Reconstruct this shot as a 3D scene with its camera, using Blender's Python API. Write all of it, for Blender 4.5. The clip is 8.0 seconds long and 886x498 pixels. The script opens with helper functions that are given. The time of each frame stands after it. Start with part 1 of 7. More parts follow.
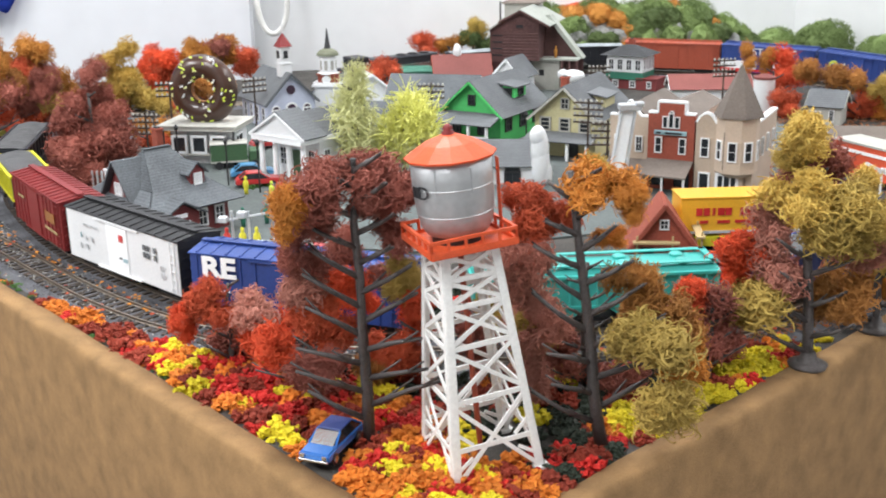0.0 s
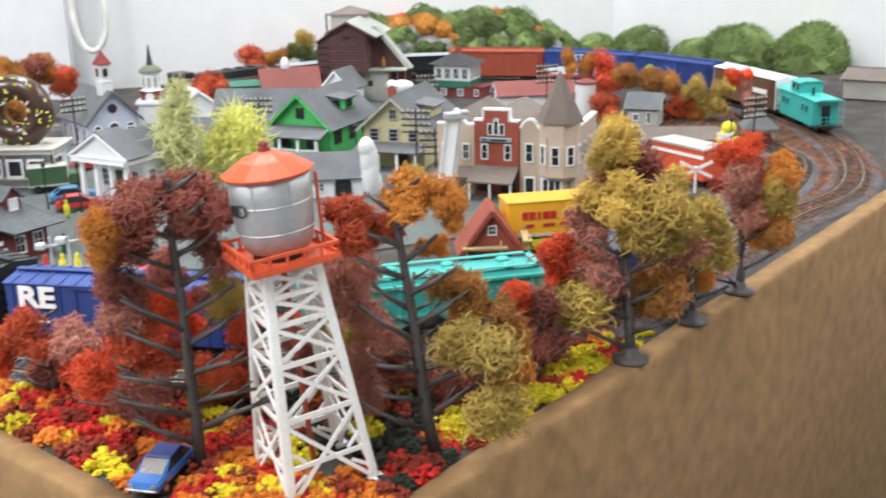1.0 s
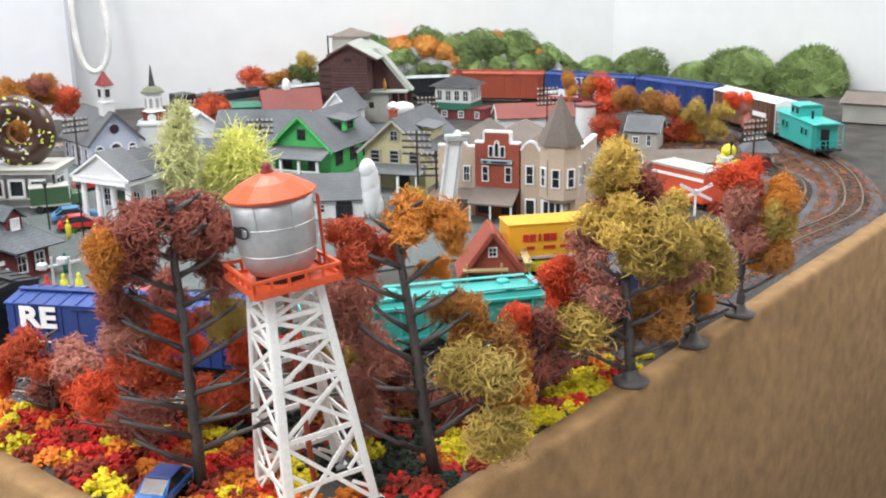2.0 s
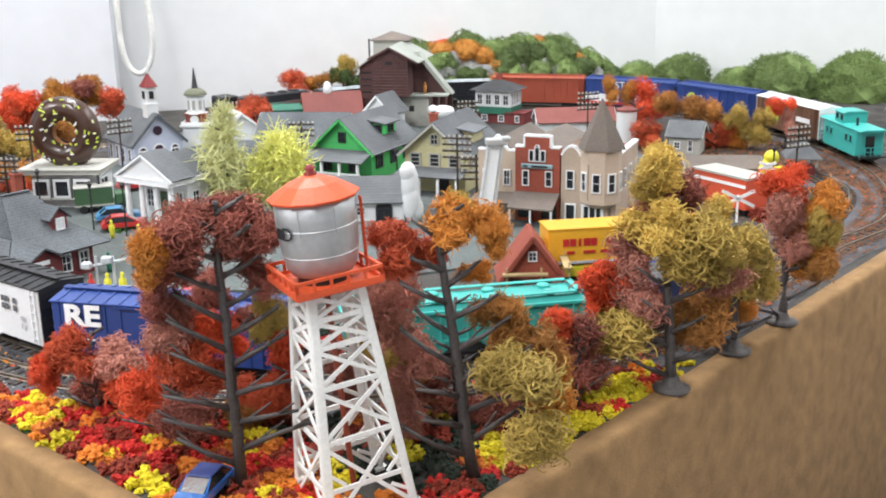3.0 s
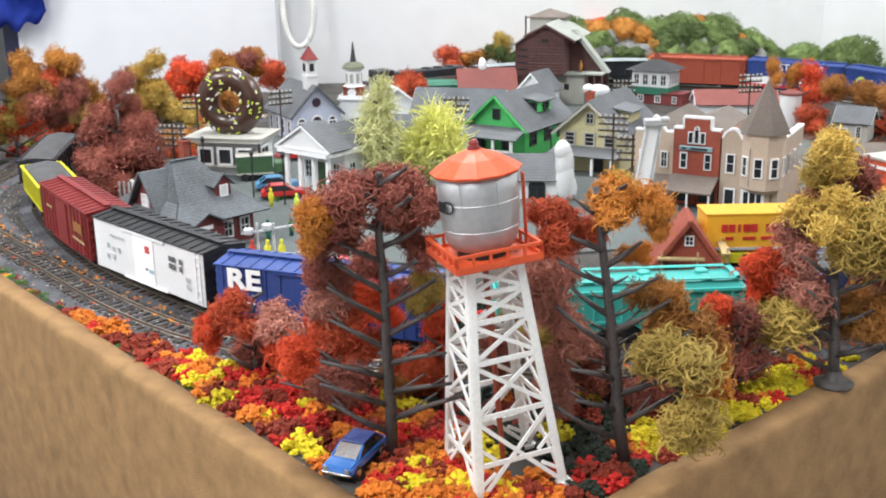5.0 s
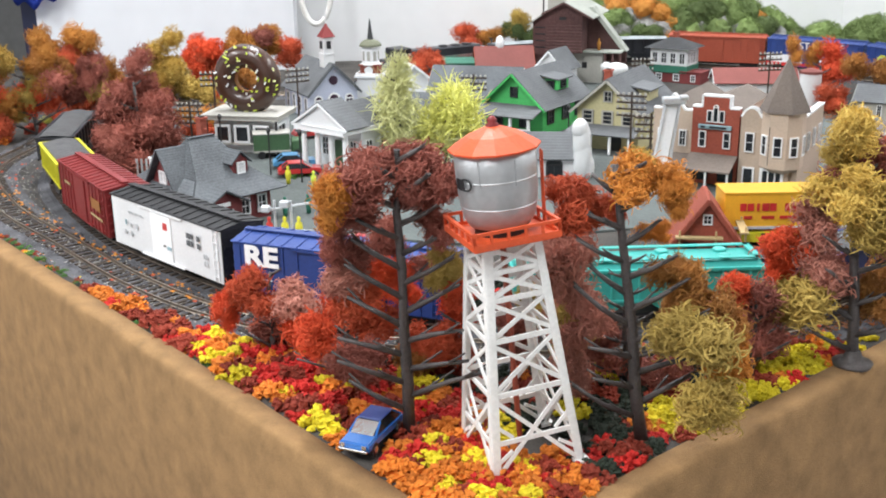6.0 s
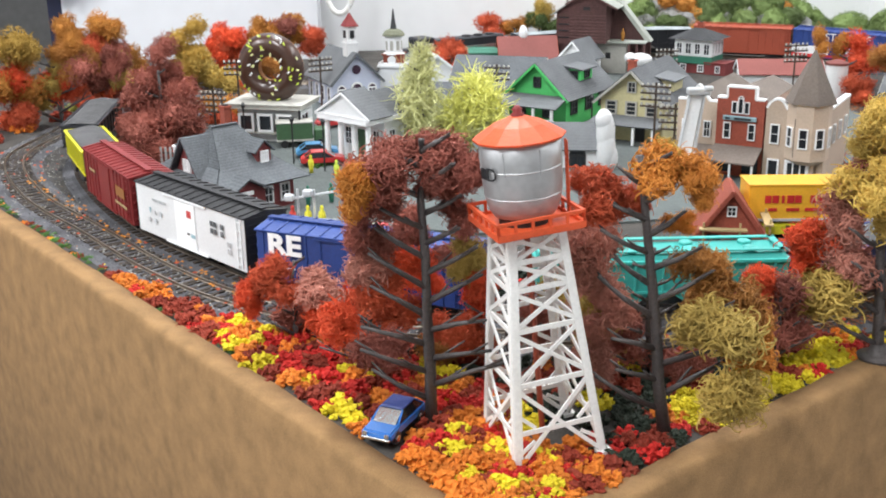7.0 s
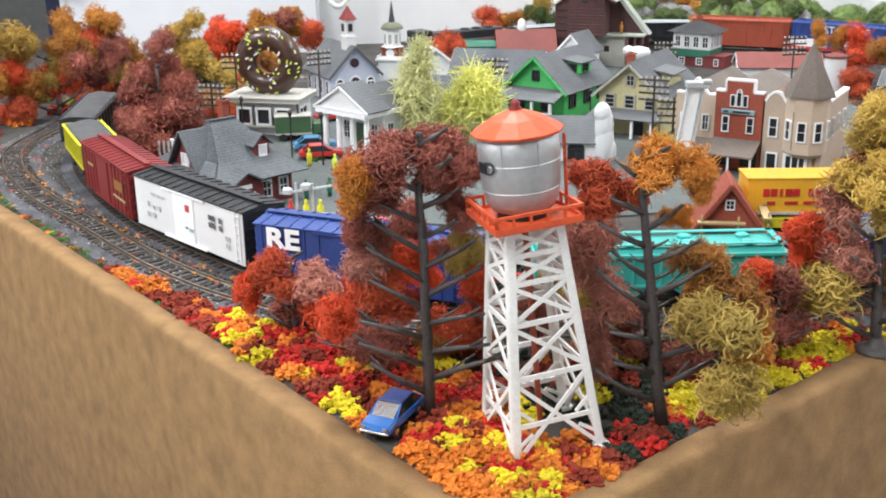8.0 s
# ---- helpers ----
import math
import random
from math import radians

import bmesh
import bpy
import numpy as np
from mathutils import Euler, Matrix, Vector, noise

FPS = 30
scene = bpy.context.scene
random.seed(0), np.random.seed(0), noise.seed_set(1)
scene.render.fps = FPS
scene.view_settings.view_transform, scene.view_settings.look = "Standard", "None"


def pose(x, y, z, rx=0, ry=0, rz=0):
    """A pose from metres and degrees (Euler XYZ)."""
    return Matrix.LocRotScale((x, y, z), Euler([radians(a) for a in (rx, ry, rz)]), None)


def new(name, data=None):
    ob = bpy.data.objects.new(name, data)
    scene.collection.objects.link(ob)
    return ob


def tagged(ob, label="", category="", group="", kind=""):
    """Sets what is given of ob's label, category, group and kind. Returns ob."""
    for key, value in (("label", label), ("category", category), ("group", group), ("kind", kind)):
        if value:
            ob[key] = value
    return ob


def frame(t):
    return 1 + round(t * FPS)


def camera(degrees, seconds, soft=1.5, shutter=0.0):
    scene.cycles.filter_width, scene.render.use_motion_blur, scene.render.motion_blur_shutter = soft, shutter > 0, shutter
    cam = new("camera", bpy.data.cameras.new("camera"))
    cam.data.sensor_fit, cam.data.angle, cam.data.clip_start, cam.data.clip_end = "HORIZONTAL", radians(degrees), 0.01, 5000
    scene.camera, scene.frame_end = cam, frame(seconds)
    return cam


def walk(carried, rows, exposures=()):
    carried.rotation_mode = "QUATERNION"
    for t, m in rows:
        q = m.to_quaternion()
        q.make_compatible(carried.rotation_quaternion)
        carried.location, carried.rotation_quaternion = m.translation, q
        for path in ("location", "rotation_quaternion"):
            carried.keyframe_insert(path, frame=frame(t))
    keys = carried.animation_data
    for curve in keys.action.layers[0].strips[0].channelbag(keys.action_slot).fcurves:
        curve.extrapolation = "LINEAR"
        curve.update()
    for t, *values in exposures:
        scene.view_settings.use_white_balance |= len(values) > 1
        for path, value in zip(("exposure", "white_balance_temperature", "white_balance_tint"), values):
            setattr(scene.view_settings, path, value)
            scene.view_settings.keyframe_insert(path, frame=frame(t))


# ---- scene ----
# ---- camera and walk ----
def aim(x, y, z, yaw, pitch, roll):
    """The camera's pose from its place and its turn in degrees."""
    return pose(x, y, z, 0, 0, yaw) @ pose(0, 0, 0, 90 + pitch) @ pose(0, 0, 0, 0, 0, roll)


PATH = [
    (0.0, 0.0000, -0.0000, 0.2555, -0.00, -17.50, -1.00),
    (0.5, 0.0039, -0.0019, 0.2568, -2.52, -17.42, -1.45),
    (1.0, 0.0097, -0.0013, 0.2571, -8.55, -17.15, -1.32),
    (1.2, 0.0101, -0.0010, 0.2570, -9.22, -16.88, -1.19),
    (2.3, 0.0078, -0.0030, 0.2582, -8.02, -15.92, -1.00),
    (2.5, 0.0074, -0.0030, 0.2582, -7.54, -15.90, -0.99),
    (3.0, 0.0065, -0.0028, 0.2580, -6.58, -15.81, -0.98),
    (3.5, 0.0036, -0.0025, 0.2575, -5.46, -15.87, -0.34),
    (4.0, 0.0008, -0.0016, 0.2571, -1.93, -16.03, -0.50),
    (4.5, -0.0006, -0.0009, 0.2569, 0.24, -16.30, -0.67),
    (6.0, -0.0019, 0.0002, 0.2555, 2.12, -17.90, -0.85),
    (6.5, -0.0031, 0.0006, 0.2551, 2.68, -18.13, -0.64),
    (7.0, -0.0034, 0.0002, 0.2551, 3.26, -18.39, -0.77),
    (7.5, -0.0031, 0.0002, 0.2555, 3.28, -18.62, -0.80),
    (8.0, -0.0031, 0.0002, 0.2555, 3.20, -18.75, -0.80),
]

cam = camera(44.2, 8.0, soft=1.9, shutter=0.5)
walk(cam, [(t, aim(*row)) for t, *row in PATH])

# ---- world and light ----
world = bpy.data.worlds.new("room_air")
scene.world = world
world.use_nodes = True
world.node_tree.nodes["Background"].inputs[0].default_value = (0.9, 0.95, 1.0, 1)
world.node_tree.nodes["Background"].inputs[1].default_value = 0.17
scene.view_settings.exposure = 0.0


def tube_lamp(x, y, z, sx, sy, power):
    lamp = bpy.data.lights.new("ceiling_tubes", "AREA")
    lamp.shape, lamp.size, lamp.size_y, lamp.energy = "RECTANGLE", sx, sy, power
    lamp.color = (0.965, 0.98, 1.0)
    ob = new("ceiling_tubes", lamp)
    ob.matrix_world = pose(x, y, z)
    return ob


for lx, ly, lw in ((-1.9, 0.1, 50), (-0.6, -0.5, 34), (1.7, 0.2, 16), (-0.2, 1.55, 36), (1.4, 1.4, 34)):
    tube_lamp(lx, ly, 1.62, 0.3, 1.2, lw)


# ---- materials ----
def mat(name, col, rough=0.6, metal=0.0, var=0.18, scale=150.0, bump=0.25, rnd=0.06, dist=0.0008, stripes=None, coat=0.0):
    """A painted or natural surface: colour that wanders at two scales, fine relief, and a little change from piece to piece."""
    m = bpy.data.materials.new(name)
    m.use_nodes = True
    nt = m.node_tree
    n, l = nt.nodes, nt.links
    b = n["Principled BSDF"]
    b.inputs["Roughness"].default_value = rough
    b.inputs["Metallic"].default_value = metal
    b.inputs["Coat Weight"].default_value = coat
    tc = n.new("ShaderNodeTexCoord")
    big, fine = n.new("ShaderNodeTexNoise"), n.new("ShaderNodeTexNoise")
    big.inputs["Scale"].default_value, fine.inputs["Scale"].default_value = scale / 6, scale * 4
    big.inputs["Detail"].default_value, fine.inputs["Detail"].default_value = 3, 2
    l.new(tc.outputs["Object"], big.inputs["Vector"])
    l.new(tc.outputs["Object"], fine.inputs["Vector"])
    info = n.new("ShaderNodeObjectInfo")
    add = n.new("ShaderNodeMath")
    add.operation = "MULTIPLY_ADD"
    add.inputs[1].default_value = 0.55
    l.new(big.outputs["Fac"], add.inputs[0])
    half = n.new("ShaderNodeMath")
    half.operation = "MULTIPLY"
    half.inputs[1].default_value = 0.45
    l.new(fine.outputs["Fac"], half.inputs[0])
    l.new(half.outputs[0], add.inputs[2])
    ramp = n.new("ShaderNodeValToRGB")
    lo = [max(0, c * (1 - 1.6 * var)) for c in col]
    hi = [min(1, c * (1 + 1.6 * var)) for c in col]
    ramp.color_ramp.elements[0].position, ramp.color_ramp.elements[1].position = 0.3, 0.7
    ramp.color_ramp.elements[0].color, ramp.color_ramp.elements[1].color = (*lo, 1), (*hi, 1)
    l.new(add.outputs[0], ramp.inputs[0])
    hsv = n.new("ShaderNodeHueSaturation")
    span = n.new("ShaderNodeMapRange")
    span.inputs[3].default_value, span.inputs[4].default_value = 1 - 2 * rnd, 1 + 2 * rnd
    l.new(info.outputs["Random"], span.inputs[0])
    l.new(span.outputs[0], hsv.inputs["Value"])
    l.new(ramp.outputs[0], hsv.inputs["Color"])
    l.new(hsv.outputs[0], b.inputs["Base Color"])
    bp = n.new("ShaderNodeBump")
    bp.inputs["Strength"].default_value, bp.inputs["Distance"].default_value = bump, dist
    height = fine.outputs["Fac"]
    if stripes:
        wave = n.new("ShaderNodeTexWave")
        wave.bands_direction = stripes[0]
        wave.inputs["Scale"].default_value, wave.inputs["Distortion"].default_value = stripes[1], 0.3
        l.new(tc.outputs["Object"], wave.inputs["Vector"])
        mixh = n.new("ShaderNodeMath")
        l.new(wave.outputs["Fac"], mixh.inputs[0])
        l.new(height, mixh.inputs[1])
        height = mixh.outputs[0]
    l.new(height, bp.inputs["Height"])
    l.new(bp.outputs[0], b.inputs["Normal"])
    return m


M = {}


def define(name, *args, **kw):
    M[name] = mat(name, *args, **kw)


define("felt", (0.318, 0.184, 0.078), rough=0.95, var=0.22, scale=420, bump=0.9, rnd=0)
define("earth", (0.055, 0.05, 0.045), rough=0.95, var=0.4, scale=200, bump=0.8)
define("ballast", (0.095, 0.095, 0.105), rough=0.95, var=0.45, scale=260, bump=1.0)
define("lot", (0.10, 0.115, 0.112), rough=0.9, var=0.2, scale=90, bump=0.4)
define("tie", (0.06, 0.045, 0.035), rough=0.9, var=0.3, scale=300)
define("rail", (0.32, 0.27, 0.22), rough=0.4, metal=0.9, var=0.2, scale=200)
define("wall_white", (0.82, 0.83, 0.84), rough=0.8, var=0.03, scale=6, bump=0.05, rnd=0)
define("panel_white", (0.78, 0.80, 0.84), rough=0.55, var=0.03, scale=6, bump=0.05, rnd=0)
define("wall_grey", (0.22, 0.22, 0.22), rough=0.9, var=0.1, scale=8, rnd=0)
define("floor_grey", (0.25, 0.24, 0.23), rough=0.7, var=0.2, scale=8, rnd=0)
define("ceiling_white", (0.8, 0.8, 0.78), rough=0.9, var=0.05, scale=8, rnd=0)
define("white", (0.85, 0.86, 0.87), rough=0.5, var=0.05, bump=0.08)
define("tower_white", (0.86, 0.86, 0.84), rough=0.45, var=0.08, bump=0.12, rnd=0.02)
define("tower_orange", (0.72, 0.10, 0.03), rough=0.45, var=0.12, bump=0.15, rnd=0.02)
define("tank_silver", (0.50, 0.51, 0.52), rough=0.46, metal=0.7, var=0.08, scale=80, bump=0.08, rnd=0.02)
define("black", (0.018, 0.018, 0.02), rough=0.5, var=0.3)
define("glass_dark", (0.02, 0.023, 0.028), rough=0.15, var=0.2, bump=0.02)
define("roof_grey", (0.125, 0.132, 0.14), rough=0.85, var=0.2, scale=200, stripes=("Z", 160))
define("roof_dark", (0.05, 0.052, 0.056), rough=0.85, var=0.3, scale=160, stripes=("Z", 200))
define("roof_slate", (0.10, 0.11, 0.12), rough=0.8, var=0.3, scale=160, stripes=("Z", 200))
define("roof_brown", (0.17, 0.14, 0.12), rough=0.85, var=0.18, scale=160)
define("roof_red", (0.24, 0.075, 0.065), rough=0.8, var=0.12)
define("green_wall", (0.07, 0.50, 0.13), rough=0.55, var=0.1, stripes=("Z", 260))
define("yellow_wall", (0.58, 0.53, 0.30), rough=0.6, var=0.1, stripes=("Z", 260))
define("beige_wall", (0.52, 0.41, 0.32), rough=0.75, var=0.08)
define("brick_wall", (0.33, 0.075, 0.045), rough=0.8, var=0.2, stripes=("Z", 300))
define("red_wall", (0.17, 0.03, 0.03), rough=0.7, var=0.2, stripes=("Z", 260))
define("barn_wall", (0.105, 0.050, 0.047), rough=0.85, var=0.30, scale=120, stripes=("Z", 130))
define("barn_plank", (0.16, 0.085, 0.08), rough=0.9, var=0.35, scale=200)
define("roof_tin", (0.36, 0.38, 0.34), rough=0.6, var=0.15, scale=90, stripes=("X", 110))
define("church_wall", (0.56, 0.60, 0.74), rough=0.6, var=0.06, stripes=("Z", 260))
define("concrete", (0.45, 0.44, 0.40), rough=0.8, var=0.12)
define("stone", (0.25, 0.25, 0.24), rough=0.9, var=0.35, scale=60, bump=0.8)
define("red_car", (0.22, 0.022, 0.022), rough=0.5, var=0.15)
define("rust_car", (0.36, 0.07, 0.035), rough=0.5, var=0.15)
define("blue_car", (0.022, 0.055, 0.23), rough=0.45, var=0.12)
define("navy_car", (0.03, 0.05, 0.19), rough=0.45, var=0.12)
define("teal_car", (0.05, 0.42, 0.38), rough=0.4, var=0.08)
define("brown_car", (0.15, 0.075, 0.045), rough=0.5, var=0.15)
define("yellow_car", (0.80, 0.42, 0.03), rough=0.45, var=0.06)
define("lime_car", (0.66, 0.62, 0.03), rough=0.5, var=0.1)
define("orange_car", (0.62, 0.09, 0.04), rough=0.45, var=0.1)
define("dark_car", (0.022, 0.024, 0.03), rough=0.4, var=0.3)
define("grey_load", (0.085, 0.085, 0.088), rough=0.9, var=0.25, scale=300, bump=1.0)
define("pale_load", (0.36, 0.40, 0.42), rough=0.9, var=0.2, scale=300, bump=0.8)
define("green_truck", (0.06, 0.13, 0.06), rough=0.5)
define("dark_green", (0.03, 0.17, 0.11), rough=0.6)
define("auto_blue", (0.03, 0.17, 0.55), rough=0.25, var=0.08, coat=0.5)
define("auto_red", (0.55, 0.03, 0.03), rough=0.3, var=0.08, coat=0.5)
define("auto_light", (0.10, 0.33, 0.60), rough=0.3, var=0.08, coat=0.5)
define("chrome", (0.6, 0.62, 0.62), rough=0.25, metal=0.9, var=0.05)
define("bark", (0.070, 0.060, 0.058), rough=0.5, var=0.3, scale=200, bump=0.5)
define("pole", (0.06, 0.04, 0.03), rough=0.8, var=0.2)
define("lumber", (0.45, 0.33, 0.16), rough=0.8, var=0.15)
define("steel_light", (0.62, 0.64, 0.66), rough=0.4, metal=0.3, var=0.15)
define("leaf_carpet", (0.19, 0.075, 0.032), rough=0.95, var=0.4, scale=240, bump=0.8)
define("stained", (0.055, 0.028, 0.05), rough=0.25, var=0.3)
define("copper_green", (0.16, 0.17, 0.11), rough=0.6, var=0.25)
define("chocolate", (0.06, 0.024, 0.014), rough=0.3, var=0.2, coat=0.4)
define("dough", (0.36, 0.15, 0.04), rough=0.6, var=0.2)
define("lime", (0.60, 0.72, 0.08), rough=0.5, var=0.1)
define("sign_blue", (0.30, 0.45, 0.50), rough=0.6)
define("figure_yellow", (0.75, 0.68, 0.04), rough=0.6)
define("figure_red", (0.55, 0.04, 0.03), rough=0.6)
define("cable_white", (0.75, 0.75, 0.72), rough=0.5)
define("navy_edge", (0.012, 0.016, 0.05), rough=0.7, rnd=0)
define("cloth_blue", (0.015, 0.05, 0.40), rough=0.8)
for fname, fcol in (
    ("leaf_maroon", (0.331, 0.101, 0.072)), ("leaf_red", (0.708, 0.083, 0.024)), ("leaf_rust", (0.558, 0.097, 0.036)),
    ("leaf_orange", (0.675, 0.260, 0.039)), ("leaf_gold", (0.732, 0.472, 0.106)), ("leaf_olive", (0.472, 0.330, 0.077)),
    ("leaf_pink", (0.518, 0.216, 0.159)), ("leaf_brown", (0.432, 0.187, 0.043)), ("leaf_green", (0.05, 0.10, 0.025)), ("leaf_wood", (0.17, 0.24, 0.075)), ("leaf_moss", (0.085, 0.125, 0.035)), ("leaf_amber", (0.47, 0.20, 0.035)), ("leaf_mustard", (0.46, 0.29, 0.055)), ("leaf_pale", (0.94, 0.94, 0.36)),
    ("leaf_lemon", (0.92, 0.90, 0.20)), ("leaf_scarlet", (0.52, 0.025, 0.015)), ("foam_red", (0.50, 0.018, 0.012)), ("foam_dark", (0.24, 0.03, 0.012)),
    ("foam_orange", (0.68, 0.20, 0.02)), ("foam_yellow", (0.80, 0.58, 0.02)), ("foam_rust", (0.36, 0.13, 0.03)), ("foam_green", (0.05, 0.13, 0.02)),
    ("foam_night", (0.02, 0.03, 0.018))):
    define(fname, fcol, rough=0.85, var=0.3, scale=180, bump=0.4, rnd=0.1)


# ---- building blocks ----
def thing(name, x, y, z=0.0, rz=0.0, label="", category="", group="", rx=0.0, ry=0.0):
    ob = new(name)
    ob.empty_display_size = 0.01
    ob.matrix_basis = pose(x, y, z, rx, ry, rz)
    return tagged(ob, label, category, group)


def finish(bm, name):
    me = bpy.data.meshes.new(name)
    bm.normal_update()
    bm.to_mesh(me)
    bm.free()
    return me


def part(name, bm, material, parent=None, label="", smooth=False):
    me = finish(bm, name) if isinstance(bm, bmesh.types.BMesh) else bm
    if not me.materials:
        me.materials.append(M[material])
    if smooth:
        me.shade_smooth()
    ob = new(name, me)
    ob.parent = parent
    if label:
        ob["label"] = label
    return ob


def B():
    return bmesh.new()


def box(bm, cx, cy, cz, sx, sy, sz, bev=0.0, m=None):
    mm = Matrix.Translation((cx, cy, cz)) @ Matrix.Diagonal((sx, sy, sz, 1))
    out = bmesh.ops.create_cube(bm, size=1, matrix=(m @ mm) if m else mm)
    if bev:
        edges = {e for v in out["verts"] for e in v.link_edges}
        bmesh.ops.bevel(bm, geom=list(edges), offset=bev, segments=1, affect="EDGES")
    return bm


def boxes(*rows, bev=0.0):
    bm = B()
    for r in rows:
        box(bm, *r, bev=bev)
    return bm


def prism(bm, pts, a, b, axis="y", m=None):
    """A flat outline (u, z) drawn out along y or x from a to b."""
    def put(u, w, k):
        p = Vector((u, k, w)) if axis == "y" else Vector((k, u, w))
        return bm.verts.new((m @ p) if m else p)
    lo, hi = [put(u, w, a) for u, w in pts], [put(u, w, b) for u, w in pts]
    n = len(pts)
    bm.faces.new(lo)
    bm.faces.new(hi[::-1])
    for i in range(n):
        bm.faces.new((lo[i], lo[(i + 1) % n], hi[(i + 1) % n], hi[i]))
    bmesh.ops.recalc_face_normals(bm, faces=bm.faces[:])
    return bm


def rod(bm, p, q, r0, r1=None, n=8):
    p, q = Vector(p), Vector(q)
    r1 = r0 if r1 is None else r1
    d = q - p
    mm = Matrix.Translation((p + q) / 2) @ d.to_track_quat("Z", "Y").to_matrix().to_4x4()
    bmesh.ops.create_cone(bm, cap_ends=True, segments=n, radius1=r0, radius2=max(r1, 1e-5), depth=d.length, matrix=mm)
    return bm


def strip(bm, p, q, w, th, up=(0, 0, 1)):
    """A flat bar from p to q, w wide across and th thick along the direction up."""
    p, q = Vector(p), Vector(q)
    x = (q - p)
    ln = x.length
    x.normalize()
    z = Vector(up)
    z = (z - x * z.dot(x)).normalized()
    y = z.cross(x)
    m = Matrix((x, y, z)).transposed().to_4x4()
    m.translation = (p + q) / 2
    bmesh.ops.create_cube(bm, size=1, matrix=m @ Matrix.Diagonal((ln, w, th, 1)))
    return bm


def lathe(bm, prof, n=32, m=None):
    """A turned body from (radius, height) pairs."""
    rings = []
    for r, z in prof:
        rings.append([bm.verts.new((m or Matrix()) @ Vector((r * math.cos(2 * math.pi * k / n), r * math.sin(2 * math.pi * k / n), z))) for k in range(n)])
    for a, b in zip(rings, rings[1:]):
        for k in range(n):
            bm.faces.new((a[k], a[(k + 1) % n], b[(k + 1) % n], b[k]))
    bm.faces.new(rings[0][::-1])
    bm.faces.new(rings[-1])
    return bm


def lettering(text, size, material, parent, m, name="lettering", bold=0.0):
    cu = bpy.data.curves.new(name, "FONT")
    cu.body, cu.size, cu.extrude, cu.align_x, cu.align_y = text, size, 0.0002, "CENTER", "CENTER"
    cu.offset = bold
    tmp = bpy.data.objects.new(name, cu)
    scene.collection.objects.link(tmp)
    bpy.context.view_layer.update()
    me = bpy.data.meshes.new_from_object(tmp.evaluated_get(bpy.context.evaluated_depsgraph_get()))
    bpy.data.objects.remove(tmp)
    me.transform(m)
    me.materials.clear()
    return part(name, me, material, parent)


# ---- the room ----
def sheet(name, pts, z0, z1, material, label="", kind="structure"):
    bm = B()
    lo, hi = [bm.verts.new((x, y, z0)) for x, y in pts], [bm.verts.new((x, y, z1)) for x, y in pts]
    n = len(pts)
    bm.faces.new(hi)
    bm.faces.new(lo[::-1])
    for i in range(n):
        bm.faces.new((lo[i], lo[(i + 1) % n], hi[(i + 1) % n], hi[i]))
    bmesh.ops.recalc_face_normals(bm, faces=bm.faces[:])
    return tagged(part(name, bm, material), label, name.split("_")[0], kind=kind)


def slab(name, x0, y0, z0, x1, y1, z1, material, label):
    return tagged(part(name, boxes(((x0 + x1) / 2, (y0 + y1) / 2, (z0 + z1) / 2, x1 - x0, y1 - y0, z1 - z0)), material), label, name.split("_")[0], kind="structure")


slab("floor", -3.1, -2.6, -1.0, 3.1, 4.1, -0.9, "floor_grey", "grey vinyl floor of the exhibition room")
slab("ceiling", -3.1, -2.6, 1.7, 3.1, 4.1, 1.8, "ceiling_white", "white ceiling above the layout")
wall = slab("wall_north", 0.0, 0.0, -0.9, 1.215, 0.10, 1.7, "wall_white", "plain bright white wall behind the layout")
wall.matrix_basis = pose(-0.55, 1.76, 0, 0, 0, 8.3)
wall = slab("wall_northeast", 0.0, 0.0, -0.9, 3.2, 0.10, 1.7, "wall_white", "plain bright white wall behind the layout")
wall.matrix_basis = pose(0.62, 1.93, 0, 0, 0, -36)
slab("wall_far", -3.1, 4.0, -0.9, -0.55, 4.1, 1.7, "wall_grey", "dark grey wall far behind the layout")
slab("wall_return", -0.55, 1.87, -0.9, -0.45, 4.0, 1.7, "wall_white", "plain white return wall")
slab("wall_east", 3.0, -2.5, -0.9, 3.1, 0.6, 1.7, "wall_white", "plain white side wall")
slab("wall_west", -3.1, -2.5, -0.9, -3.0, 4.0, 1.7, "wall_white", "plain white side wall")
slab("wall_south", -3.1, -2.6, -0.9, 3.1, -2.5, 1.7, "wall_white", "plain white wall behind the camera")
slab("partition", -0.695, 1.71, -0.9, -0.291, 1.74, 1.2, "panel_white", "white partition board standing behind the trees")
slab("partition_edge", -0.722, 1.72, -0.9, -0.695, 1.75, 1.2, "navy_edge", "dark blue edge of the partition board")

# ---- the table: its front corner and the two edges that run from it ----
CORNER = Vector((0.0, 0.388, 0))
LEFT = Vector((-0.669, 0.743, 0))
RIGHT = Vector((0.736, 0.677, 0))


def at(a, b):
    """A place on the table: a metres in from the left edge, b metres in from the right edge."""
    p = CORNER + RIGHT * a + LEFT * b
    return p.x, p.y


WAY_L, WAY_R = 1.02, 1.3
TOP = [at(0, 0), at(WAY_R, 0), (1.10, 1.57), (0.62, 1.92), (-0.55, 1.75), (-0.9, 1.75), at(0, WAY_L)]
sheet("ground", TOP, -0.05, 0.0, "earth", "dark earth-coloured scenery base of the model railway")


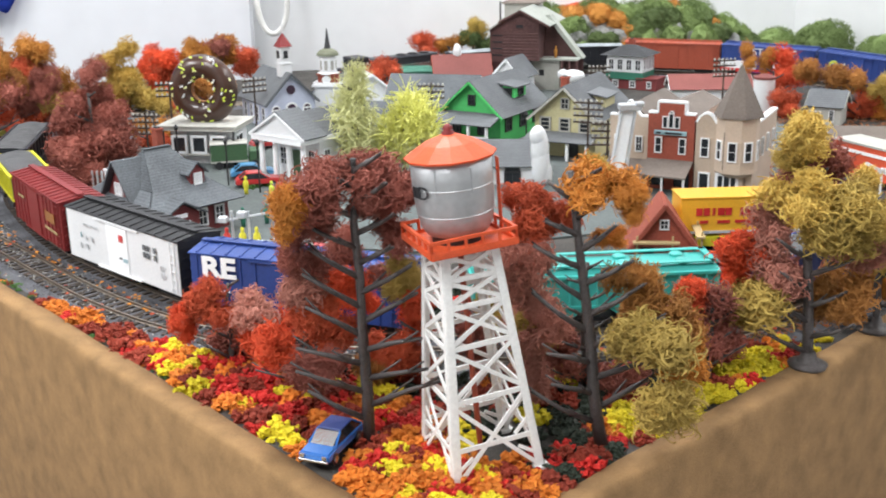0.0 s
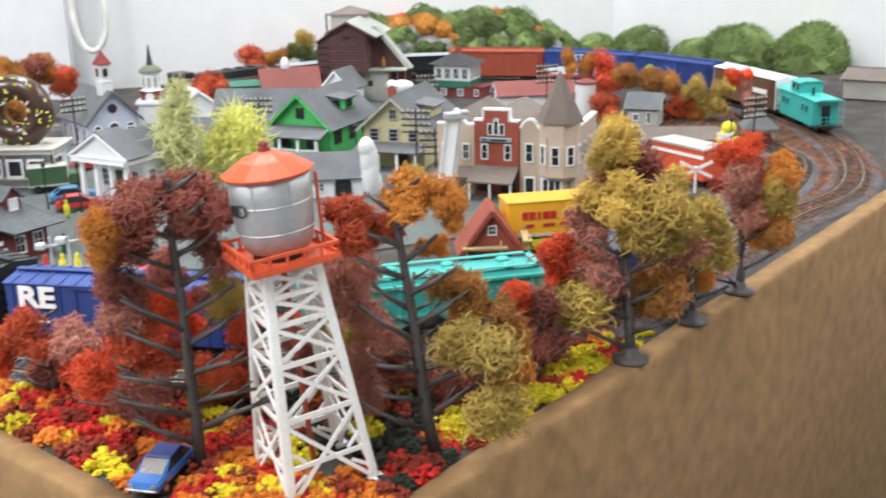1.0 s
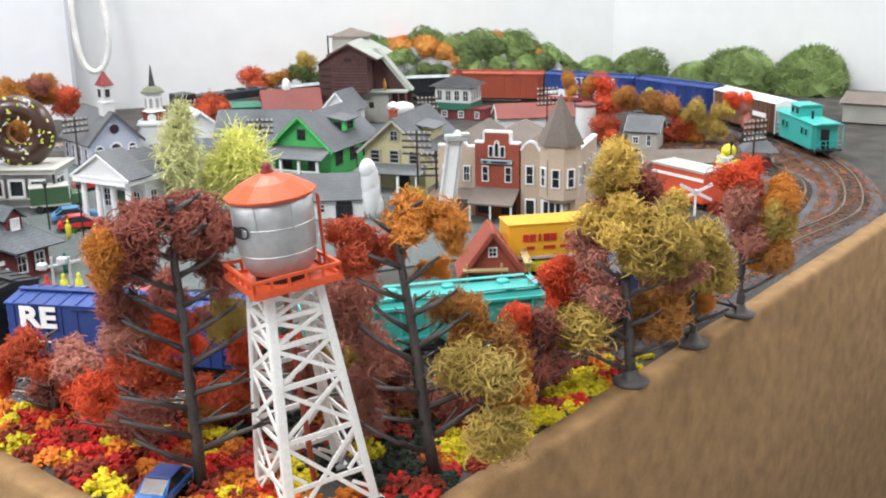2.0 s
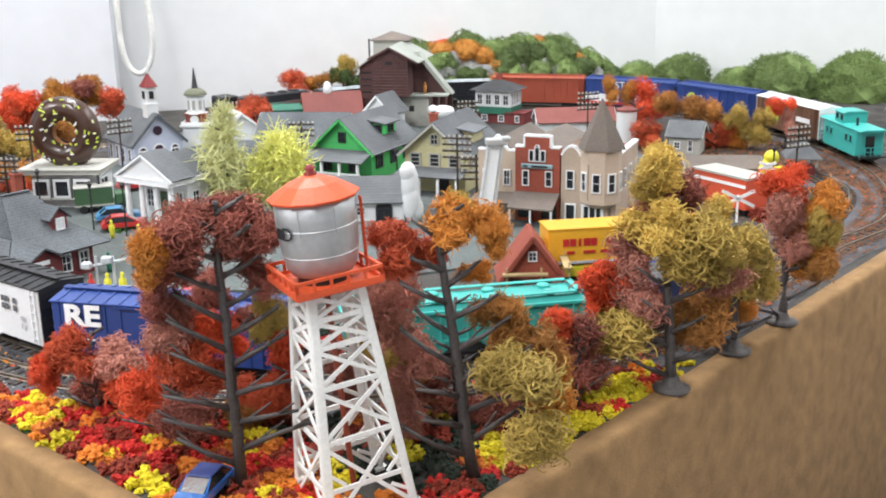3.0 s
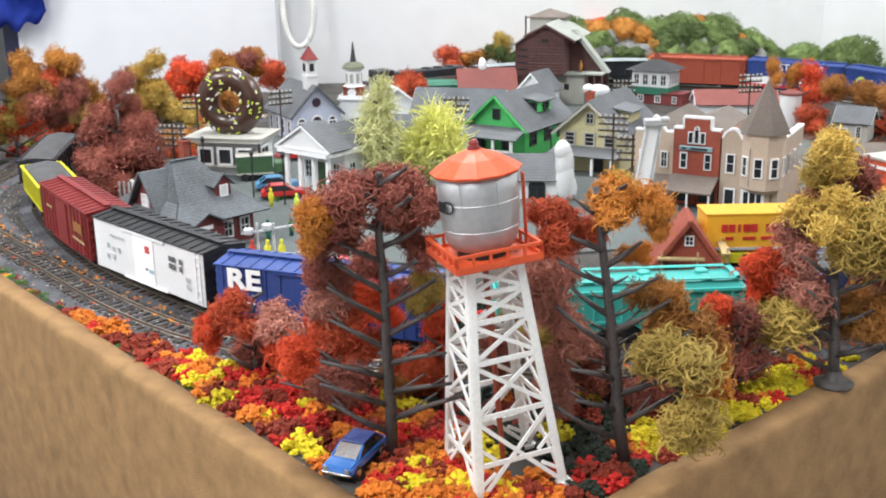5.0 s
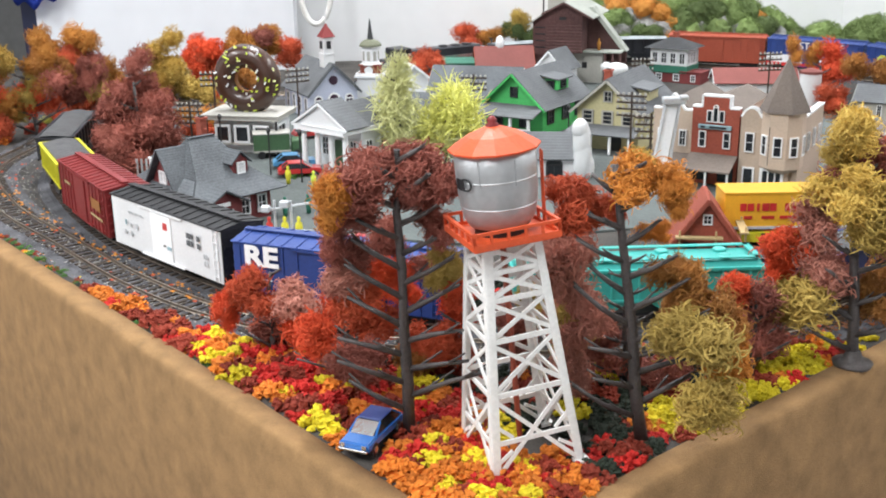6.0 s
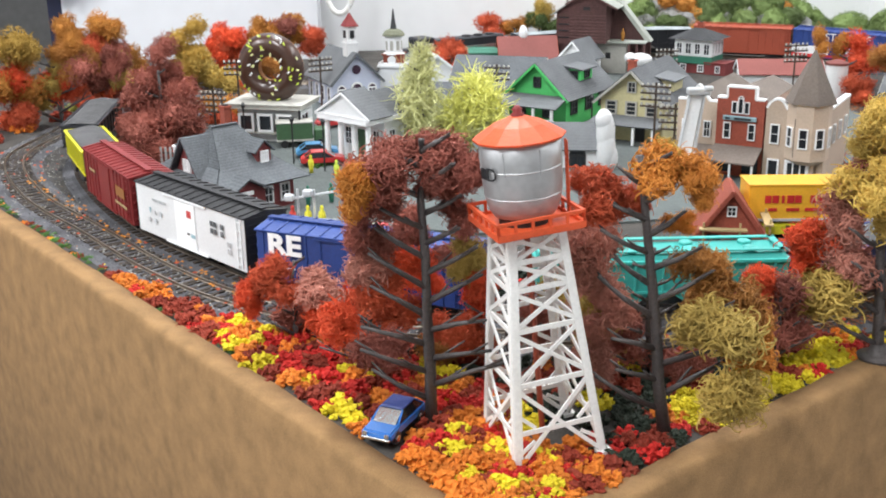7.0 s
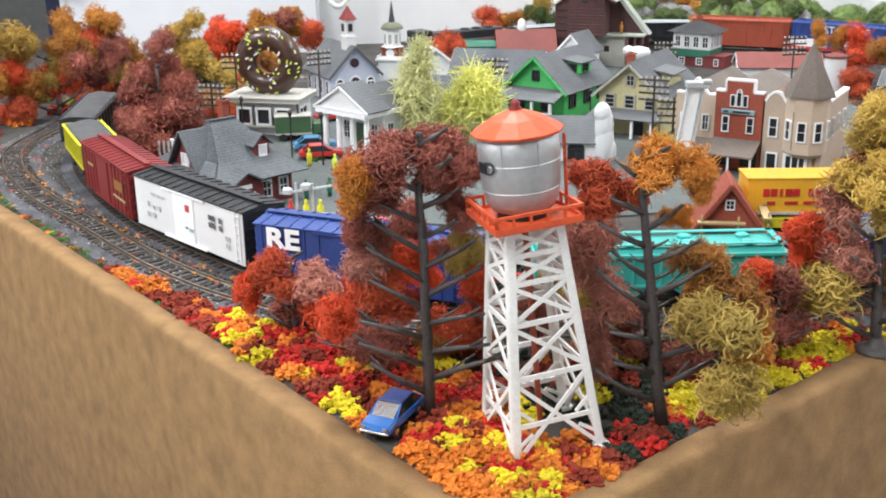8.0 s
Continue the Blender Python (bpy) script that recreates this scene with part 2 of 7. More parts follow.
def edge_board(name, along, across, length, label):
    """The felt-covered edge: a strip level with the ground, a rounded lip and a face that drops to the floor."""
    prof = [(0.0, 0.003), (-0.0115, 0.0036), (-0.0140, 0.0028), (-0.0152, 0.0008), (-0.0160, -0.004), (-0.030, -0.45), (-0.012, -0.45), (0.0, -0.05)]
    bm = B()
    n = 60
    rings = []
    for k in range(n + 1):
        ring = []
        for j, (a, z) in enumerate(prof):
            s = a + (length - a) * k / n
            wob = 0.0012 * noise.noise(Vector((s * 30, j * 3.1, length))) if j < 4 else 0
            p = CORNER + along * s + across * (a + wob)
            ring.append(bm.verts.new((p.x, p.y, z + wob * 0.5)))
        rings.append(ring)
    for r, q in zip(rings, rings[1:]):
        for j in range(len(prof)):
            bm.faces.new((r[j], r[(j + 1) % len(prof)], q[(j + 1) % len(prof)], q[j]))
    bm.faces.new(rings[0])
    bm.faces.new(rings[-1][::-1])
    bmesh.ops.recalc_face_normals(bm, faces=bm.faces[:])
    return tagged(part(name, bm, "felt", smooth=True), label, "table edge", kind="structure")


edge_board("edge_west", LEFT, RIGHT, WAY_L, "brown felt-covered edge board of the layout table")
edge_board("edge_east", RIGHT, LEFT, WAY_R, "brown felt-covered edge board of the layout table")

# paved town centre
sheet("pavement", [(-0.30, 0.86), (-0.02, 0.80), (0.20, 0.86), (0.44, 1.0), (0.40, 1.30), (0.16, 1.55), (-0.20, 1.55), (-0.33, 1.15)], 0.0, 0.002, "lot", "grey-green paved lot of the model town")


# ---- tracks ----
def spline(points, closed):
    """Even steps of 4 mm along a smooth line through the points."""
    p = [Vector((x, y, 0)) for x, y in points]
    n = len(p)
    out = []
    for i in range(n if closed else n - 1):
        a, b, c, d = (p[(i - 1) % n], p[i], p[(i + 1) % n], p[(i + 2) % n]) if closed else (p[max(i - 1, 0)], p[i], p[i + 1], p[min(i + 2, n - 1)])
        for k in range(40):
            t = k / 40
            out.append(0.5 * (2 * b + (c - a) * t + (2 * a - 5 * b + 4 * c - d) * t * t + (3 * b - a - 3 * c + d) * t ** 3))
    out.append(out[0].copy() if closed else p[-1])
    even, rest = [out[0]], 0.0
    for a, b in zip(out, out[1:]):
        ln = (b - a).length
        while rest + ln >= 0.004:
            t = (0.004 - rest) / ln
            a = a.lerp(b, t)
            even.append(a)
            ln = (b - a).length
            rest = 0.0
        rest += ln
    return even


def on_path(path, s):
    i = max(1, min(int(s / 0.004), len(path) - 2))
    d = (path[i + 1] - path[i - 1]).normalized()
    return path[i], d


def near_s(path, x, y):
    return min(range(len(path)), key=lambda i: (path[i] - Vector((x, y, 0))).length) * 0.004


def arc(radius, steps):
    c = CORNER + (LEFT + RIGHT) * 0.400
    a0 = math.atan2(-RIGHT.y, -RIGHT.x)
    a1 = math.atan2(-LEFT.y, -LEFT.x)
    return [(c.x + radius * math.cos(a0 + (a1 - a0) * k / steps), c.y + radius * math.sin(a0 + (a1 - a0) * k / steps)) for k in range(steps + 1)]


OUTER = spline([(-0.490, 1.15), (-0.485, 1.03), (-0.413, 0.90), at(0.034, 0.52)] + arc(0.366, 6) + [at(0.50, 0.035), at(0.62, 0.037), (0.530, 0.915), (0.598, 1.04), (0.630, 1.18),
                (0.628, 1.31), (0.602, 1.43), (0.552, 1.53), (0.475, 1.61), (0.385, 1.662), (0.28, 1.697), (0.16, 1.695), (0.03, 1.645), (-0.07, 1.575), (-0.18, 1.50), (-0.32, 1.45), (-0.43, 1.39), (-0.485, 1.28)], True)
INNER = spline([(-0.30, 1.40), (-0.385, 1.27), (-0.418, 1.14), (-0.405, 1.02), (-0.355, 0.915), at(0.071, 0.50)] + arc(0.326, 6)[:4] + [(0.09, 0.633), (0.16, 0.643), (0.245, 0.69), (0.335, 0.79), (0.46, 0.915), (0.535, 1.03), (0.545, 1.13)], False)


def sweep(bm, path, off, prof, step=2):
    rings = []
    for i in range(0, len(path), step):
        p, d = on_path(path, i * 0.004)
        side = Vector((-d.y, d.x, 0))
        rings.append([bm.verts.new((p.x + side.x * (off + u), p.y + side.y * (off + u), z)) for u, z in prof])
    for a, b in zip(rings, rings[1:]):
        for j in range(len(prof) - 1):
            bm.faces.new((a[j], b[j], b[j + 1], a[j + 1]))
    bmesh.ops.recalc_face_normals(bm, faces=bm.faces[:])
    return bm


def track(name, path, z, label):
    t = thing(name, 0, 0, z, 0, label, "track")
    part("ballast", sweep(B(), path, 0, [(-0.026, 0.0005 - z), (-0.019, 0.0014), (0.0, 0.0016), (0.019, 0.0014), (0.026, 0.0005 - z)]), "ballast", t, "dark grey gravel ballast")
    for off in (-0.0083, 0.0083):
        part("rail", sweep(B(), path, off, [(-0.0011, 0.0024), (-0.0004, 0.0030), (-0.0006, 0.0047), (0.0006, 0.0047), (0.0004, 0.0030), (0.0011, 0.0024)], 1), "rail", t)
    tie = finish(box(B(), 0, 0, 0.0018, 0.0028, 0.030, 0.0016), "tie")
    tie.materials.append(M["tie"])
    rest, count = B(), 0
    for k in range(int(len(path) * 0.004 / 0.0068)):
        p, d = on_path(path, k * 0.0068)
        m = Matrix.Translation((p.x, p.y, 0)) @ Matrix.Rotation(math.atan2(d.y, d.x) + random.uniform(-0.03, 0.03), 4, "Z")
        if p.y < 1.0 and count < 290:
            ob = new("tie", tie)
            ob.parent = t
            ob.matrix_basis = m
            count += 1
        else:
            box(rest, 0, 0, 0.0018, 0.0028, 0.030, 0.0016, m=m)
    tagged(part("tie_bed", rest, "tie", t), kind="stuff")
    return t


TRACK_Z = 0.001
track("outer_track", OUTER, TRACK_Z, "model railway track curving along the table edge, dark ballast")
track("inner_track", INNER, TRACK_Z, "model railway siding track on dark ballast, freight cars standing on it")
RAIL_TOP = TRACK_Z + 0.0048


# ---- railway cars: built along x, rail top at z = 0 ----
def truck(parent, x, W=0.024):
    t = part("truck", boxes((x, W / 2 - 0.001, 0.0045, 0.026, 0.0025, 0.004), (x, -W / 2 + 0.001, 0.0045, 0.026, 0.0025, 0.004), (x, 0, 0.0055, 0.008, W, 0.002), bev=0.0005), "black", parent)
    for dx in (-0.009, 0.009):
        for dy in (-0.0083, 0.0083):
            part("wheel", lathe(B(), [(0.0040, -0.0012), (0.0040, 0.0012), (0.002, 0.0014)], 14, Matrix.Translation((x + dx, dy, 0.0040)) @ Matrix.Rotation(radians(90 if dy < 0 else -90), 4, "X")), "rail", t)
    return t


def on_track(ob, path, s, flip=False):
    p, d = on_path(path, s)
    ob.matrix_basis = pose(p.x, p.y, RAIL_TOP, 0, 0, math.degrees(math.atan2(d.y, d.x)) + (180 if flip else 0))
    return ob


def under(car, L):
    part("underframe", boxes((0, 0, 0.0066, L * 0.98, 0.022, 0.002), (0, 0, 0.0055, L * 0.4, 0.010, 0.004), (L * 0.5, 0, 0.0066, 0.008, 0.003, 0.003), (-L * 0.5, 0, 0.0066, 0.008, 0.003, 0.003)), "black", car)
    for sx in (-1, 1):
        truck(car, sx * (L / 2 - 0.022))


def ladder(parent, x, y, z0, z1, material="black", n=6, w=0.005):
    bm = B()
    for k in range(n):
        z = z0 + (z1 - z0) * (k + 0.5) / n
        box(bm, x, y, z, w, 0.0008, 0.0006)
    for s in (-1, 1):
        box(bm, x + s * w / 2, y, (z0 + z1) / 2, 0.0006, 0.0008, z1 - z0)
    part("ladder", bm, material, parent)


def boxcar(path, s, body, roof, label, L=0.142, H=0.037, W=0.034, ribs=14, marks=None, ends=None, lower=None, flip=False, door=None, plain=False):
    c = thing("boxcar", 0, 0, 0, 0, label, "railway car")
    on_track(c, path, s, flip)
    z0 = 0.0075
    shell = part("body", box(B(), 0, 0, z0 + H / 2, L, W, H, bev=0.0006), body, c)
    bm = B()
    prism(bm, [(-W / 2 - 0.001, z0 + H), (-W / 2 - 0.001, z0 + H + 0.0008), (0, z0 + H + 0.0034), (W / 2 + 0.001, z0 + H + 0.0008), (W / 2 + 0.001, z0 + H)], -L / 2 - 0.0008, L / 2 + 0.0008, "x")
    cover = part("roof", bm, roof, c)
    rib = strip(strip(B(), (0, -W / 2, z0 + H + 0.0012), (0, 0, z0 + H + 0.0036), 0.0012, 0.0008), (0, W / 2, z0 + H + 0.0012), (0, 0, z0 + H + 0.0036), 0.0012, 0.0008)
    rib = finish(rib, "roof_rib")
    for k in range(ribs):
        part("roof_rib", rib, roof, cover).matrix_basis = pose(-L / 2 + L * (k + 0.5) / ribs, 0, 0)
    part("roofwalk", boxes((0, 0, z0 + H + 0.0046, L, 0.005, 0.0008)), roof, c)
    for sg in (-1, 1):
        part("door", boxes((0.002, sg * (W / 2 + 0.0005), z0 + H * 0.48, 0.026, 0.0012, H * 0.90), (0.002, sg * (W / 2 + 0.001), z0 + H * 0.97, 0.056, 0.0012, 0.0012), (0.002, sg * (W / 2 + 0.001), z0 + 0.001, 0.056, 0.0012, 0.0012)), door or body, c)
        for k in range(ribs):
            x = -L / 2 + L * (k + 0.5) / ribs
            if abs(x) > 0.018 and not plain:
                part("side_rib", box(B(), x, sg * (W / 2 + 0.0003), z0 + H / 2, 0.0008, 0.0008, H * 0.96), body, c)
        ladder(c, -sg * (L / 2 - 0.005), sg * (W / 2 + 0.0009), z0 + 0.002, z0 + H, body)
        if ends:
            part("end_panel", boxes((sg * (L / 2 + 0.0006), 0, z0 + H / 2, 0.0008, W * 0.98, H)), ends, c)
        if lower:
            part("side_band", boxes((0, sg * (W / 2 + 0.0008), z0 + H * 0.28, L * 0.99, 0.0005, H * 0.32)), lower, c)
        bm = B()
        for k in range(5):
            box(bm, sg * (L / 2 + 0.0008), 0, z0 + H * (0.14 + 0.18 * k), 0.0012, W * 0.88, 0.0018)
        part("end_ribs", bm, ends or body, c)
        # marks: rows of x, z, width, height, material, on both sides
        for n, (mx, mz, mw, mh, mm) in enumerate(marks or ()):
            part("marking", boxes((sg * mx, sg * (W / 2 + 0.0013), z0 + mz, mw, 0.0004, mh)), mm, c)
    under(c, L)
    return c


def hopper(path, s, body, load, label, L=0.135, H=0.030, W=0.033, covered=False, rim=None, flip=False):
    c = thing("hopper_car", 0, 0, 0, 0, label, "railway car")
    on_track(c, path, s, flip)
    z0 = 0.0085
    bm = B()
    prism(bm, [(-L / 2, z0 + H), (-L / 2, z0 + H * 0.45), (-L * 0.33, z0 + 0.001), (-L * 0.13, z0 - 0.001), (-L * 0.05, z0 + H * 0.25), (L * 0.05, z0 + H * 0.25), (L * 0.13, z0 - 0.001), (L * 0.33, z0 + 0.001), (L / 2, z0 + H * 0.45), (L / 2, z0 + H)], -W / 2, W / 2, "y")
    part("body", bm, body, c)
    bm = B()
    for sg in (-1, 1):
        for k in range(9):
            x = -L / 2 + L * (k + 0.5) / 9
            box(bm, x, sg * (W / 2 + 0.0006), z0 + H * 0.65, 0.0012, 0.0014, H * 0.68)
        box(bm, 0, sg * (W / 2 + 0.0006), z0 + H, L, 0.0022, 0.0018)
        box(bm, sg * L / 2, 0, z0 + H, 0.0018, W, 0.0018)
        box(bm, 0, sg * (W / 2 + 0.0004), z0 + H * 0.32, L * 0.96, 0.0014, 0.0016)
    part("rim", bm, rim or body, c)
    if covered:
        part("roof", prism(B(), [(-W / 2, z0 + H), (-W * 0.36, z0 + H + 0.0035), (W * 0.36, z0 + H + 0.0035), (W / 2, z0 + H)], -L / 2 + 0.001, L / 2 - 0.001, "x"), body, c)
        for k in range(4):
            x = -L * 0.36 + L * 0.24 * k
            for y in (-0.006, 0.006):
                part("hatch", lathe(B(), [(0.0042, z0 + H + 0.003), (0.0042, z0 + H + 0.0052), (0.003, z0 + H + 0.0058)], 14, Matrix.Translation((x, y, 0))), body, c)
        part("roofwalk", boxes((0, -0.012, z0 + H + 0.0056, L * 0.98, 0.004, 0.0007), (0, 0.012, z0 + H + 0.0056, L * 0.98, 0.004, 0.0007), (L * 0.48, 0, z0 + H + 0.0056, 0.004, 0.028, 0.0007), (-L * 0.48, 0, z0 + H + 0.0056, 0.004, 0.028, 0.0007)), body, c)
    else:
        bm = B()
        bmesh.ops.create_grid(bm, x_segments=28, y_segments=8, size=0.5)
        for v in bm.verts:
            x, y = v.co.x * (L - 0.004), v.co.y * (W - 0.003)
            v.co = (x, y, z0 + H + 0.0008 + 0.0030 * max(0, 1 - (abs(v.co.y) * 2) ** 2) * (0.6 + 0.6 * noise.noise(Vector((x * 60, y * 60, s)))))
        part("load", bm, load, c)
    under(c, L)
    return c


def caboose(path, s, body, label, flip=False):
    c = thing("caboose", 0, 0, 0, 0, label, "railway car")
    on_track(c, path, s, flip)
    L, W, H, z0 = 0.094, 0.032, 0.030, 0.0075
    part("body", box(B(), 0, 0, z0 + H / 2, L, W, H, bev=0.0006), body, c)
    part("roof", prism(B(), [(-W / 2 - 0.0015, z0 + H), (-W / 3, z0 + H + 0.002), (W / 3, z0 + H + 0.002), (W / 2 + 0.0015, z0 + H)], -L / 2 - 0.012, L / 2 + 0.012, "x"), body, c)
    part("cupola", box(B(), 0.008, 0, z0 + H + 0.007, 0.026, 0.028, 0.013, bev=0.0008), body, c)
    part("cupola_roof", prism(B(), [(-0.016, z0 + H + 0.0135), (-0.009, z0 + H + 0.0155), (0.009, z0 + H + 0.0155), (0.016, z0 + H + 0.0135)], -0.007, 0.023, "x"), body, c)
    for sg in (-1, 1):
        for x in (-0.034, -0.022, 0.022, 0.034):
            w = part("window", boxes((x, sg * (W / 2 + 0.0004), z0 + H * 0.62, 0.0072, 0.0014, 0.0092)), body, c)
            part("pane", boxes((x, sg * (W / 2 + 0.001), z0 + H * 0.62, 0.005, 0.0008, 0.007)), "glass_dark", w)
        for x in (0.001, 0.014):
            part("window", boxes((x, sg * 0.0142, z0 + H + 0.008, 0.006, 0.001, 0.006)), "glass_dark", c)
        part("platform", boxes((sg * (L / 2 + 0.006), 0, z0 + 0.001, 0.012, W, 0.0016)), "black", c)
        bm = boxes((sg * (L / 2 + 0.0115), 0, z0 + 0.012, 0.0008, W, 0.0008), (sg * (L / 2 + 0.0115), 0, z0 + 0.007, 0.0008, W, 0.0006))
        for k in range(6):
            box(bm, sg * (L / 2 + 0.0115), -W / 2 + W * k / 5, z0 + (0.006 if 0 < k < 5 else 0.014), 0.0008, 0.0008, 0.012 if 0 < k < 5 else 0.028)
        part("railing", bm, body, c)
        part("end_door", boxes((sg * (L / 2 + 0.0004), 0, z0 + 0.012, 0.001, 0.010, 0.022)), "glass_dark", c)
    part("smokestack", rod(B(), (-0.024, 0.006, z0 + H), (-0.024, 0.006, z0 + H + 0.011), 0.0016), "black", c)
    under(c, L + 0.012)
    return c


def diesel(path, s, label, flip=False):
    c = thing("locomotive", 0, 0, 0, 0, label, "locomotive")
    on_track(c, path, s, flip)
    z0 = 0.0075
    part("frame", boxes((0, 0, z0 + 0.003, 0.185, 0.033, 0.004), bev=0.0006), "dark_car", c)
    part("hood", box(B(), -0.012, 0, z0 + 0.021, 0.125, 0.022, 0.032, bev=0.002), "dark_car", c)
    part("cab", box(B(), 0.060, 0, z0 + 0.023, 0.026, 0.031, 0.037, bev=0.0015), "dark_car", c)
    part("nose", box(B(), 0.080, 0, z0 + 0.016, 0.018, 0.020, 0.022, bev=0.002), "dark_car", c)
    for sg in (-1, 1):
        part("side_stripe", boxes((-0.012, sg * 0.0114, z0 + 0.022, 0.118, 0.0006, 0.006)), "chrome", c)
        bm = boxes((0, sg * 0.0158, z0 + 0.016, 0.180, 0.0007, 0.0007))
        for k in range(12):
            box(bm, -0.088 + 0.016 * k, sg * 0.0158, z0 + 0.010, 0.0007, 0.0007, 0.012)
        part("handrail", bm, "chrome", c)
        part("window", boxes((0.060, sg * 0.0156, z0 + 0.031, 0.014, 0.0008, 0.010)), "glass_dark", c)
        part("windshield", boxes((0.0733, sg * 0.008, z0 + 0.034, 0.0008, 0.010, 0.008)), "glass_dark", c)
    part("fuel_tank", box(B(), 0, 0, 0.008, 0.05, 0.026, 0.009, bev=0.001), "black", c)
    for k in range(3):
        part("roof_fan", lathe(B(), [(0.007, z0 + 0.0365), (0.007, z0 + 0.0385), (0.005, z0 + 0.039)], 16, Matrix.Translation((-0.055 + 0.02 * k, 0, 0))), "black", c)
    truck(c, -0.062)
    truck(c, 0.062)
    return c


# the train rolling round the outer track
s0 = near_s(OUTER, 0.631, 1.20)
caboose(OUTER, s0, "teal_car", "bright teal caboose with a cupola on the outer track")
boxcar(OUTER, s0 + 0.140, "brown_car", "white", "brown refrigerator car with a white roof and white ends", ends="white", marks=[(0.03, 0.02, 0.03, 0.016, "lime"), (-0.04, 0.02, 0.03, 0.006, "white")])
cc = boxcar(OUTER, s0 + 0.292, "blue_car", "blue_car", "plain blue boxcar with a pale green ring emblem", marks=[(0.04, 0.024, 0.02, 0.002, "sign_blue")])
for sg in (-1, 1):
    bm = B()
    for k in range(9):
        a0, a1 = radians(50 + 29 * k), radians(50 + 29 * (k + 1))
        strip(bm, (-sg * (-0.04 + 0.008 * math.cos(a0)), sg * 0.0186, 0.0265 + 0.008 * math.sin(a0)), (-sg * (-0.04 + 0.008 * math.cos(a1)), sg * 0.0186, 0.0265 + 0.008 * math.sin(a1)), 0.0032, 0.0006, (0, 1, 0))
    part("emblem", bm, "lime", cc, "pale green open ring emblem")
sc = boxcar(OUTER, s0 + 0.444, "blue_car", "blue_car", "blue boxcar with a white lower band and white lettering", lower="white")
for sg in (-1, 1):
    lettering("STATE OF", 0.015, "white", sc, Matrix.Translation((-0.012 * sg, sg * 0.0186, 0.0375)) @ Matrix.Rotation(radians(0 if sg < 0 else 180), 4, "Z") @ Matrix.Rotation(radians(90), 4, "X"))
    part("lower_panel", boxes((0, sg * 0.0183, 0.0100, 0.140, 0.0005, 0.005)), "auto_red", sc)
boxcar(OUTER, s0 + 0.594, "rust_car", "rust_car", "rust-red ribbed boxcar on the outer track")
hopper(OUTER, s0 + 0.738, "dark_car", "pale_load", "black open hopper car with a pale gravel load")
hopper(OUTER, s0 + 0.880, "dark_car", "pale_load", "black open hopper car with a pale gravel load")
diesel(OUTER, s0 + 1.055, "black diesel locomotive with a silver side stripe", flip=False)

# the cars standing on the inner track
s1 = near_s(INNER, -0.213, 0.734)
boxcar(INNER, s1, "white", "black", "white refrigerator car with a black roof and black ends", ends="black", flip=True, door="white", plain=True,
       marks=[(0.045 - 0.0022 * k, 0.0285, 0.0016, 0.0014, "steel_light") for k in range(9)] + [(-0.004, 0.0270, 0.0052, 0.0050, "auto_red"), (0.050, 0.020, 0.0016, 0.0036, "sign_blue"), (0.043, 0.0185, 0.0018, 0.0030, "steel_light"), (0.036, 0.0190, 0.0030, 0.0034, "steel_light"), (0.052, 0.0120, 0.0022, 0.0036, "steel_light"), (0.044, 0.0125, 0.0036, 0.0032, "steel_light"), (-0.002, 0.0125, 0.0030, 0.0012, "black"), (-0.008, 0.0118, 0.0052, 0.0024, "sign_blue")]
       + [(-0.0330 - 0.0042 * k, 0.0268 - 0.0052 * j, 0.0032, 0.0036, "roof_grey") for k in range(4) for j in range(2) if k != 2] + [(-0.0520 - 0.0026 * k, 0.0160 - 0.0050 * j, 0.0016, 0.0034, "steel_light") for k in range(2) for j in range(2)])
boxcar(INNER, s1 - 0.140, "red_car", "red_car", "dark red ribbed boxcar with gold markings", L=0.126, flip=True, marks=[(-0.04, 0.022, 0.022, 0.008, "dough"), (-0.04, 0.012, 0.030, 0.002, "lumber"), (0.035, 0.024, 0.016, 0.002, "lumber")])
hopper(INNER, s1 - 0.260, "dark_car", "grey_load", "open gondola with yellow rim and dark gravel load", L=0.102, rim="lime_car")
hopper(INNER, s1 - 0.390, "dark_car", "grey_load", "black open gondola filled with dark gravel")
xc = boxcar(INNER, s1 + 0.153, "blue_car", "blue_car", "blue express boxcar with bold white letters", flip=True, L=0.146, H=0.0345, marks=[(0.0535, 0.0115, 0.018, 0.001, "white")])
for sg in (-1, 1):
    lettering("RE", 0.0180, "white", xc, Matrix.Translation((sg * 0.0515, sg * 0.0188, 0.0340)) @ Matrix.Rotation(radians(0 if sg < 0 else 180), 4, "Z") @ Matrix.Rotation(radians(90), 4, "X") @ Matrix.Diagonal((1.25, 1.0, 1.0, 1.0)), bold=0.0007)
hopper(INNER, near_s(INNER, 0.090, 0.633), "teal_car", "grey_load", "teal covered hopper car with round roof hatches", covered=True, L=0.150, H=0.028)
hopper(INNER, near_s(INNER, 0.222, 0.676), "navy_car", "grey_load", "dark blue open car behind the teal hopper", H=0.026)



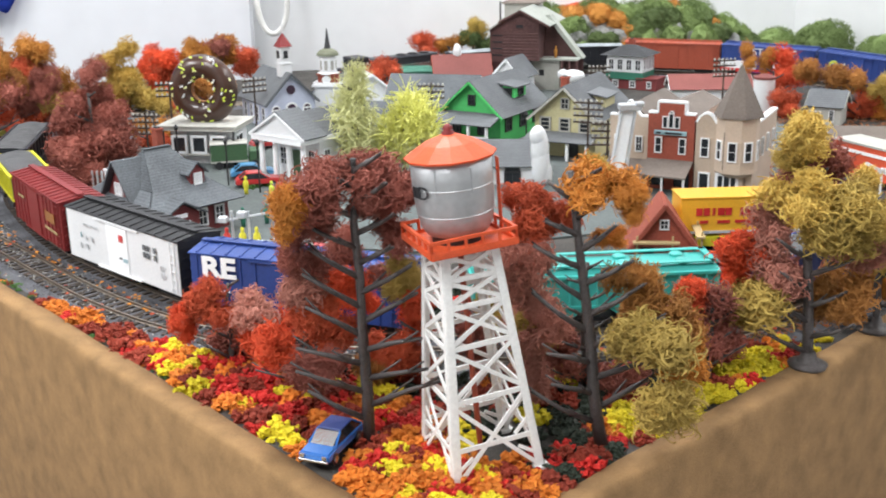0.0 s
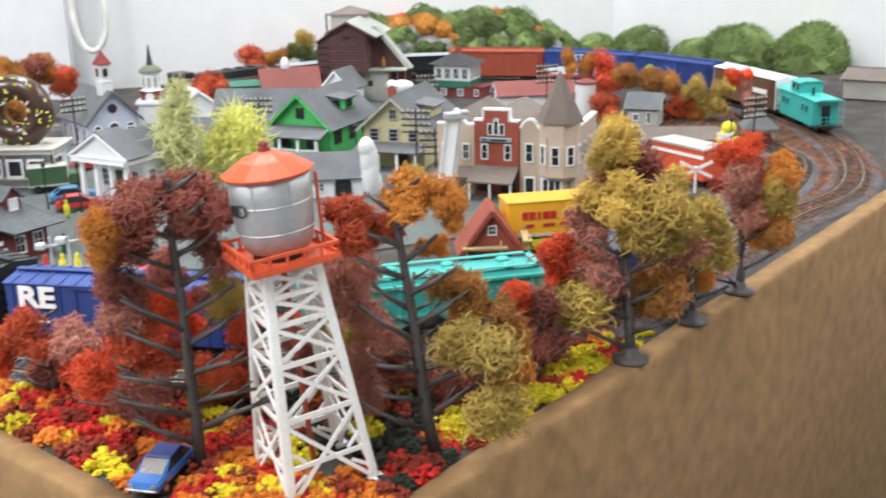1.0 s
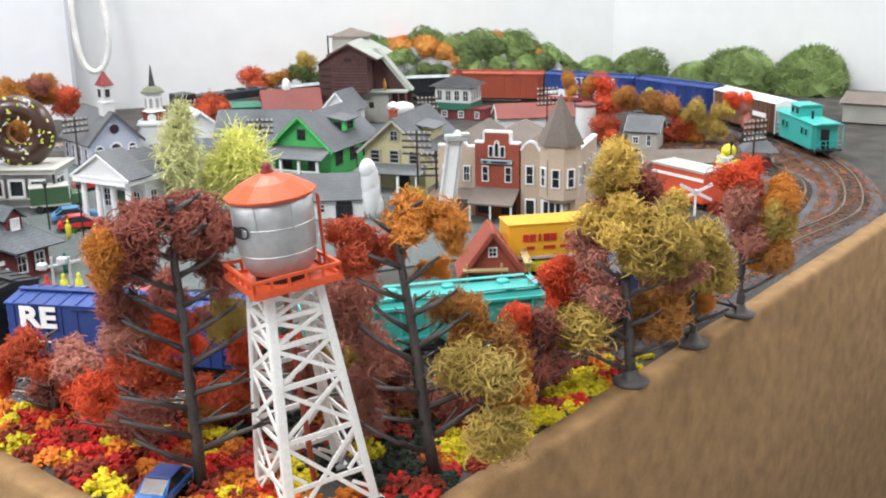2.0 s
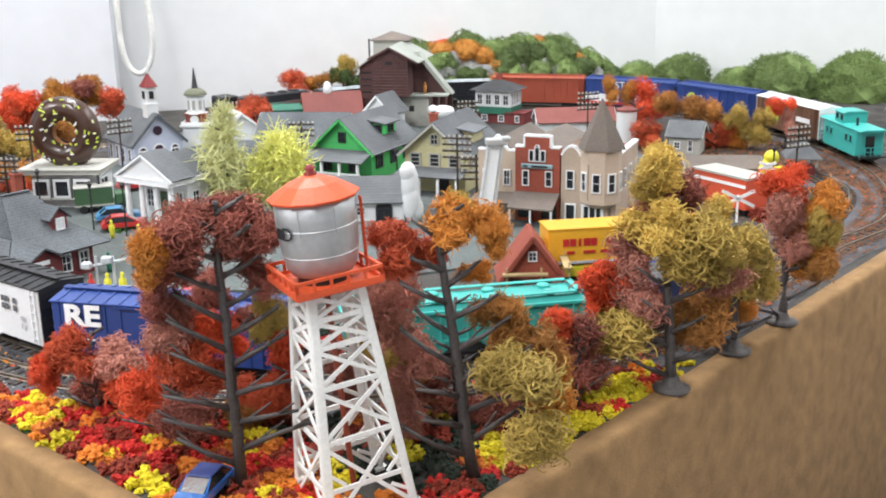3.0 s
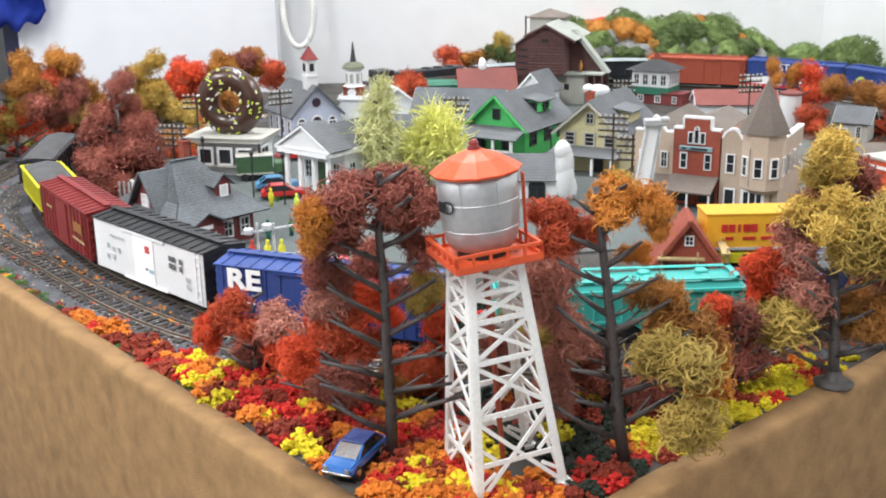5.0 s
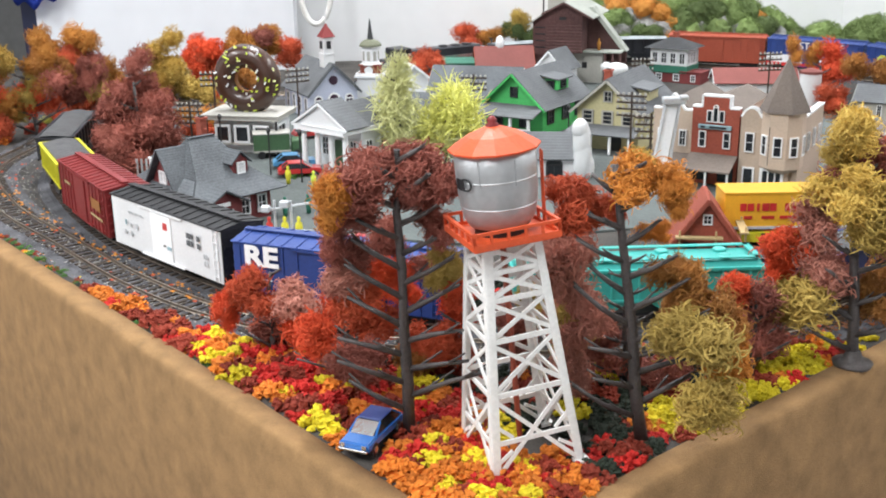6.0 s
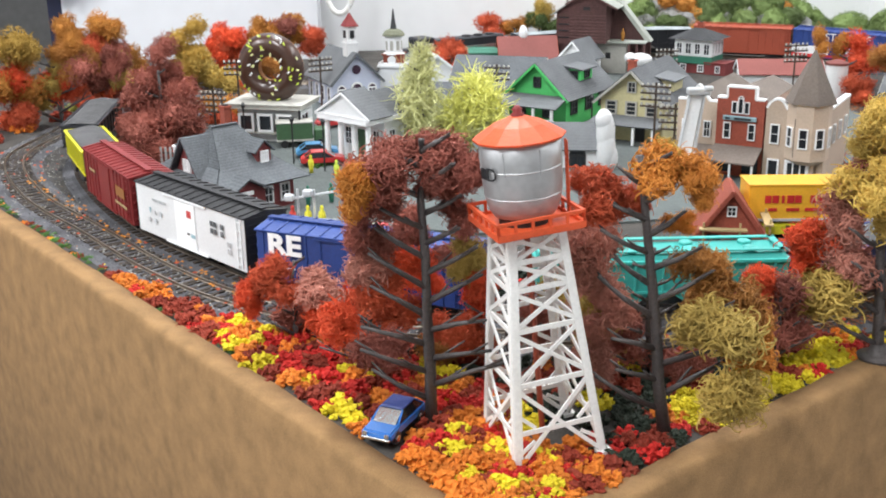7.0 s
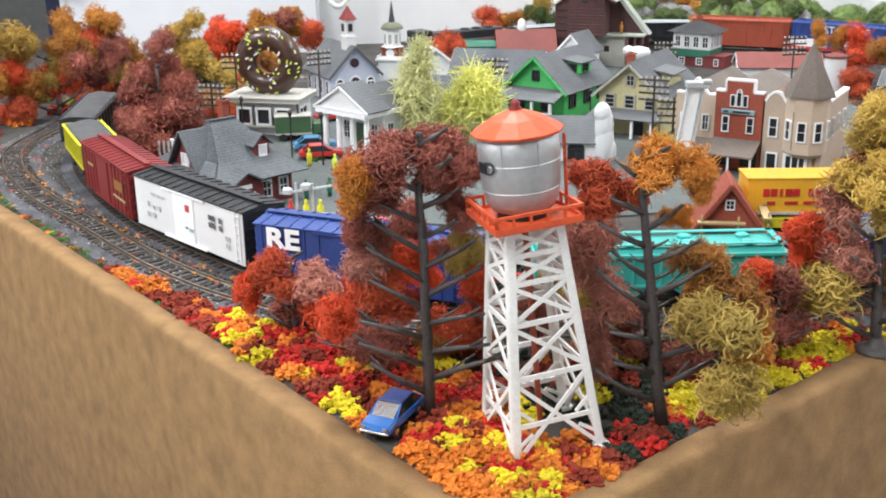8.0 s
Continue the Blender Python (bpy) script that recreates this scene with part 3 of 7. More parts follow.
# ---- the water tower ----
def water_tower(x, y):
    t = thing("water_tower", x, y, 0.0, 20, "toy water tower, white lattice legs, silver tank, orange roof", "water tower")
    t.matrix_basis = Matrix.Translation((x, y, 0)) @ Matrix.Rotation(radians(-5.0), 4, "Y") @ Matrix.Rotation(radians(20), 4, "Z") @ Matrix.Diagonal((1, 1, 0.985, 1))
    hb, ht, H = 0.0225, 0.0132, 0.112

    def leg(sx, sy, k):
        w = hb + (ht - hb) * k
        return Vector((sx * w, sy * w, H * k))
    corners = [(-1, -1), (1, -1), (1, 1), (-1, 1)]
    for sx, sy in corners:
        bm = B()
        a, b = leg(sx, sy, 0), leg(sx, sy, 1)
        strip(bm, a + Vector((-sx * 0.0018, 0, 0)), b + Vector((-sx * 0.0018, 0, 0)), 0.0036, 0.001, (0, sy, 0))
        strip(bm, a + Vector((0, -sy * 0.0018, 0)), b + Vector((0, -sy * 0.0018, 0)), 0.0036, 0.001, (sx, 0, 0))
        part("leg", bm, "tower_white", t)
        part("foot", boxes((a.x - sx * 0.001, a.y - sy * 0.001, 0.0008, 0.007, 0.007, 0.0016)), "tower_white", t)
    levels = [0.0, 0.37, 0.60, 0.77, 0.885, 0.99]
    for (c0, c1) in zip(corners, corners[1:] + corners[:1]):
        out = Vector(((c0[0] + c1[0]) / 2, (c0[1] + c1[1]) / 2, 0))
        off = -out * 0.0006
        for k0, k1 in zip(levels, levels[1:]):
            p0, p1, q0, q1 = leg(*c0, k0) + off, leg(*c1, k0) + off, leg(*c0, k1) + off, leg(*c1, k1) + off
            for a, b in ((p0, q1), (p1, q0)):
                part("brace", strip(B(), a, b, 0.0019, 0.0010, out), "tower_white", t)
            part("girt", strip(B(), q0, q1, 0.0024, 0.0011, out), "tower_white", t)
            if k0 == 0:
                m0, m1 = leg(*c0, 0.165) + off, leg(*c1, 0.165) + off
                part("girt", strip(B(), m0, m1, 0.0022, 0.0011, out), "tower_white", t)
                mid = (leg(*c0, 0.165) + leg(*c1, 0.165)) / 2 + off
                for c, e in ((c0, 0.06), (c1, 0.06), (c0, 0.26), (c1, 0.26)):
                    a = leg(*c, e) + off
                    part("brace", strip(B(), a, a.lerp(mid, 0.48) + Vector((0, 0, 0.0015 if e < 0.1 else -0.004)), 0.0016, 0.0009, out), "tower_white", t)
    hp = 0.0200
    zp = H + 0.001
    part("deck", boxes((0, 0, zp, 0.040, 0.040, 0.002)), "tower_orange", t)
    for sx, sy in ((1, 0), (-1, 0), (0, 1), (0, -1)):
        tang = Vector((-sy, sx, 0))
        c = Vector((sx * hp, sy * hp, 0))
        for z, w in ((zp + 0.0070, 0.0014), (zp + 0.001, 0.0030)):
            part("railing", strip(B(), c - tang * (hp + 0.0005) + Vector((0, 0, z)), c + tang * (hp + 0.0005) + Vector((0, 0, z)), 0.0014, w, (0, 0, 1)), "tower_orange", t)
        for k in range(6):
            p = c + tang * (-hp + 2 * hp * k / 5)
            part("railing_post", boxes((p.x, p.y, zp + 0.0037, 0.0012, 0.0012, 0.0074)), "tower_orange", t)
    z1 = zp + 0.0034
    part("tank_base", lathe(B(), [(0.0120, zp + 0.001), (0.0120, z1 + 0.001)], 28), "black", t)
    tank = part("tank", lathe(B(), [(0.0105, z1 + 0.0006), (0.0140, z1 + 0.0018), (0.0160, z1 + 0.0050), (0.0173, z1 + 0.0110), (0.0180, z1 + 0.0190), (0.0183, z1 + 0.0280), (0.0183, z1 + 0.0378)], 56), "tank_silver", t, smooth=True)
    for z, r in ((0.0115, 0.01740), (0.0240, 0.0182)):
        part("tank_seam", lathe(B(), [(r, z1 + z - 0.0004), (r + 0.0002, z1 + z), (r, z1 + z + 0.0004)], 56), "tank_silver", tank)
    for k in range(7):
        a = 2 * math.pi * k / 7 + 0.35
        part("tank_seam", rod(B(), (0.0182 * math.cos(a), 0.0182 * math.sin(a), z1 + 0.02225), (0.0184 * math.cos(a), 0.0184 * math.sin(a), z1 + 0.03382), 0.0003, n=5), "tank_silver", tank)
    part("tank_roof", lathe(B(), [(0.0205, z1 + 0.0364), (0.0208, z1 + 0.0374), (0.0120, z1 + 0.0428), (0.0035, z1 + 0.0462), (0.0015, z1 + 0.0468)], 12, Matrix.Rotation(0.2, 4, "Z")), "tower_orange", t)
    part("roof_finial", lathe(B(), [(0.0028, z1 + 0.0450), (0.0030, z1 + 0.0470), (0.0018, z1 + 0.0480), (0.0024, z1 + 0.0492), (0.0010, z1 + 0.0508)], 14), "red_car", t, "dark red finial knob", smooth=True)
    a = radians(-10)
    d = Vector((math.cos(a), math.sin(a), 0))
    bm = B()
    for w in (-0.0016, 0.0016):
        sd = Vector((-d.y, d.x, 0)) * w
        rod(bm, d * 0.0208 + sd + Vector((0, 0, z1 + 0.03293)), d * 0.0200 + sd + Vector((0, 0, zp + 0.001)), 0.0005, n=6)
    for k in range(11):
        p = d * 0.0204 + Vector((0, 0, zp + 0.003 + 0.0028 * k))
        sd = Vector((-d.y, d.x, 0)) * 0.0016
        rod(bm, p - sd, p + sd, 0.0003, n=5)
    part("tank_ladder", bm, "tower_orange", t)
    part("riser_pipe", rod(B(), (0, 0, 0), (0, 0, H), 0.0014, n=10), "rust_car", t, "red riser pipe inside the legs")
    # lettering on the tank: one letter shows in full, its neighbour is cut off by the curve
    a = radians(-154)
    m = Matrix.Rotation(a + radians(90), 4, "Z") @ Matrix.Translation((0, -0.0189, z1 + 0.0232)) @ Matrix.Rotation(radians(90), 4, "X")
    lettering("D", 0.0085, "black", tank, m)
    for n in (0, 1):
        ab = radians(-168 - 9 * n)
        mb = Matrix.Rotation(ab + radians(90), 4, "Z")
        part("lettering_bar", box(B(), 0, -0.0186, z1 + 0.0232, 0.0024, 0.0004, 0.005, m=mb), "black", tank)
    return t


water_tower(0.017, 0.472)


# ---- buildings: local x across the front, front at -y, base at z = 0 ----
def facing(face, w, d):
    """A frame on a wall: x along it, z up, -y outwards."""
    return {"S": Matrix.Translation((0, -d / 2, 0)), "N": Matrix.Rotation(math.pi, 4, "Z") @ Matrix.Translation((0, -d / 2, 0)),
            "E": Matrix.Rotation(math.pi / 2, 4, "Z") @ Matrix.Translation((0, -w / 2, 0)), "W": Matrix.Rotation(-math.pi / 2, 4, "Z") @ Matrix.Translation((0, -w / 2, 0))}[face]


def window(parent, m, x, z, w, h, frame_mat="white", pane="glass_dark", bars=(1, 1), arch=False):
    """A moulded frame in one piece, its glazing bars, and a pane set back in it."""
    bw = min(w, h) * 0.16
    bm = B()
    ring = []
    for y in (-0.0012, 0.0003):
        for k in (0.5, -0.5):
            ring.append([bm.verts.new(m @ Vector((x + sx * (w / 2 + k * bw), y, z + sz * (h / 2 + k * bw)))) for sx, sz in ((-1, -1), (1, -1), (1, 1), (-1, 1))])
    for p, q in ((0, 1), (1, 3), (3, 2), (2, 0)):
        for i in range(4):
            bm.faces.new((ring[p][i], ring[p][(i + 1) % 4], ring[q][(i + 1) % 4], ring[q][i]))
    bmesh.ops.recalc_face_normals(bm, faces=bm.faces[:])
    wn = part("window", bm, frame_mat, parent)
    for k in range(bars[0]):
        part("glazing_bar", box(B(), x - w / 2 + w * (k + 1) / (bars[0] + 1), -0.0003, z, bw * 0.45, 0.001, h, m=m), frame_mat, wn)
    for k in range(bars[1]):
        part("glazing_bar", box(B(), x, -0.0003, z - h / 2 + h * (k + 1) / (bars[1] + 1), w, 0.001, bw * 0.45, m=m), frame_mat, wn)
    pb = box(B(), x, 0.0000, z, w, 0.0008, h, m=m)
    part("pane", pb, pane, wn)
    if arch:
        bm = B()
        for k in range(8):
            a0, a1 = math.pi * k / 8, math.pi * (k + 1) / 8
            strip(bm, m @ Vector((x + w / 2 * math.cos(a0), -0.0005, z + h / 2 + w / 2 * math.sin(a0))), m @ Vector((x + w / 2 * math.cos(a1), -0.0005, z + h / 2 + w / 2 * math.sin(a1))), bw, 0.0014, (m.to_3x3() @ Vector((0, 1, 0))))
        part("arch_trim", bm, frame_mat, wn)
        part("arch_pane", lathe(B(), [(w / 2, -0.0004), (w / 2, 0.0005)], 16, m @ Matrix.Translation((x, 0, z + h / 2)) @ Matrix.Rotation(radians(90), 4, "X")), pane, wn)
    return wn


def slope(name, parent, a, b, c, d, th, material):
    """A roof plane through four corners, th thick."""
    v = [Vector(p) for p in (a, b, c, d)]
    n = (v[1] - v[0]).cross(v[3] - v[0]).normalized() * th
    if n.z < 0:
        n = -n
    bm = B()
    lo, hi = [bm.verts.new(p) for p in v], [bm.verts.new(p + n) for p in v]
    bm.faces.new(lo)
    bm.faces.new(hi)
    for i in range(4):
        bm.faces.new((lo[i], lo[(i + 1) % 4], hi[(i + 1) % 4], hi[i]))
    bmesh.ops.recalc_face_normals(bm, faces=bm.faces[:])
    return part(name, bm, material, parent)


def gable(parent, w, d, he, hr, wall, roof, ridge="y", over=0.004, trim="white", cx=0, cy=0, z0=0.0):
    """Walls with two gable ends and two roof planes; the ridge runs along y (gable in front) or x."""
    if ridge == "y":
        part("wall", prism(B(), [(cx - w / 2, z0), (cx + w / 2, z0), (cx + w / 2, he), (cx, hr), (cx - w / 2, he)], cy - d / 2, cy + d / 2, "y"), wall, parent)
        k = (hr - he) / (w / 2)
        for s in (-1, 1):
            e = (cx + s * (w / 2 + over), he - k * over + 0.0004)
            slope("roof_slope", parent, (e[0], cy - d / 2 - over, e[1]), (cx, cy - d / 2 - over, hr + 0.0004), (cx, cy + d / 2 + over, hr + 0.0004), (e[0], cy + d / 2 + over, e[1]), 0.0014, roof)
            bm = strip(B(), (e[0], cy - d / 2 - over - 0.0004, e[1] - 0.0006), (cx, cy - d / 2 - over - 0.0004, hr - 0.0006), 0.0008, 0.0022, (0, 0, 1))
            part("barge_board", bm, trim, parent)
    else:
        part("wall", prism(B(), [(cy - d / 2, z0), (cy + d / 2, z0), (cy + d / 2, he), (cy, hr), (cy - d / 2, he)], cx - w / 2, cx + w / 2, "x"), wall, parent)
        k = (hr - he) / (d / 2)
        for s in (-1, 1):
            e = (cy + s * (d / 2 + over), he - k * over + 0.0004)
            slope("roof_slope", parent, (cx - w / 2 - over, e[0], e[1]), (cx - w / 2 - over, cy, hr + 0.0004), (cx + w / 2 + over, cy, hr + 0.0004), (cx + w / 2 + over, e[0], e[1]), 0.0014, roof)
            for sx in (-1, 1):
                bm = strip(B(), (cx + sx * (w / 2 + over + 0.0004), e[0], e[1] - 0.0006), (cx + sx * (w / 2 + over + 0.0004), cy, hr - 0.0006), 0.0008, 0.0022, (0, 0, 1))
                part("barge_board", bm, trim, parent)


def chimney(parent, x, y, z0, z1, w=0.006, material="brick_wall"):
    c = part("chimney", boxes((x, y, (z0 + z1) / 2, w, w, z1 - z0), (x, y, z1, w * 1.25, w * 1.25, 0.0015)), material, parent)
    part("flue", boxes((x, y, z1 + 0.001, w * 0.6, w * 0.6, 0.0015)), "black", c)


def green_house(x, y, rz):
    h = thing("house", x, y, 0.002, rz, "bright green clapboard house with a grey gable roof and white porch", "house")
    w, d, he, hr = 0.062, 0.078, 0.036, 0.070
    gable(h, w, d, he, hr, "green_wall", "roof_grey", "y", 0.005, "green_wall")
    S, E = facing("S", w, d), facing("E", w, d)
    window(h, S, 0, 0.049, 0.007, 0.011, "black")
    for px in (-0.018, 0.012):
        window(h, S, px, 0.018, 0.010, 0.016, "black")
    for px in (-0.026, 0.0, 0.024):
        window(h, E, px, 0.021, 0.010, 0.014, "black")
    # porch
    slope("porch_roof", h, (-w / 2 - 0.004, -d / 2 - 0.024, 0.026), (w / 2 + 0.004, -d / 2 - 0.024, 0.026), (w / 2 + 0.002, -d / 2, 0.034), (-w / 2 - 0.002, -d / 2, 0.034), 0.0014, "roof_grey")
    part("porch_floor", boxes((0, -d / 2 - 0.011, 0.003, w, 0.022, 0.006)), "white", h)
    for k in range(4):
        part("porch_post", boxes((-w / 2 + 0.002 + (w - 0.004) * k / 3, -d / 2 - 0.021, 0.016, 0.0022, 0.0022, 0.021)), "white", h)
    bm = boxes((0, -d / 2 - 0.021, 0.013, w, 0.0012, 0.0012), (0, -d / 2 - 0.021, 0.0075, w, 0.0012, 0.001))
    for k in range(22):
        box(bm, -w / 2 + w * k / 21, -d / 2 - 0.021, 0.010, 0.0008, 0.0008, 0.006)
    part("porch_railing", bm, "white", h)
    # dormer on the eastern slope
    dm = part("dormer", boxes((0.019, 0.004, 0.053, 0.014, 0.020, 0.012)), "green_wall", h)
    slope("dormer_roof", dm, (0.006, -0.009, 0.0625), (0.006, 0.017, 0.0625), (0.029, 0.017, 0.0585), (0.029, -0.009, 0.0585), 0.0014, "roof_grey")
    window(h, facing("E", 0.052, d), 0.004, 0.053, 0.008, 0.008, "black")
    window(h, Matrix.Translation((0.019, -0.006, 0)), 0, 0.053, 0.007, 0.008, "black")
    return h


def yellow_house(x, y, rz):
    h = thing("house", x, y, 0.002, rz, "pale yellow clapboard house with grey roof and red chimney", "house")
    w, d, he, hr = 0.056, 0.075, 0.045, 0.076
    gable(h, w, d, he, hr, "yellow_wall", "roof_grey", "y", 0.005, "concrete")
    S, E = facing("S", w, d), facing("E", w, d)
    window(h, S, 0, 0.058, 0.007, 0.011, "concrete")
    for px in (-0.018, 0, 0.018):
        window(h, S, px, 0.035, 0.009, 0.014, "concrete", bars=(0, 2))
    for px in (-0.02, 0.012):
        window(h, E, px, 0.032, 0.009, 0.014, "concrete")
    slope("porch_roof", h, (-w / 2 - 0.004, -d / 2 - 0.018, 0.020), (w / 2 + 0.004, -d / 2 - 0.018, 0.020), (w / 2 + 0.002, -d / 2, 0.026), (-w / 2 - 0.002, -d / 2, 0.026), 0.0014, "roof_grey")
    for k in range(4):
        part("porch_post", boxes((-w / 2 + 0.002 + (w - 0.004) * k / 3, -d / 2 - 0.015, 0.010, 0.0022, 0.0022, 0.020)), "white", h)
    part("door", boxes((0.008, -d / 2 - 0.0006, 0.010, 0.010, 0.0014, 0.020)), "black", h)
    dm = part("dormer", boxes((0.020, -0.002, 0.056, 0.014, 0.022, 0.012)), "yellow_wall", h)
    slope("dormer_roof", dm, (0.006, -0.017, 0.066), (0.006, 0.013, 0.066), (0.030, 0.013, 0.061), (0.030, -0.017, 0.061), 0.0014, "roof_grey")
    chimney(h, -0.012, -0.010, 0.055, 0.080)
    return h


def bank(x, y, rz):
    h = thing("temple_front_hall", x, y, 0.002, rz, "white hall with four columns, pediment and grey roof", "building")
    w, d, he, hr = 0.058, 0.085, 0.040, 0.060
    gable(h, w - 0.006, d - 0.022, he, hr - 0.003, "white", "roof_grey", "y", 0.003, "white", cy=0.011)
    part("entablature", boxes((0, -0.012, he - 0.0015, w + 0.002, d - 0.016, 0.004)), "white", h)
    part("pediment", prism(B(), [(-w / 2 - 0.002, he), (w / 2 + 0.002, he), (0, hr)], -d / 2 - 0.001, -d / 2 + 0.022, "y"), "white", h)
    bm = B()
    for s in (-1, 1):
        strip(bm, (s * (w / 2 + 0.004), -d / 2 - 0.002, he + 0.001), (0, -d / 2 - 0.002, hr + 0.001), 0.004, 0.0018, (0, 0, 1))
        slope("porch_roof", h, (s * (w / 2 + 0.004), -d / 2 - 0.003, he + 0.001), (0, -d / 2 - 0.003, hr + 0.002), (0, -d / 2 + 0.025, hr + 0.002), (s * (w / 2 + 0.004), -d / 2 + 0.025, he + 0.001), 0.0012, "roof_grey")
    box(bm, 0, -d / 2 - 0.002, he + 0.0008, w + 0.008, 0.004, 0.0018)
    part("cornice", bm, "white", h)
    for k in range(4):
        px = -w / 2 + 0.004 + (w - 0.008) * k / 3
        part("column", lathe(B(), [(0.0034, 0.002), (0.0034, 0.004), (0.0026, 0.005), (0.0022, 0.036), (0.0032, 0.037), (0.0032, 0.0388)], 16, Matrix.Translation((px, -d / 2 + 0.003, 0))), "white", h, smooth=False)
    part("steps", boxes((0, -d / 2 + 0.006, 0.001, w + 0.004, 0.024, 0.002)), "concrete", h)
    S, E = facing("S", w, d), facing("E", w - 0.006, d)
    part("door", boxes((0, -d / 2 + 0.0205, 0.014, 0.010, 0.001, 0.024)), "green_truck", h)
    for px in (-0.017, 0.017):
        window(h, Matrix.Translation((0, -d / 2 + 0.0213, 0)), px, 0.019, 0.008, 0.016, "white", bars=(1, 2))
    for px in (-0.012, 0.006, 0.024):
        window(h, E, px, 0.020, 0.008, 0.016, "white", bars=(1, 2))
    return h


def church(x, y, rz):
    h = thing("church", x, y, 0.0, rz, "pale blue-white church with grey roof, red-topped belfry and cross", "church")
    w, d, he, hr = 0.062, 0.085, 0.034, 0.066
    gable(h, w, d, he, hr, "church_wall", "roof_grey", "y", 0.004, "roof_slate")
    S, Wm = facing("S", w, d), facing("W", w, d)
    rose = lathe(B(), [(0.0055, -0.001), (0.0055, 0.001)], 20, S @ Matrix.Translation((0, -0.0003, 0.047)) @ Matrix.Rotation(radians(90), 4, "X"))
    part("rose_window", rose, "stained", h, "round dark plum window")
    for px in (-0.02, 0.02):
        window(h, S, px, 0.016, 0.010, 0.016, "white", "stained", arch=True)
    window(h, S, 0, 0.014, 0.014, 0.020, "white", "stained", bars=(1, 0), arch=True)
    for k in range(4):
        window(h, Wm, -0.03 + 0.02 * k, 0.017, 0.008, 0.018, "white", "stained", bars=(0, 1))
    cy = -d / 2 + 0.016
    part("belfry_base", boxes((0, cy, 0.067, 0.014, 0.014, 0.018)), "white", h)
    part("belfry_opening", boxes((0, cy - 0.0058, 0.088, 0.005, 0.004, 0.009), (0.0058, cy, 0.088, 0.004, 0.005, 0.009), (-0.0058, cy, 0.088, 0.004, 0.005, 0.009)), "black", h)
    part("belfry", boxes((0, cy, 0.087, 0.0125, 0.0125, 0.020), (0, cy, 0.077, 0.0155, 0.0155, 0.0014)), "white", h)
    part("belfry_roof", lathe(B(), [(0.0120, 0.097), (0.0115, 0.098), (0.0040, 0.108), (0.0008, 0.113)], 4, Matrix.Translation((0, cy, 0)) @ Matrix.Rotation(radians(45), 4, "Z")), "red_car", h)
    part("cross", boxes((0, cy, 0.120, 0.0012, 0.0012, 0.016), (0, cy, 0.122, 0.007, 0.0012, 0.0012)), "white", h)
    return h


def steeple_church(x, y, rz):
    h = thing("church", x, y, 0.0, rz, "white church tower with clock stage, octagonal lantern and green spire", "church")
    part("nave", prism(B(), [(-0.03, 0), (0.03, 0), (0.03, 0.026), (0, 0.046), (-0.03, 0.026)], 0.0, 0.09, "y"), "white", h)
    for s in (-1, 1):
        slope("roof_slope", h, (s * 0.034, -0.003, 0.0236), (0, -0.003, 0.0465), (0, 0.093, 0.0465), (s * 0.034, 0.093, 0.0236), 0.0014, "roof_slate")
    part("tower_base", boxes((0, -0.010, 0.020, 0.034, 0.026, 0.040)), "white", h)
    part("tower_cornice", boxes((0, -0.010, 0.041, 0.040, 0.032, 0.003)), "white", h)
    part("clock_stage", boxes((0, -0.010, 0.050, 0.024, 0.024, 0.016), (0, -0.010, 0.0585, 0.028, 0.028, 0.0016)), "brick_wall", h)
    part("balustrade", boxes((0, -0.024, 0.044, 0.036, 0.0012, 0.005), (0.018, -0.010, 0.044, 0.0012, 0.028, 0.005), (-0.018, -0.010, 0.044, 0.0012, 0.028, 0.005)), "white", h)
    part("clock_face", lathe(B(), [(0.006, -0.001), (0.006, 0.0008)], 20, Matrix.Translation((0, -0.0225, 0.0505)) @ Matrix.Rotation(radians(90), 4, "X")), "white", h)
    lan = part("lantern", lathe(B(), [(0.0155, 0.058), (0.0155, 0.0595), (0.0118, 0.0605), (0.0118, 0.083), (0.0138, 0.0845), (0.0138, 0.086)], 8, Matrix.Translation((0, -0.010, 0)) @ Matrix.Rotation(radians(22.5), 4, "Z")), "white", h)
    for k in range(4):
        a = radians(-90 + 45 * (k - 1))
        part("opening", box(B(), 0, 0.0110, 0, 0.0044, 0.0006, 0.014, m=Matrix.Translation((0, -0.010, 0.0715)) @ Matrix.Rotation(a - radians(90), 4, "Z")), "concrete", lan)
    part("cap", lathe(B(), [(0.0155, 0.086), (0.0148, 0.089), (0.0108, 0.0935), (0.0055, 0.0960)], 16, Matrix.Translation((0, -0.010, 0))), "copper_green", h, "weathered olive-green copper cap")
    part("spire", lathe(B(), [(0.0046, 0.0955), (0.0028, 0.108), (0.0006, 0.126)], 8, Matrix.Translation((0, -0.010, 0))), "roof_dark", h, "dark grey-green pointed spire")
    return h


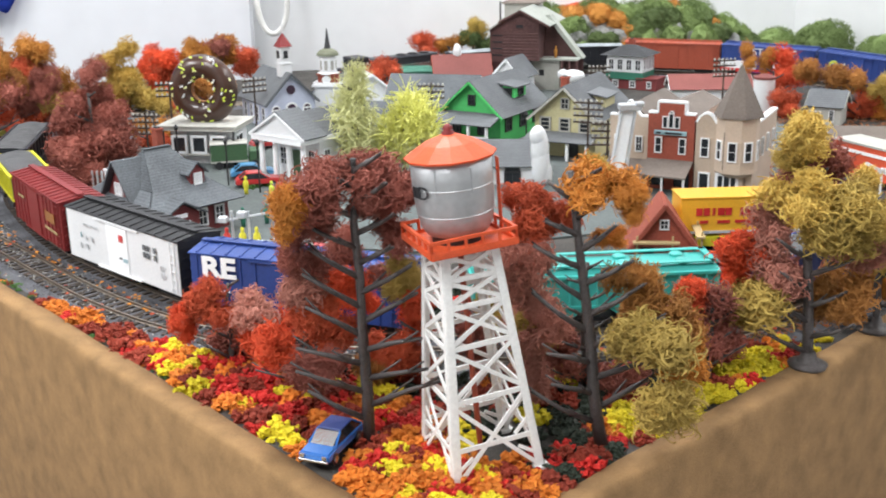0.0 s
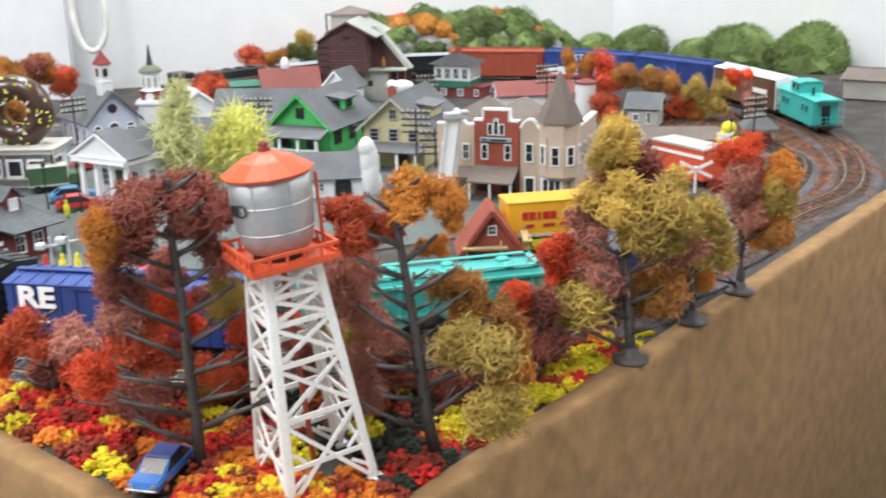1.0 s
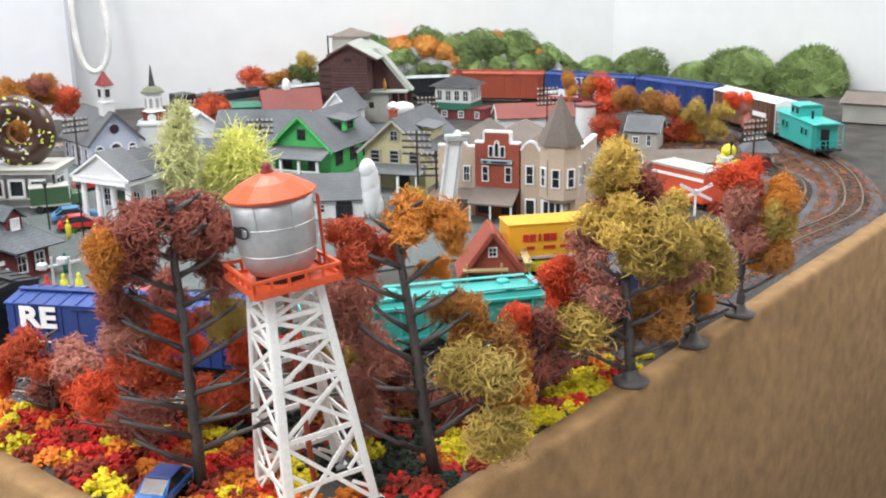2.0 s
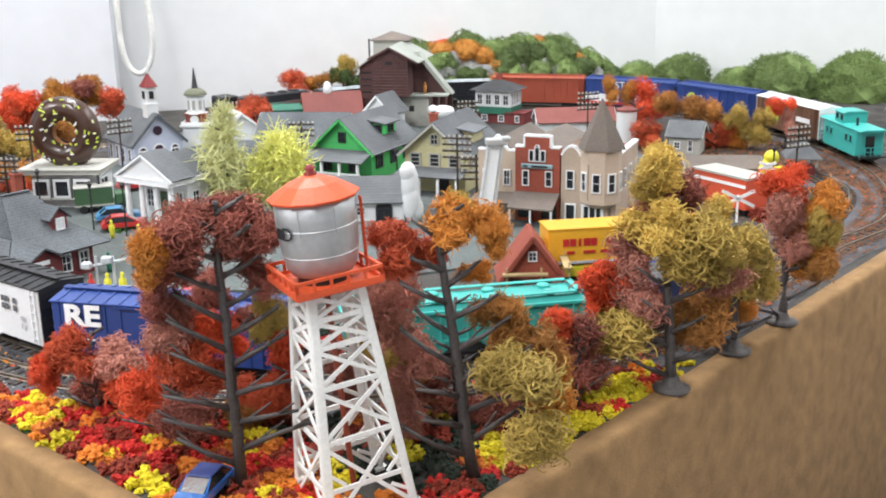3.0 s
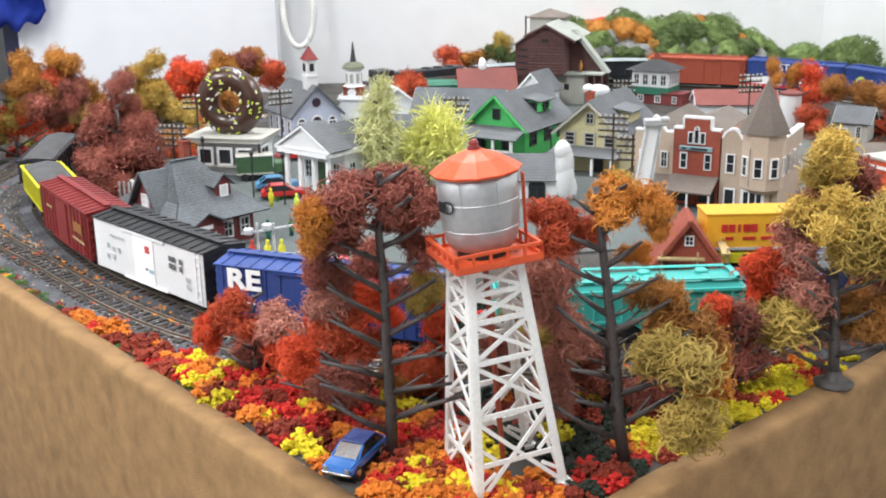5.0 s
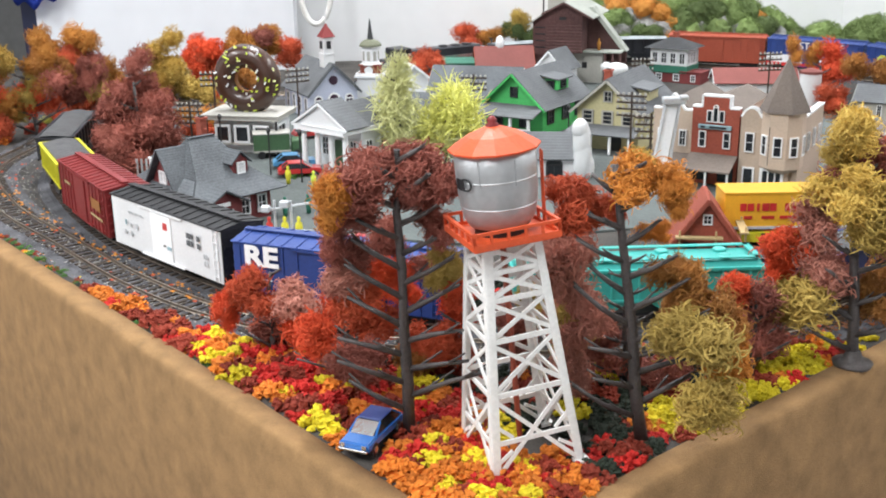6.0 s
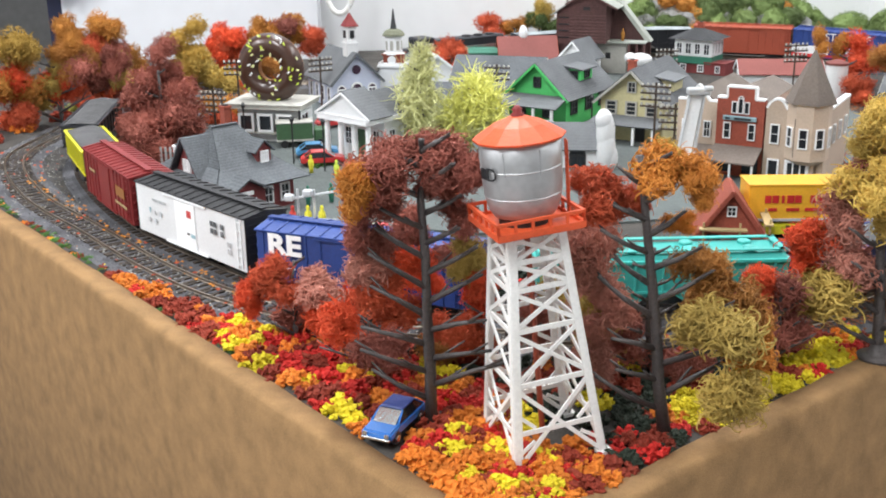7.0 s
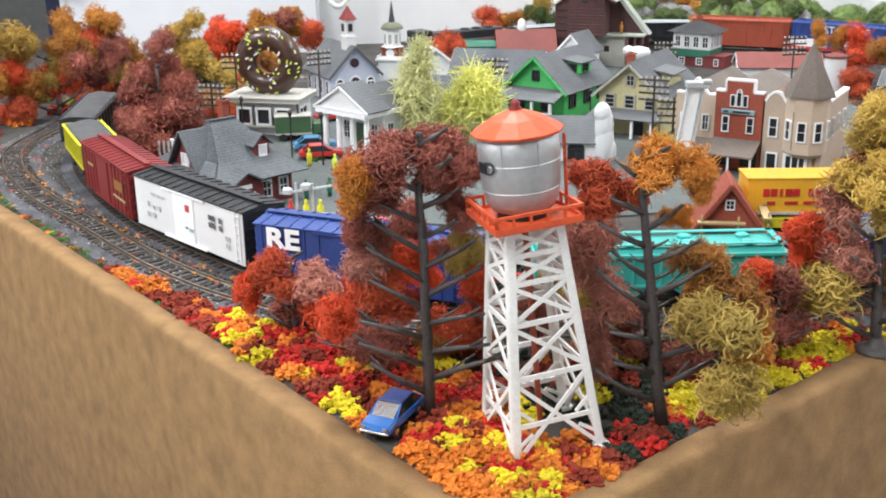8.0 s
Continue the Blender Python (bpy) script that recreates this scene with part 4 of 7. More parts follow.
def depot(x, y, rz):
    h = thing("railway_depot", x, y, 0.001, rz, "dark red depot with steep grey shingle roof and dormers", "railway station")
    w = d = 0.070
    part("wall", boxes((0, 0, 0.0115, w, d, 0.023)), "red_wall", h)
    e, zr = 0.044, 0.022
    A = [(-e, -e, zr), (e, -e, zr), (e, e, zr), (-e, e, zr)]
    Ri = [(-0.012, 0, 0.057), (0.012, 0, 0.057)]
    hb, zb = 0.027, 0.034
    K = [(-hb, -hb, zb), (hb, -hb, zb), (hb, hb, zb), (-hb, hb, zb)]
    for i in range(4):
        slope("roof_skirt", h, A[i], A[(i + 1) % 4], K[(i + 1) % 4], K[i], 0.0014, "roof_slate")
    slope("roof_slope", h, K[0], K[1], Ri[1], Ri[0], 0.0014, "roof_slate")
    slope("roof_slope", h, K[2], K[3], Ri[0], Ri[1], 0.0014, "roof_slate")
    for p, q, r in ((K[1], K[2], Ri[1]), (K[3], K[0], Ri[0])):
        bm = B()
        v = [bm.verts.new(k) for k in (p, q, r)]
        u = [bm.verts.new(Vector(k) + Vector((0, 0, 0.0014))) for k in (p, q, r)]
        bm.faces.new(v)
        bm.faces.new(u)
        for i in range(3):
            bm.faces.new((v[i], v[(i + 1) % 3], u[(i + 1) % 3], u[i]))
        bmesh.ops.recalc_face_normals(bm, faces=bm.faces[:])
        part("roof_hip", bm, "roof_slate", h)
    part("ridge_cap", strip(B(), (-0.012, 0, 0.0588), (0.012, 0, 0.0588), 0.003, 0.001), "roof_slate", h)
    # broad cross gable over the western side
    part("cross_gable", prism(B(), [(-0.016, 0.026), (0.016, 0.026), (0.0, 0.052)], -0.036, 0.0, "x"), "red_wall", h)
    for s in (-1, 1):
        slope("gable_roof", h, (-0.041, s * 0.021, 0.0215), (-0.041, 0, 0.0540), (0.0, 0, 0.0540), (0.0, s * 0.021, 0.0215), 0.0014, "roof_slate")
    window(h, facing("W", 0.072, d), 0, 0.034, 0.008, 0.008, "white", "white")
    # small dormer above the front
    px, py = 0.014, -0.020
    dm = part("dormer", prism(B(), [(px - 0.0065, 0.030), (px + 0.0065, 0.030), (px + 0.0065, 0.0435), (px, 0.049), (px - 0.0065, 0.0435)], py - 0.008, py + 0.014, "y"), "red_wall", h)
    for s in (-1, 1):
        slope("dormer_roof", dm, (px + s * 0.0095, py - 0.010, 0.0415), (px, py - 0.010, 0.0500), (px, py + 0.016, 0.0500), (px + s * 0.0095, py + 0.016, 0.0415), 0.001, "roof_slate")
    window(h, Matrix.Translation((0, py - 0.008, 0)), px, 0.0385, 0.0065, 0.0075, "white", "white", bars=(1, 2))
    # gabled bay towards the track
    bx = -0.018
    part("bay_gable", prism(B(), [(bx - 0.016, 0.0), (bx + 0.016, 0.0), (bx + 0.016, 0.021), (bx, 0.029), (bx - 0.016, 0.021)], -0.047, -0.020, "y"), "red_wall", h)
    for s in (-1, 1):
        slope("bay_roof", h, (bx + s * 0.021, -0.051, 0.0195), (bx, -0.051, 0.0302), (bx, -0.016, 0.0302), (bx + s * 0.021, -0.016, 0.0195), 0.0012, "roof_slate")
    window(h, Matrix.Translation((0, -0.047, 0)), bx + 0.002, 0.010, 0.009, 0.011, "white", bars=(1, 1))
    part("name_board", boxes((bx - 0.002, -0.0478, 0.0205, 0.013, 0.001, 0.0028)), "white", h)
    for px in (-0.022, 0.0, 0.022):
        window(h, facing("W", w, d), px, 0.012, 0.009, 0.013, "white")
    for px in (0.010, 0.026):
        window(h, facing("S", w, d), px, 0.012, 0.008, 0.012, "white")
    chimney(h, 0.014, 0.016, 0.045, 0.068, 0.006)
    chimney(h, -0.030, 0.020, 0.030, 0.044, 0.005, "white")
    return h


def donut_stand(x, y, rz):
    h = thing("donut_stand", x, y, 0.002, rz, "white roadside stand with flat roof and giant frosted donut on top", "shop")
    w, d = 0.078, 0.055
    part("wall", boxes((0, 0.004, 0.017, w - 0.014, d - 0.016, 0.034)), "white", h)
    part("roof", boxes((0, 0, 0.0360, w, d, 0.004), (0, 0, 0.0385, w + 0.003, d + 0.003, 0.0012)), "concrete", h)
    for px in (-0.020, 0.0, 0.020):
        window(h, facing("S", w, d - 0.008), px, 0.020, 0.014, 0.016, "white", bars=(0, 0))
    window(h, facing("E", w - 0.014, d), 0.0, 0.020, 0.020, 0.014, "white", bars=(1, 0))
    for px in (-w / 2 + 0.003, w / 2 - 0.003):
        part("post", rod(B(), (px, -d / 2 + 0.003, 0), (px, -d / 2 + 0.003, 0.035), 0.0012), "black", h)
    part("counter", boxes((0, -d / 2 + 0.006, 0.010, w - 0.02, 0.006, 0.0014)), "concrete", h)
    # the giant donut stands on edge
    R, r, cz = 0.0225, 0.0118, 0.0705

    def ring(scale, squash):
        bm = B()
        grid = []
        for i in range(48):
            a = 2 * math.pi * i / 48
            row = []
            for j in range(16):
                b = 2 * math.pi * j / 16
                rr = R + r * scale * math.cos(b)
                row.append(bm.verts.new((rr * math.cos(a), r * squash * math.sin(b), cz + rr * math.sin(a))))
            grid.append(row)
        for i in range(48):
            for j in range(16):
                bm.faces.new((grid[i][j], grid[(i + 1) % 48][j], grid[(i + 1) % 48][(j + 1) % 16], grid[i][(j + 1) % 16]))
        bmesh.ops.recalc_face_normals(bm, faces=bm.faces[:])
        return bm
    dn = part("donut", ring(0.95, 0.95), "dough", h, "brown donut", smooth=True)
    fr = ring(1.0, 1.05)
    bmesh.ops.delete(fr, geom=[v for v in fr.verts if v.co.y > 0.003 or (Vector((v.co.x, v.co.z - cz)).length < R - 0.6 * r and v.co.y > -0.004)], context="VERTS")
    part("frosting", fr, "chocolate", dn, "dark chocolate frosting", smooth=True)
    rnd = random.Random(5)
    for k in range(64):
        a, b = rnd.uniform(0, 6.28), radians(rnd.uniform(200, 335))
        rr = R + r * 1.0 * math.cos(b)
        p = Vector((rr * math.cos(a), r * 1.07 * math.sin(b), cz + rr * math.sin(a)))
        t = Vector((-math.sin(a), 0, math.cos(a))).lerp(Vector((math.cos(a), 0, math.sin(a))), rnd.random()).normalized() * rnd.uniform(0.0012, 0.002)
        part("sprinkle", rod(B(), p - t, p + t, 0.0009, n=6), ("lime", "white", "lime", "leaf_pale")[k % 4], dn)
    for px in (-0.012, 0.012):
        part("donut_stay", boxes((px, 0.006, 0.042, 0.003, 0.010, 0.008)), "black", h)
    return h


def stepped(parent, m, pts, depth, wall, trim):
    """A front wall with a shaped parapet and a pale coping along its top."""
    bm = prism(B(), pts, -depth / 2, depth / 2, "y", m=m)
    part("front_wall", bm, wall, parent)
    top = pts[1:] + [pts[0]]
    for a, b in zip(top, top[1:]):
        if a[1] > 0.01 and b[1] > 0.01:
            part("coping", strip(B(), m @ Vector((a[0], 0, a[1])), m @ Vector((b[0], 0, b[1])), 0.0018, depth + 0.001, m.to_3x3() @ Vector((0, 1, 0))), trim, parent)


def main_street(x, y, rz):
    """Three shops side by side."""
    # gabled shop
    g = thing("shop_building", x, y, 0.002, rz, "beige shop with brown gable roof and white pointed parapet", "shop")
    part("side_wall", prism(B(), [(-0.046, 0), (-0.010, 0), (-0.010, 0.062), (-0.028, 0.072), (-0.046, 0.062)], 0.002, 0.085, "y"), "beige_wall", g)
    for s in (-1, 1):
        slope("roof_slope", g, (-0.028 + s * 0.018, 0.001, 0.0625), (-0.028, 0.001, 0.0735), (-0.028, 0.088, 0.0735), (-0.028 + s * 0.018, 0.088, 0.0625), 0.0014, "roof_brown")
    stepped(g, Matrix.Translation((-0.028, 0, 0)), [(-0.0182, 0), (0.0182, 0), (0.0182, 0.0655), (0.011, 0.0655), (0.0, 0.079), (-0.011, 0.0655), (-0.0182, 0.0655)], 0.004, "beige_wall", "white")
    for px in (-0.038, -0.018):
        window(g, Matrix.Translation((0, -0.0022, 0)), px, 0.040, 0.006, 0.014, "white")
    part("awning", prism(B(), [(-0.019, 0.020), (-0.002, 0.026), (-0.002, 0.024), (-0.019, 0.018)], -0.046, -0.010, "x"), "roof_brown", g)
    # brick shop
    b = thing("shop_building", x, y, 0.002, rz, "brick-red shop front with stepped parapet and white windows", "shop")
    part("side_wall", boxes((0.0115, 0.042, 0.033, 0.041, 0.08, 0.066)), "beige_wall", b)
    part("roof", prism(B(), [(-0.0095, 0.0665), (0.0322, 0.0665), (0.0115, 0.076)], 0.003, 0.084, "y"), "roof_brown", b)
    bw = 0.0212
    stepped(b, Matrix.Translation((0.0115, -0.0005, 0)), [(-bw, 0), (bw, 0), (bw, 0.070), (0.0125, 0.070), (0.0125, 0.080), (-0.0125, 0.080), (-0.0125, 0.070), (-bw, 0.070)], 0.005, "brick_wall", "white")
    F = Matrix.Translation((0.0115, -0.0032, 0))
    for px, hh in ((-0.0055, 0.010), (0, 0.013), (0.0055, 0.010)):
        window(b, F, px, 0.062 + (hh - 0.010) / 2, 0.0042, hh, "white", bars=(0, 0), arch=(px == 0))
    for px in (-0.011, 0.011):
        window(b, F, px, 0.041, 0.0058, 0.014, "white", bars=(0, 1))
    sg = part("name_sign", box(B(), 0, -0.0012, 0.0525, 0.030, 0.002, 0.0042, bev=0.0006, m=F), "sign_blue", b, "pale blue name board with dark bars of lettering")
    for px, ww in ((-0.0105, 0.004), (0.003, 0.015)):
        part("lettering_bar", box(B(), px, -0.0024, 0.0525, ww, 0.0005, 0.0016, m=F), "black", sg)
    part("awning", prism(B(), [(-0.024, 0.018), (-0.003, 0.028), (-0.003, 0.026), (-0.024, 0.0165)], -0.010, 0.033, "x"), "roof_brown", b)
    part("shop_window", boxes((0.0, -0.0035, 0.010, 0.014, 0.001, 0.013), (0.023, -0.0035, 0.010, 0.014, 0.001, 0.013)), "glass_dark", b)
    for px in (-0.008, 0.0115, 0.031):
        part("awning_post", boxes((px, -0.022, 0.009, 0.0016, 0.0016, 0.018)), "white", b)
    return g, b


def turret_shop(x, y, rz):
    t = thing("shop_building", x, y, 0.002, rz, "beige corner shop with turret, curved parapet and pyramid roof", "shop")
    m = Matrix.Translation((0.0192, 0, 0))
    curve = [(-0.0192 + 0.016 * k / 6, 0.0615 + 0.008 * math.sin(math.pi * k / 6) ** 0.7) for k in range(7)]
    stepped(t, m, [(-0.0194, 0), (0.0194, 0), (0.0194, 0.0615)] + curve[::-1], 0.004, "beige_wall", "white")
    part("body", boxes((0.0205, 0.041, 0.0285, 0.041, 0.078, 0.057)), "beige_wall", t)
    part("flat_roof", boxes((0.0205, 0.041, 0.0575, 0.040, 0.077, 0.001)), "roof_red", t)
    e = Matrix.Translation((0.0425, 0.041, 0)) @ Matrix.Rotation(radians(90), 4, "Z")
    stepped(t, e, [(-0.041, 0), (0.041, 0), (0.041, 0.0615), (0.030, 0.0615), (-0.030, 0.0615), (-0.041, 0.0615)], 0.004, "beige_wall", "white")
    # turret on the corner
    cx, cy = 0.031, 0.004
    T = Matrix.Translation((cx, cy, 0)) @ Matrix.Rotation(radians(22.5), 4, "Z")
    part("turret", lathe(B(), [(0.010, 0.0165), (0.0165, 0.021), (0.0165, 0.0685)], 8, T), "beige_wall", t)
    part("turret_roof", lathe(B(), [(0.0195, 0.068), (0.0190, 0.0695), (0.0006, 0.111)], 6, Matrix.Translation((cx, cy, 0))), "roof_brown", t)
    for a in (-135, -90, -45, 0):
        window(t, Matrix.Translation((cx, cy, 0)) @ Matrix.Rotation(radians(a + 90), 4, "Z") @ Matrix.Translation((0, -0.0153, 0)), 0, 0.040, 0.0062, 0.016, "white", bars=(0, 1))
    for px in (0.0075,):
        window(t, Matrix.Translation((0, -0.0021, 0)), px, 0.040, 0.0062, 0.016, "white", bars=(0, 1))
    window(t, Matrix.Translation((0, -0.0021, 0)), 0.008, 0.011, 0.008, 0.014, "white", bars=(0, 0))
    window(t, Matrix.Translation((0, -0.0021, 0)), 0.026, 0.011, 0.016, 0.014, "white", bars=(2, 0))
    for k in range(3):
        window(t, e @ Matrix.Translation((0, -0.0021, 0)), -0.012 + 0.02 * k, 0.038, 0.0062, 0.015, "white", bars=(0, 1))
    part("drain_pipe", rod(B(), (0.0245, -0.0105, 0.024), (0.0245, -0.0105, 0.056), 0.0008), "roof_brown", t)
    return t


def signal_tower(x, y, rz):
    h = thing("signal_tower", x, y, 0.0, rz, "dark red, green and white signal tower with dark hipped roof", "signal tower")
    part("base_wall", boxes((0, 0, 0.0075, 0.050, 0.038, 0.015)), "red_wall", h)
    part("annex", boxes((0.034, -0.006, 0.0080, 0.030, 0.032, 0.016), (0.034, -0.006, 0.0165, 0.033, 0.035, 0.0014)), "red_wall", h)
    part("green_band", boxes((0, 0, 0.0190, 0.056, 0.044, 0.010)), "dark_green", h)
    part("cabin", boxes((0, 0, 0.0360, 0.054, 0.042, 0.024)), "white", h)
    for face, n, w in (("S", 4, 0.054), ("E", 4, 0.042), ("W", 4, 0.042)):
        for k in range(n):
            window(h, facing(face, 0.054, 0.042), -w / 2 + w * (k + 0.5) / n, 0.0345, w / n * 0.62, 0.015, "white", bars=(1, 1))
    bm = B()
    e, z, zt = 0.008, 0.0478, 0.061
    v = [bm.verts.new(p) for p in ((-0.027 - e, -0.021 - e, z), (0.027 + e, -0.021 - e, z), (0.027 + e, 0.021 + e, z), (-0.027 - e, 0.021 + e, z), (-0.008, 0, zt), (0.008, 0, zt))]
    for f in ((3, 2, 1, 0), (0, 1, 5, 4), (1, 2, 5), (2, 3, 4, 5), (3, 0, 4)):
        bm.faces.new([v[i] for i in f])
    part("roof", bm, "roof_dark", h)
    chimney(h, 0, 0.004, 0.055, 0.068, 0.007)
    for px in (-0.014, 0.012):
        window(h, facing("S", 0.05, 0.038), px, 0.0075, 0.008, 0.009, "white")
    window(h, Matrix.Translation((0.034, -0.022, 0)), 0.004, 0.008, 0.006, 0.009, "white")
    return h


def mill(x, y, rz):
    """Built with the gable wall in front, the pent house behind it and the covered chute on its right."""
    h = thing("mine_tipple", x, y, 0.0, rz, "weathered dark red-brown wooden mill with grey metal roof", "mill")
    part("stone_base", boxes((0.036, 0.0, 0.022, 0.046, 0.055, 0.044)), "concrete", h)
    part("base_opening", boxes((0.030, -0.0278, 0.026, 0.008, 0.001, 0.008)), "black", h)
    part("undercroft", boxes((-0.020, 0.0, 0.022, 0.062, 0.070, 0.044)), "barn_wall", h)
    part("wall", prism(B(), [(-0.029, 0.044), (0.029, 0.044), (0.029, 0.099), (0.0, 0.112), (-0.029, 0.099)], -0.045, 0.045, "y"), "barn_wall", h)
    for s in (-1, 1):
        e, ze = (0.048, 0.0910) if s > 0 else (0.035, 0.0968)
        slope("roof_slope", h, (s * e, -0.051, ze), (0, -0.051, 0.1125), (0, 0.062, 0.1125), (s * e, 0.062, ze), 0.0014, "roof_tin")
        part("barge_board", strip(B(), (s * e, -0.0516, ze - 0.0008), (0, -0.0516, 0.1117), 0.001, 0.0024), "barn_wall", h)
    part("lean_to", prism(B(), [(-0.053, 0.040), (-0.029, 0.040), (-0.029, 0.098), (-0.053, 0.084)], -0.036, 0.04, "y"), "barn_wall", h)
    slope("lean_to_roof", h, (-0.061, -0.042, 0.0795), (-0.029, -0.042, 0.0985), (-0.029, 0.045, 0.0985), (-0.061, 0.045, 0.0795), 0.0014, "roof_tin")
    part("head_house", boxes((-0.022, 0.060, 0.092, 0.056, 0.040, 0.044)), "concrete", h)
    part("head_house_roof", lathe(B(), [(0.047, 0.114), (0.0465, 0.1155), (0.002, 0.126)], 4, Matrix.Translation((-0.022, 0.060, 0)) @ Matrix.Diagonal((1.0, 0.75, 1, 1)) @ Matrix.Rotation(radians(45), 4, "Z")), "roof_brown", h)
    part("vent_pipe", rod(B(), (-0.056, 0.036, 0.075), (-0.056, 0.036, 0.117), 0.0014), "black", h)
    window(h, Matrix.Translation((0, -0.045, 0)), -0.002, 0.0905, 0.012, 0.005, "barn_wall", "black", bars=(0, 0))
    for k in range(9):
        part("plank", boxes((0.0, -0.0454, 0.0475 + 0.0042 * k, 0.058, 0.0010, 0.0007 + 0.0005 * (k % 3 == 0))), "barn_plank", h)
    for k in range(4):
        part("lean_to_opening", boxes((-0.041, -0.0364, 0.050 + 0.009 * k, 0.017, 0.001, 0.0016)), "black", h)
    # covered chute down the right-hand side, its deck and posts
    part("chute", prism(B(), [(0.031, 0.103), (0.038, 0.103), (0.094, 0.044), (0.086, 0.044)], -0.010, 0.012, "y"), "roof_tin", h)
    part("chute_wall", prism(B(), [(0.029, 0.046), (0.031, 0.100), (0.084, 0.046)], -0.006, 0.008, "y"), "barn_wall", h)
    part("deck", boxes((0.058, -0.022, 0.0450, 0.064, 0.026, 0.002)), "roof_tin", h)
    for px in (0.064, 0.076, 0.088):
        part("trestle_post", boxes((px, -0.032, 0.022, 0.003, 0.003, 0.044)), "barn_wall", h)
    part("trestle_wall", boxes((0.075, 0.0, 0.022, 0.034, 0.004, 0.044)), "barn_wall", h)
    return h


def grown(ob, sx, sy=None, sz=None):
    ob.scale = (sx, sy or sx, sz or sx)
    return ob


grown(green_house(0.062, 1.243, -32), 1.17, 1.32, 0.97)
grown(yellow_house(0.152, 1.165, -27), 1.2, 1.36, 0.96)
grown(bank(-0.125, 1.060, -38), 1.12)
church(-0.201, 1.345, 30)
grown(steeple_church(-0.143, 1.43, -10), 0.95, 0.95, 0.85)
grown(depot(-0.2355, 0.8855, 46), 1.03, 1.25, 1.15)
grown(donut_stand(-0.246, 1.135, -10), 1.06)
for shop in main_street(0.200, 0.983, -28):
    grown(shop, 1.01, 1.2, 1.01)
grown(turret_shop(0.2300, 0.966, -28), 1.15, 1.15, 1.05)
signal_tower(0.274, 1.575, -32)
grown(mill(0.127, 1.585, -17), 0.88, 1.0, 1.02)


# ---- smaller structures of the town ----
def plain_house(name, x, y, rz, w, d, he, hr, wall, roof, label, category="building", ridge="x", windows=(), door=None):
    h = thing(name, x, y, 0.002, rz, label, category)
    gable(h, w, d, he, hr, wall, roof, ridge, 0.004, wall)
    for face, px, pz, ww, hh in windows:
        window(h, facing(face, w, d), px, pz, ww, hh, "white")
    if door:
        window(h, facing("S", w, d), door[0], door[1] / 2, door[2], door[1], "black", "glass_dark", bars=(1, 0), arch=True)
    return h


plain_house("workshop", 0.047, 1.035, -4, 0.082, 0.060, 0.019, 0.036, "white", "roof_grey", "low white building with grey roof and dark arched door", door=(0.022, 0.012, 0.014), windows=[("S", 0.0, 0.010, 0.008, 0.008), ("S", -0.02, 0.010, 0.008, 0.008)])
plain_house("warehouse", -0.005, 1.33, -14, 0.105, 0.075, 0.026, 0.056, "concrete", "roof_slate", "long warehouse with dark grey pitched roof", windows=[("S", 0.02, 0.014, 0.008, 0.010), ("S", 0.04, 0.014, 0.008, 0.010)])
plain_house("warehouse", -0.065, 1.22, -14, 0.085, 0.06, 0.020, 0.043, "concrete", "roof_slate", "small warehouse with dark grey pitched roof")
plain_house("barn", 0.030, 1.545, 6, 0.075, 0.05, 0.026, 0.052, "brick_wall", "roof_red", "red-roofed barn behind the town")
plain_house("cottage", 0.102, 1.50, -30, 0.04, 0.045, 0.032, 0.054, "white", "roof_grey", "small white cottage with blue-grey gable roof", ridge="y")
plain_house("shed", -0.098, 1.47, 20, 0.04, 0.04, 0.024, 0.040, "white", "white", "small plain white shed beside the church", ridge="y")
plain_house("shed", 0.457, 1.275, -30, 0.036, 0.040, 0.024, 0.038, "concrete", "roof_grey", "little grey shed with white-framed windows", ridge="x", windows=[("S", -0.008, 0.012, 0.007, 0.008), ("S", 0.008, 0.012, 0.005, 0.014)])
plain_house("storage_hall", 0.355, 1.44, -4, 0.10, 0.05, 0.020, 0.034, "white", "roof_red", "white hall with dusty red roof")
plain_house("garage", 0.440, 1.115, -12, 0.075, 0.05, 0.018, 0.026, "concrete", "roof_brown", "low grey garage with a flat-pitched brown roof")

plain_house("goods_hall", 0.86, 1.36, -40, 0.16, 0.07, 0.026, 0.036, "concrete", "roof_brown", "long low hall with brown roof beyond the curve")
c = thing("storage_tank", 0.405, 1.36, 0.002, 0, "white upright cylinder tank with red top", "tank")
part("shell", lathe(B(), [(0.013, 0.0), (0.013, 0.040)], 24), "white", c)
part("top", lathe(B(), [(0.0135, 0.040), (0.0135, 0.043), (0.004, 0.046)], 24), "roof_red", c)

# dark green coach body parked behind the town
c = thing("coach", -0.04, 1.55, 0.0, 4, "dark green coach body parked behind the town", "railway car")
part("body", box(B(), 0, 0, 0.018, 0.11, 0.032, 0.030, bev=0.001), "dark_green", c)
part("roof", prism(B(), [(-0.017, 0.033), (-0.010, 0.038), (0.010, 0.038), (0.017, 0.033)], -0.056, 0.056, "x"), "dark_green", c)
for k in range(8):
    part("window", boxes((-0.042 + 0.012 * k, -0.0165, 0.024, 0.007, 0.0012, 0.008)), "glass_dark", c)
part("skirt", boxes((0, 0, 0.002, 0.10, 0.026, 0.004)), "black", c)

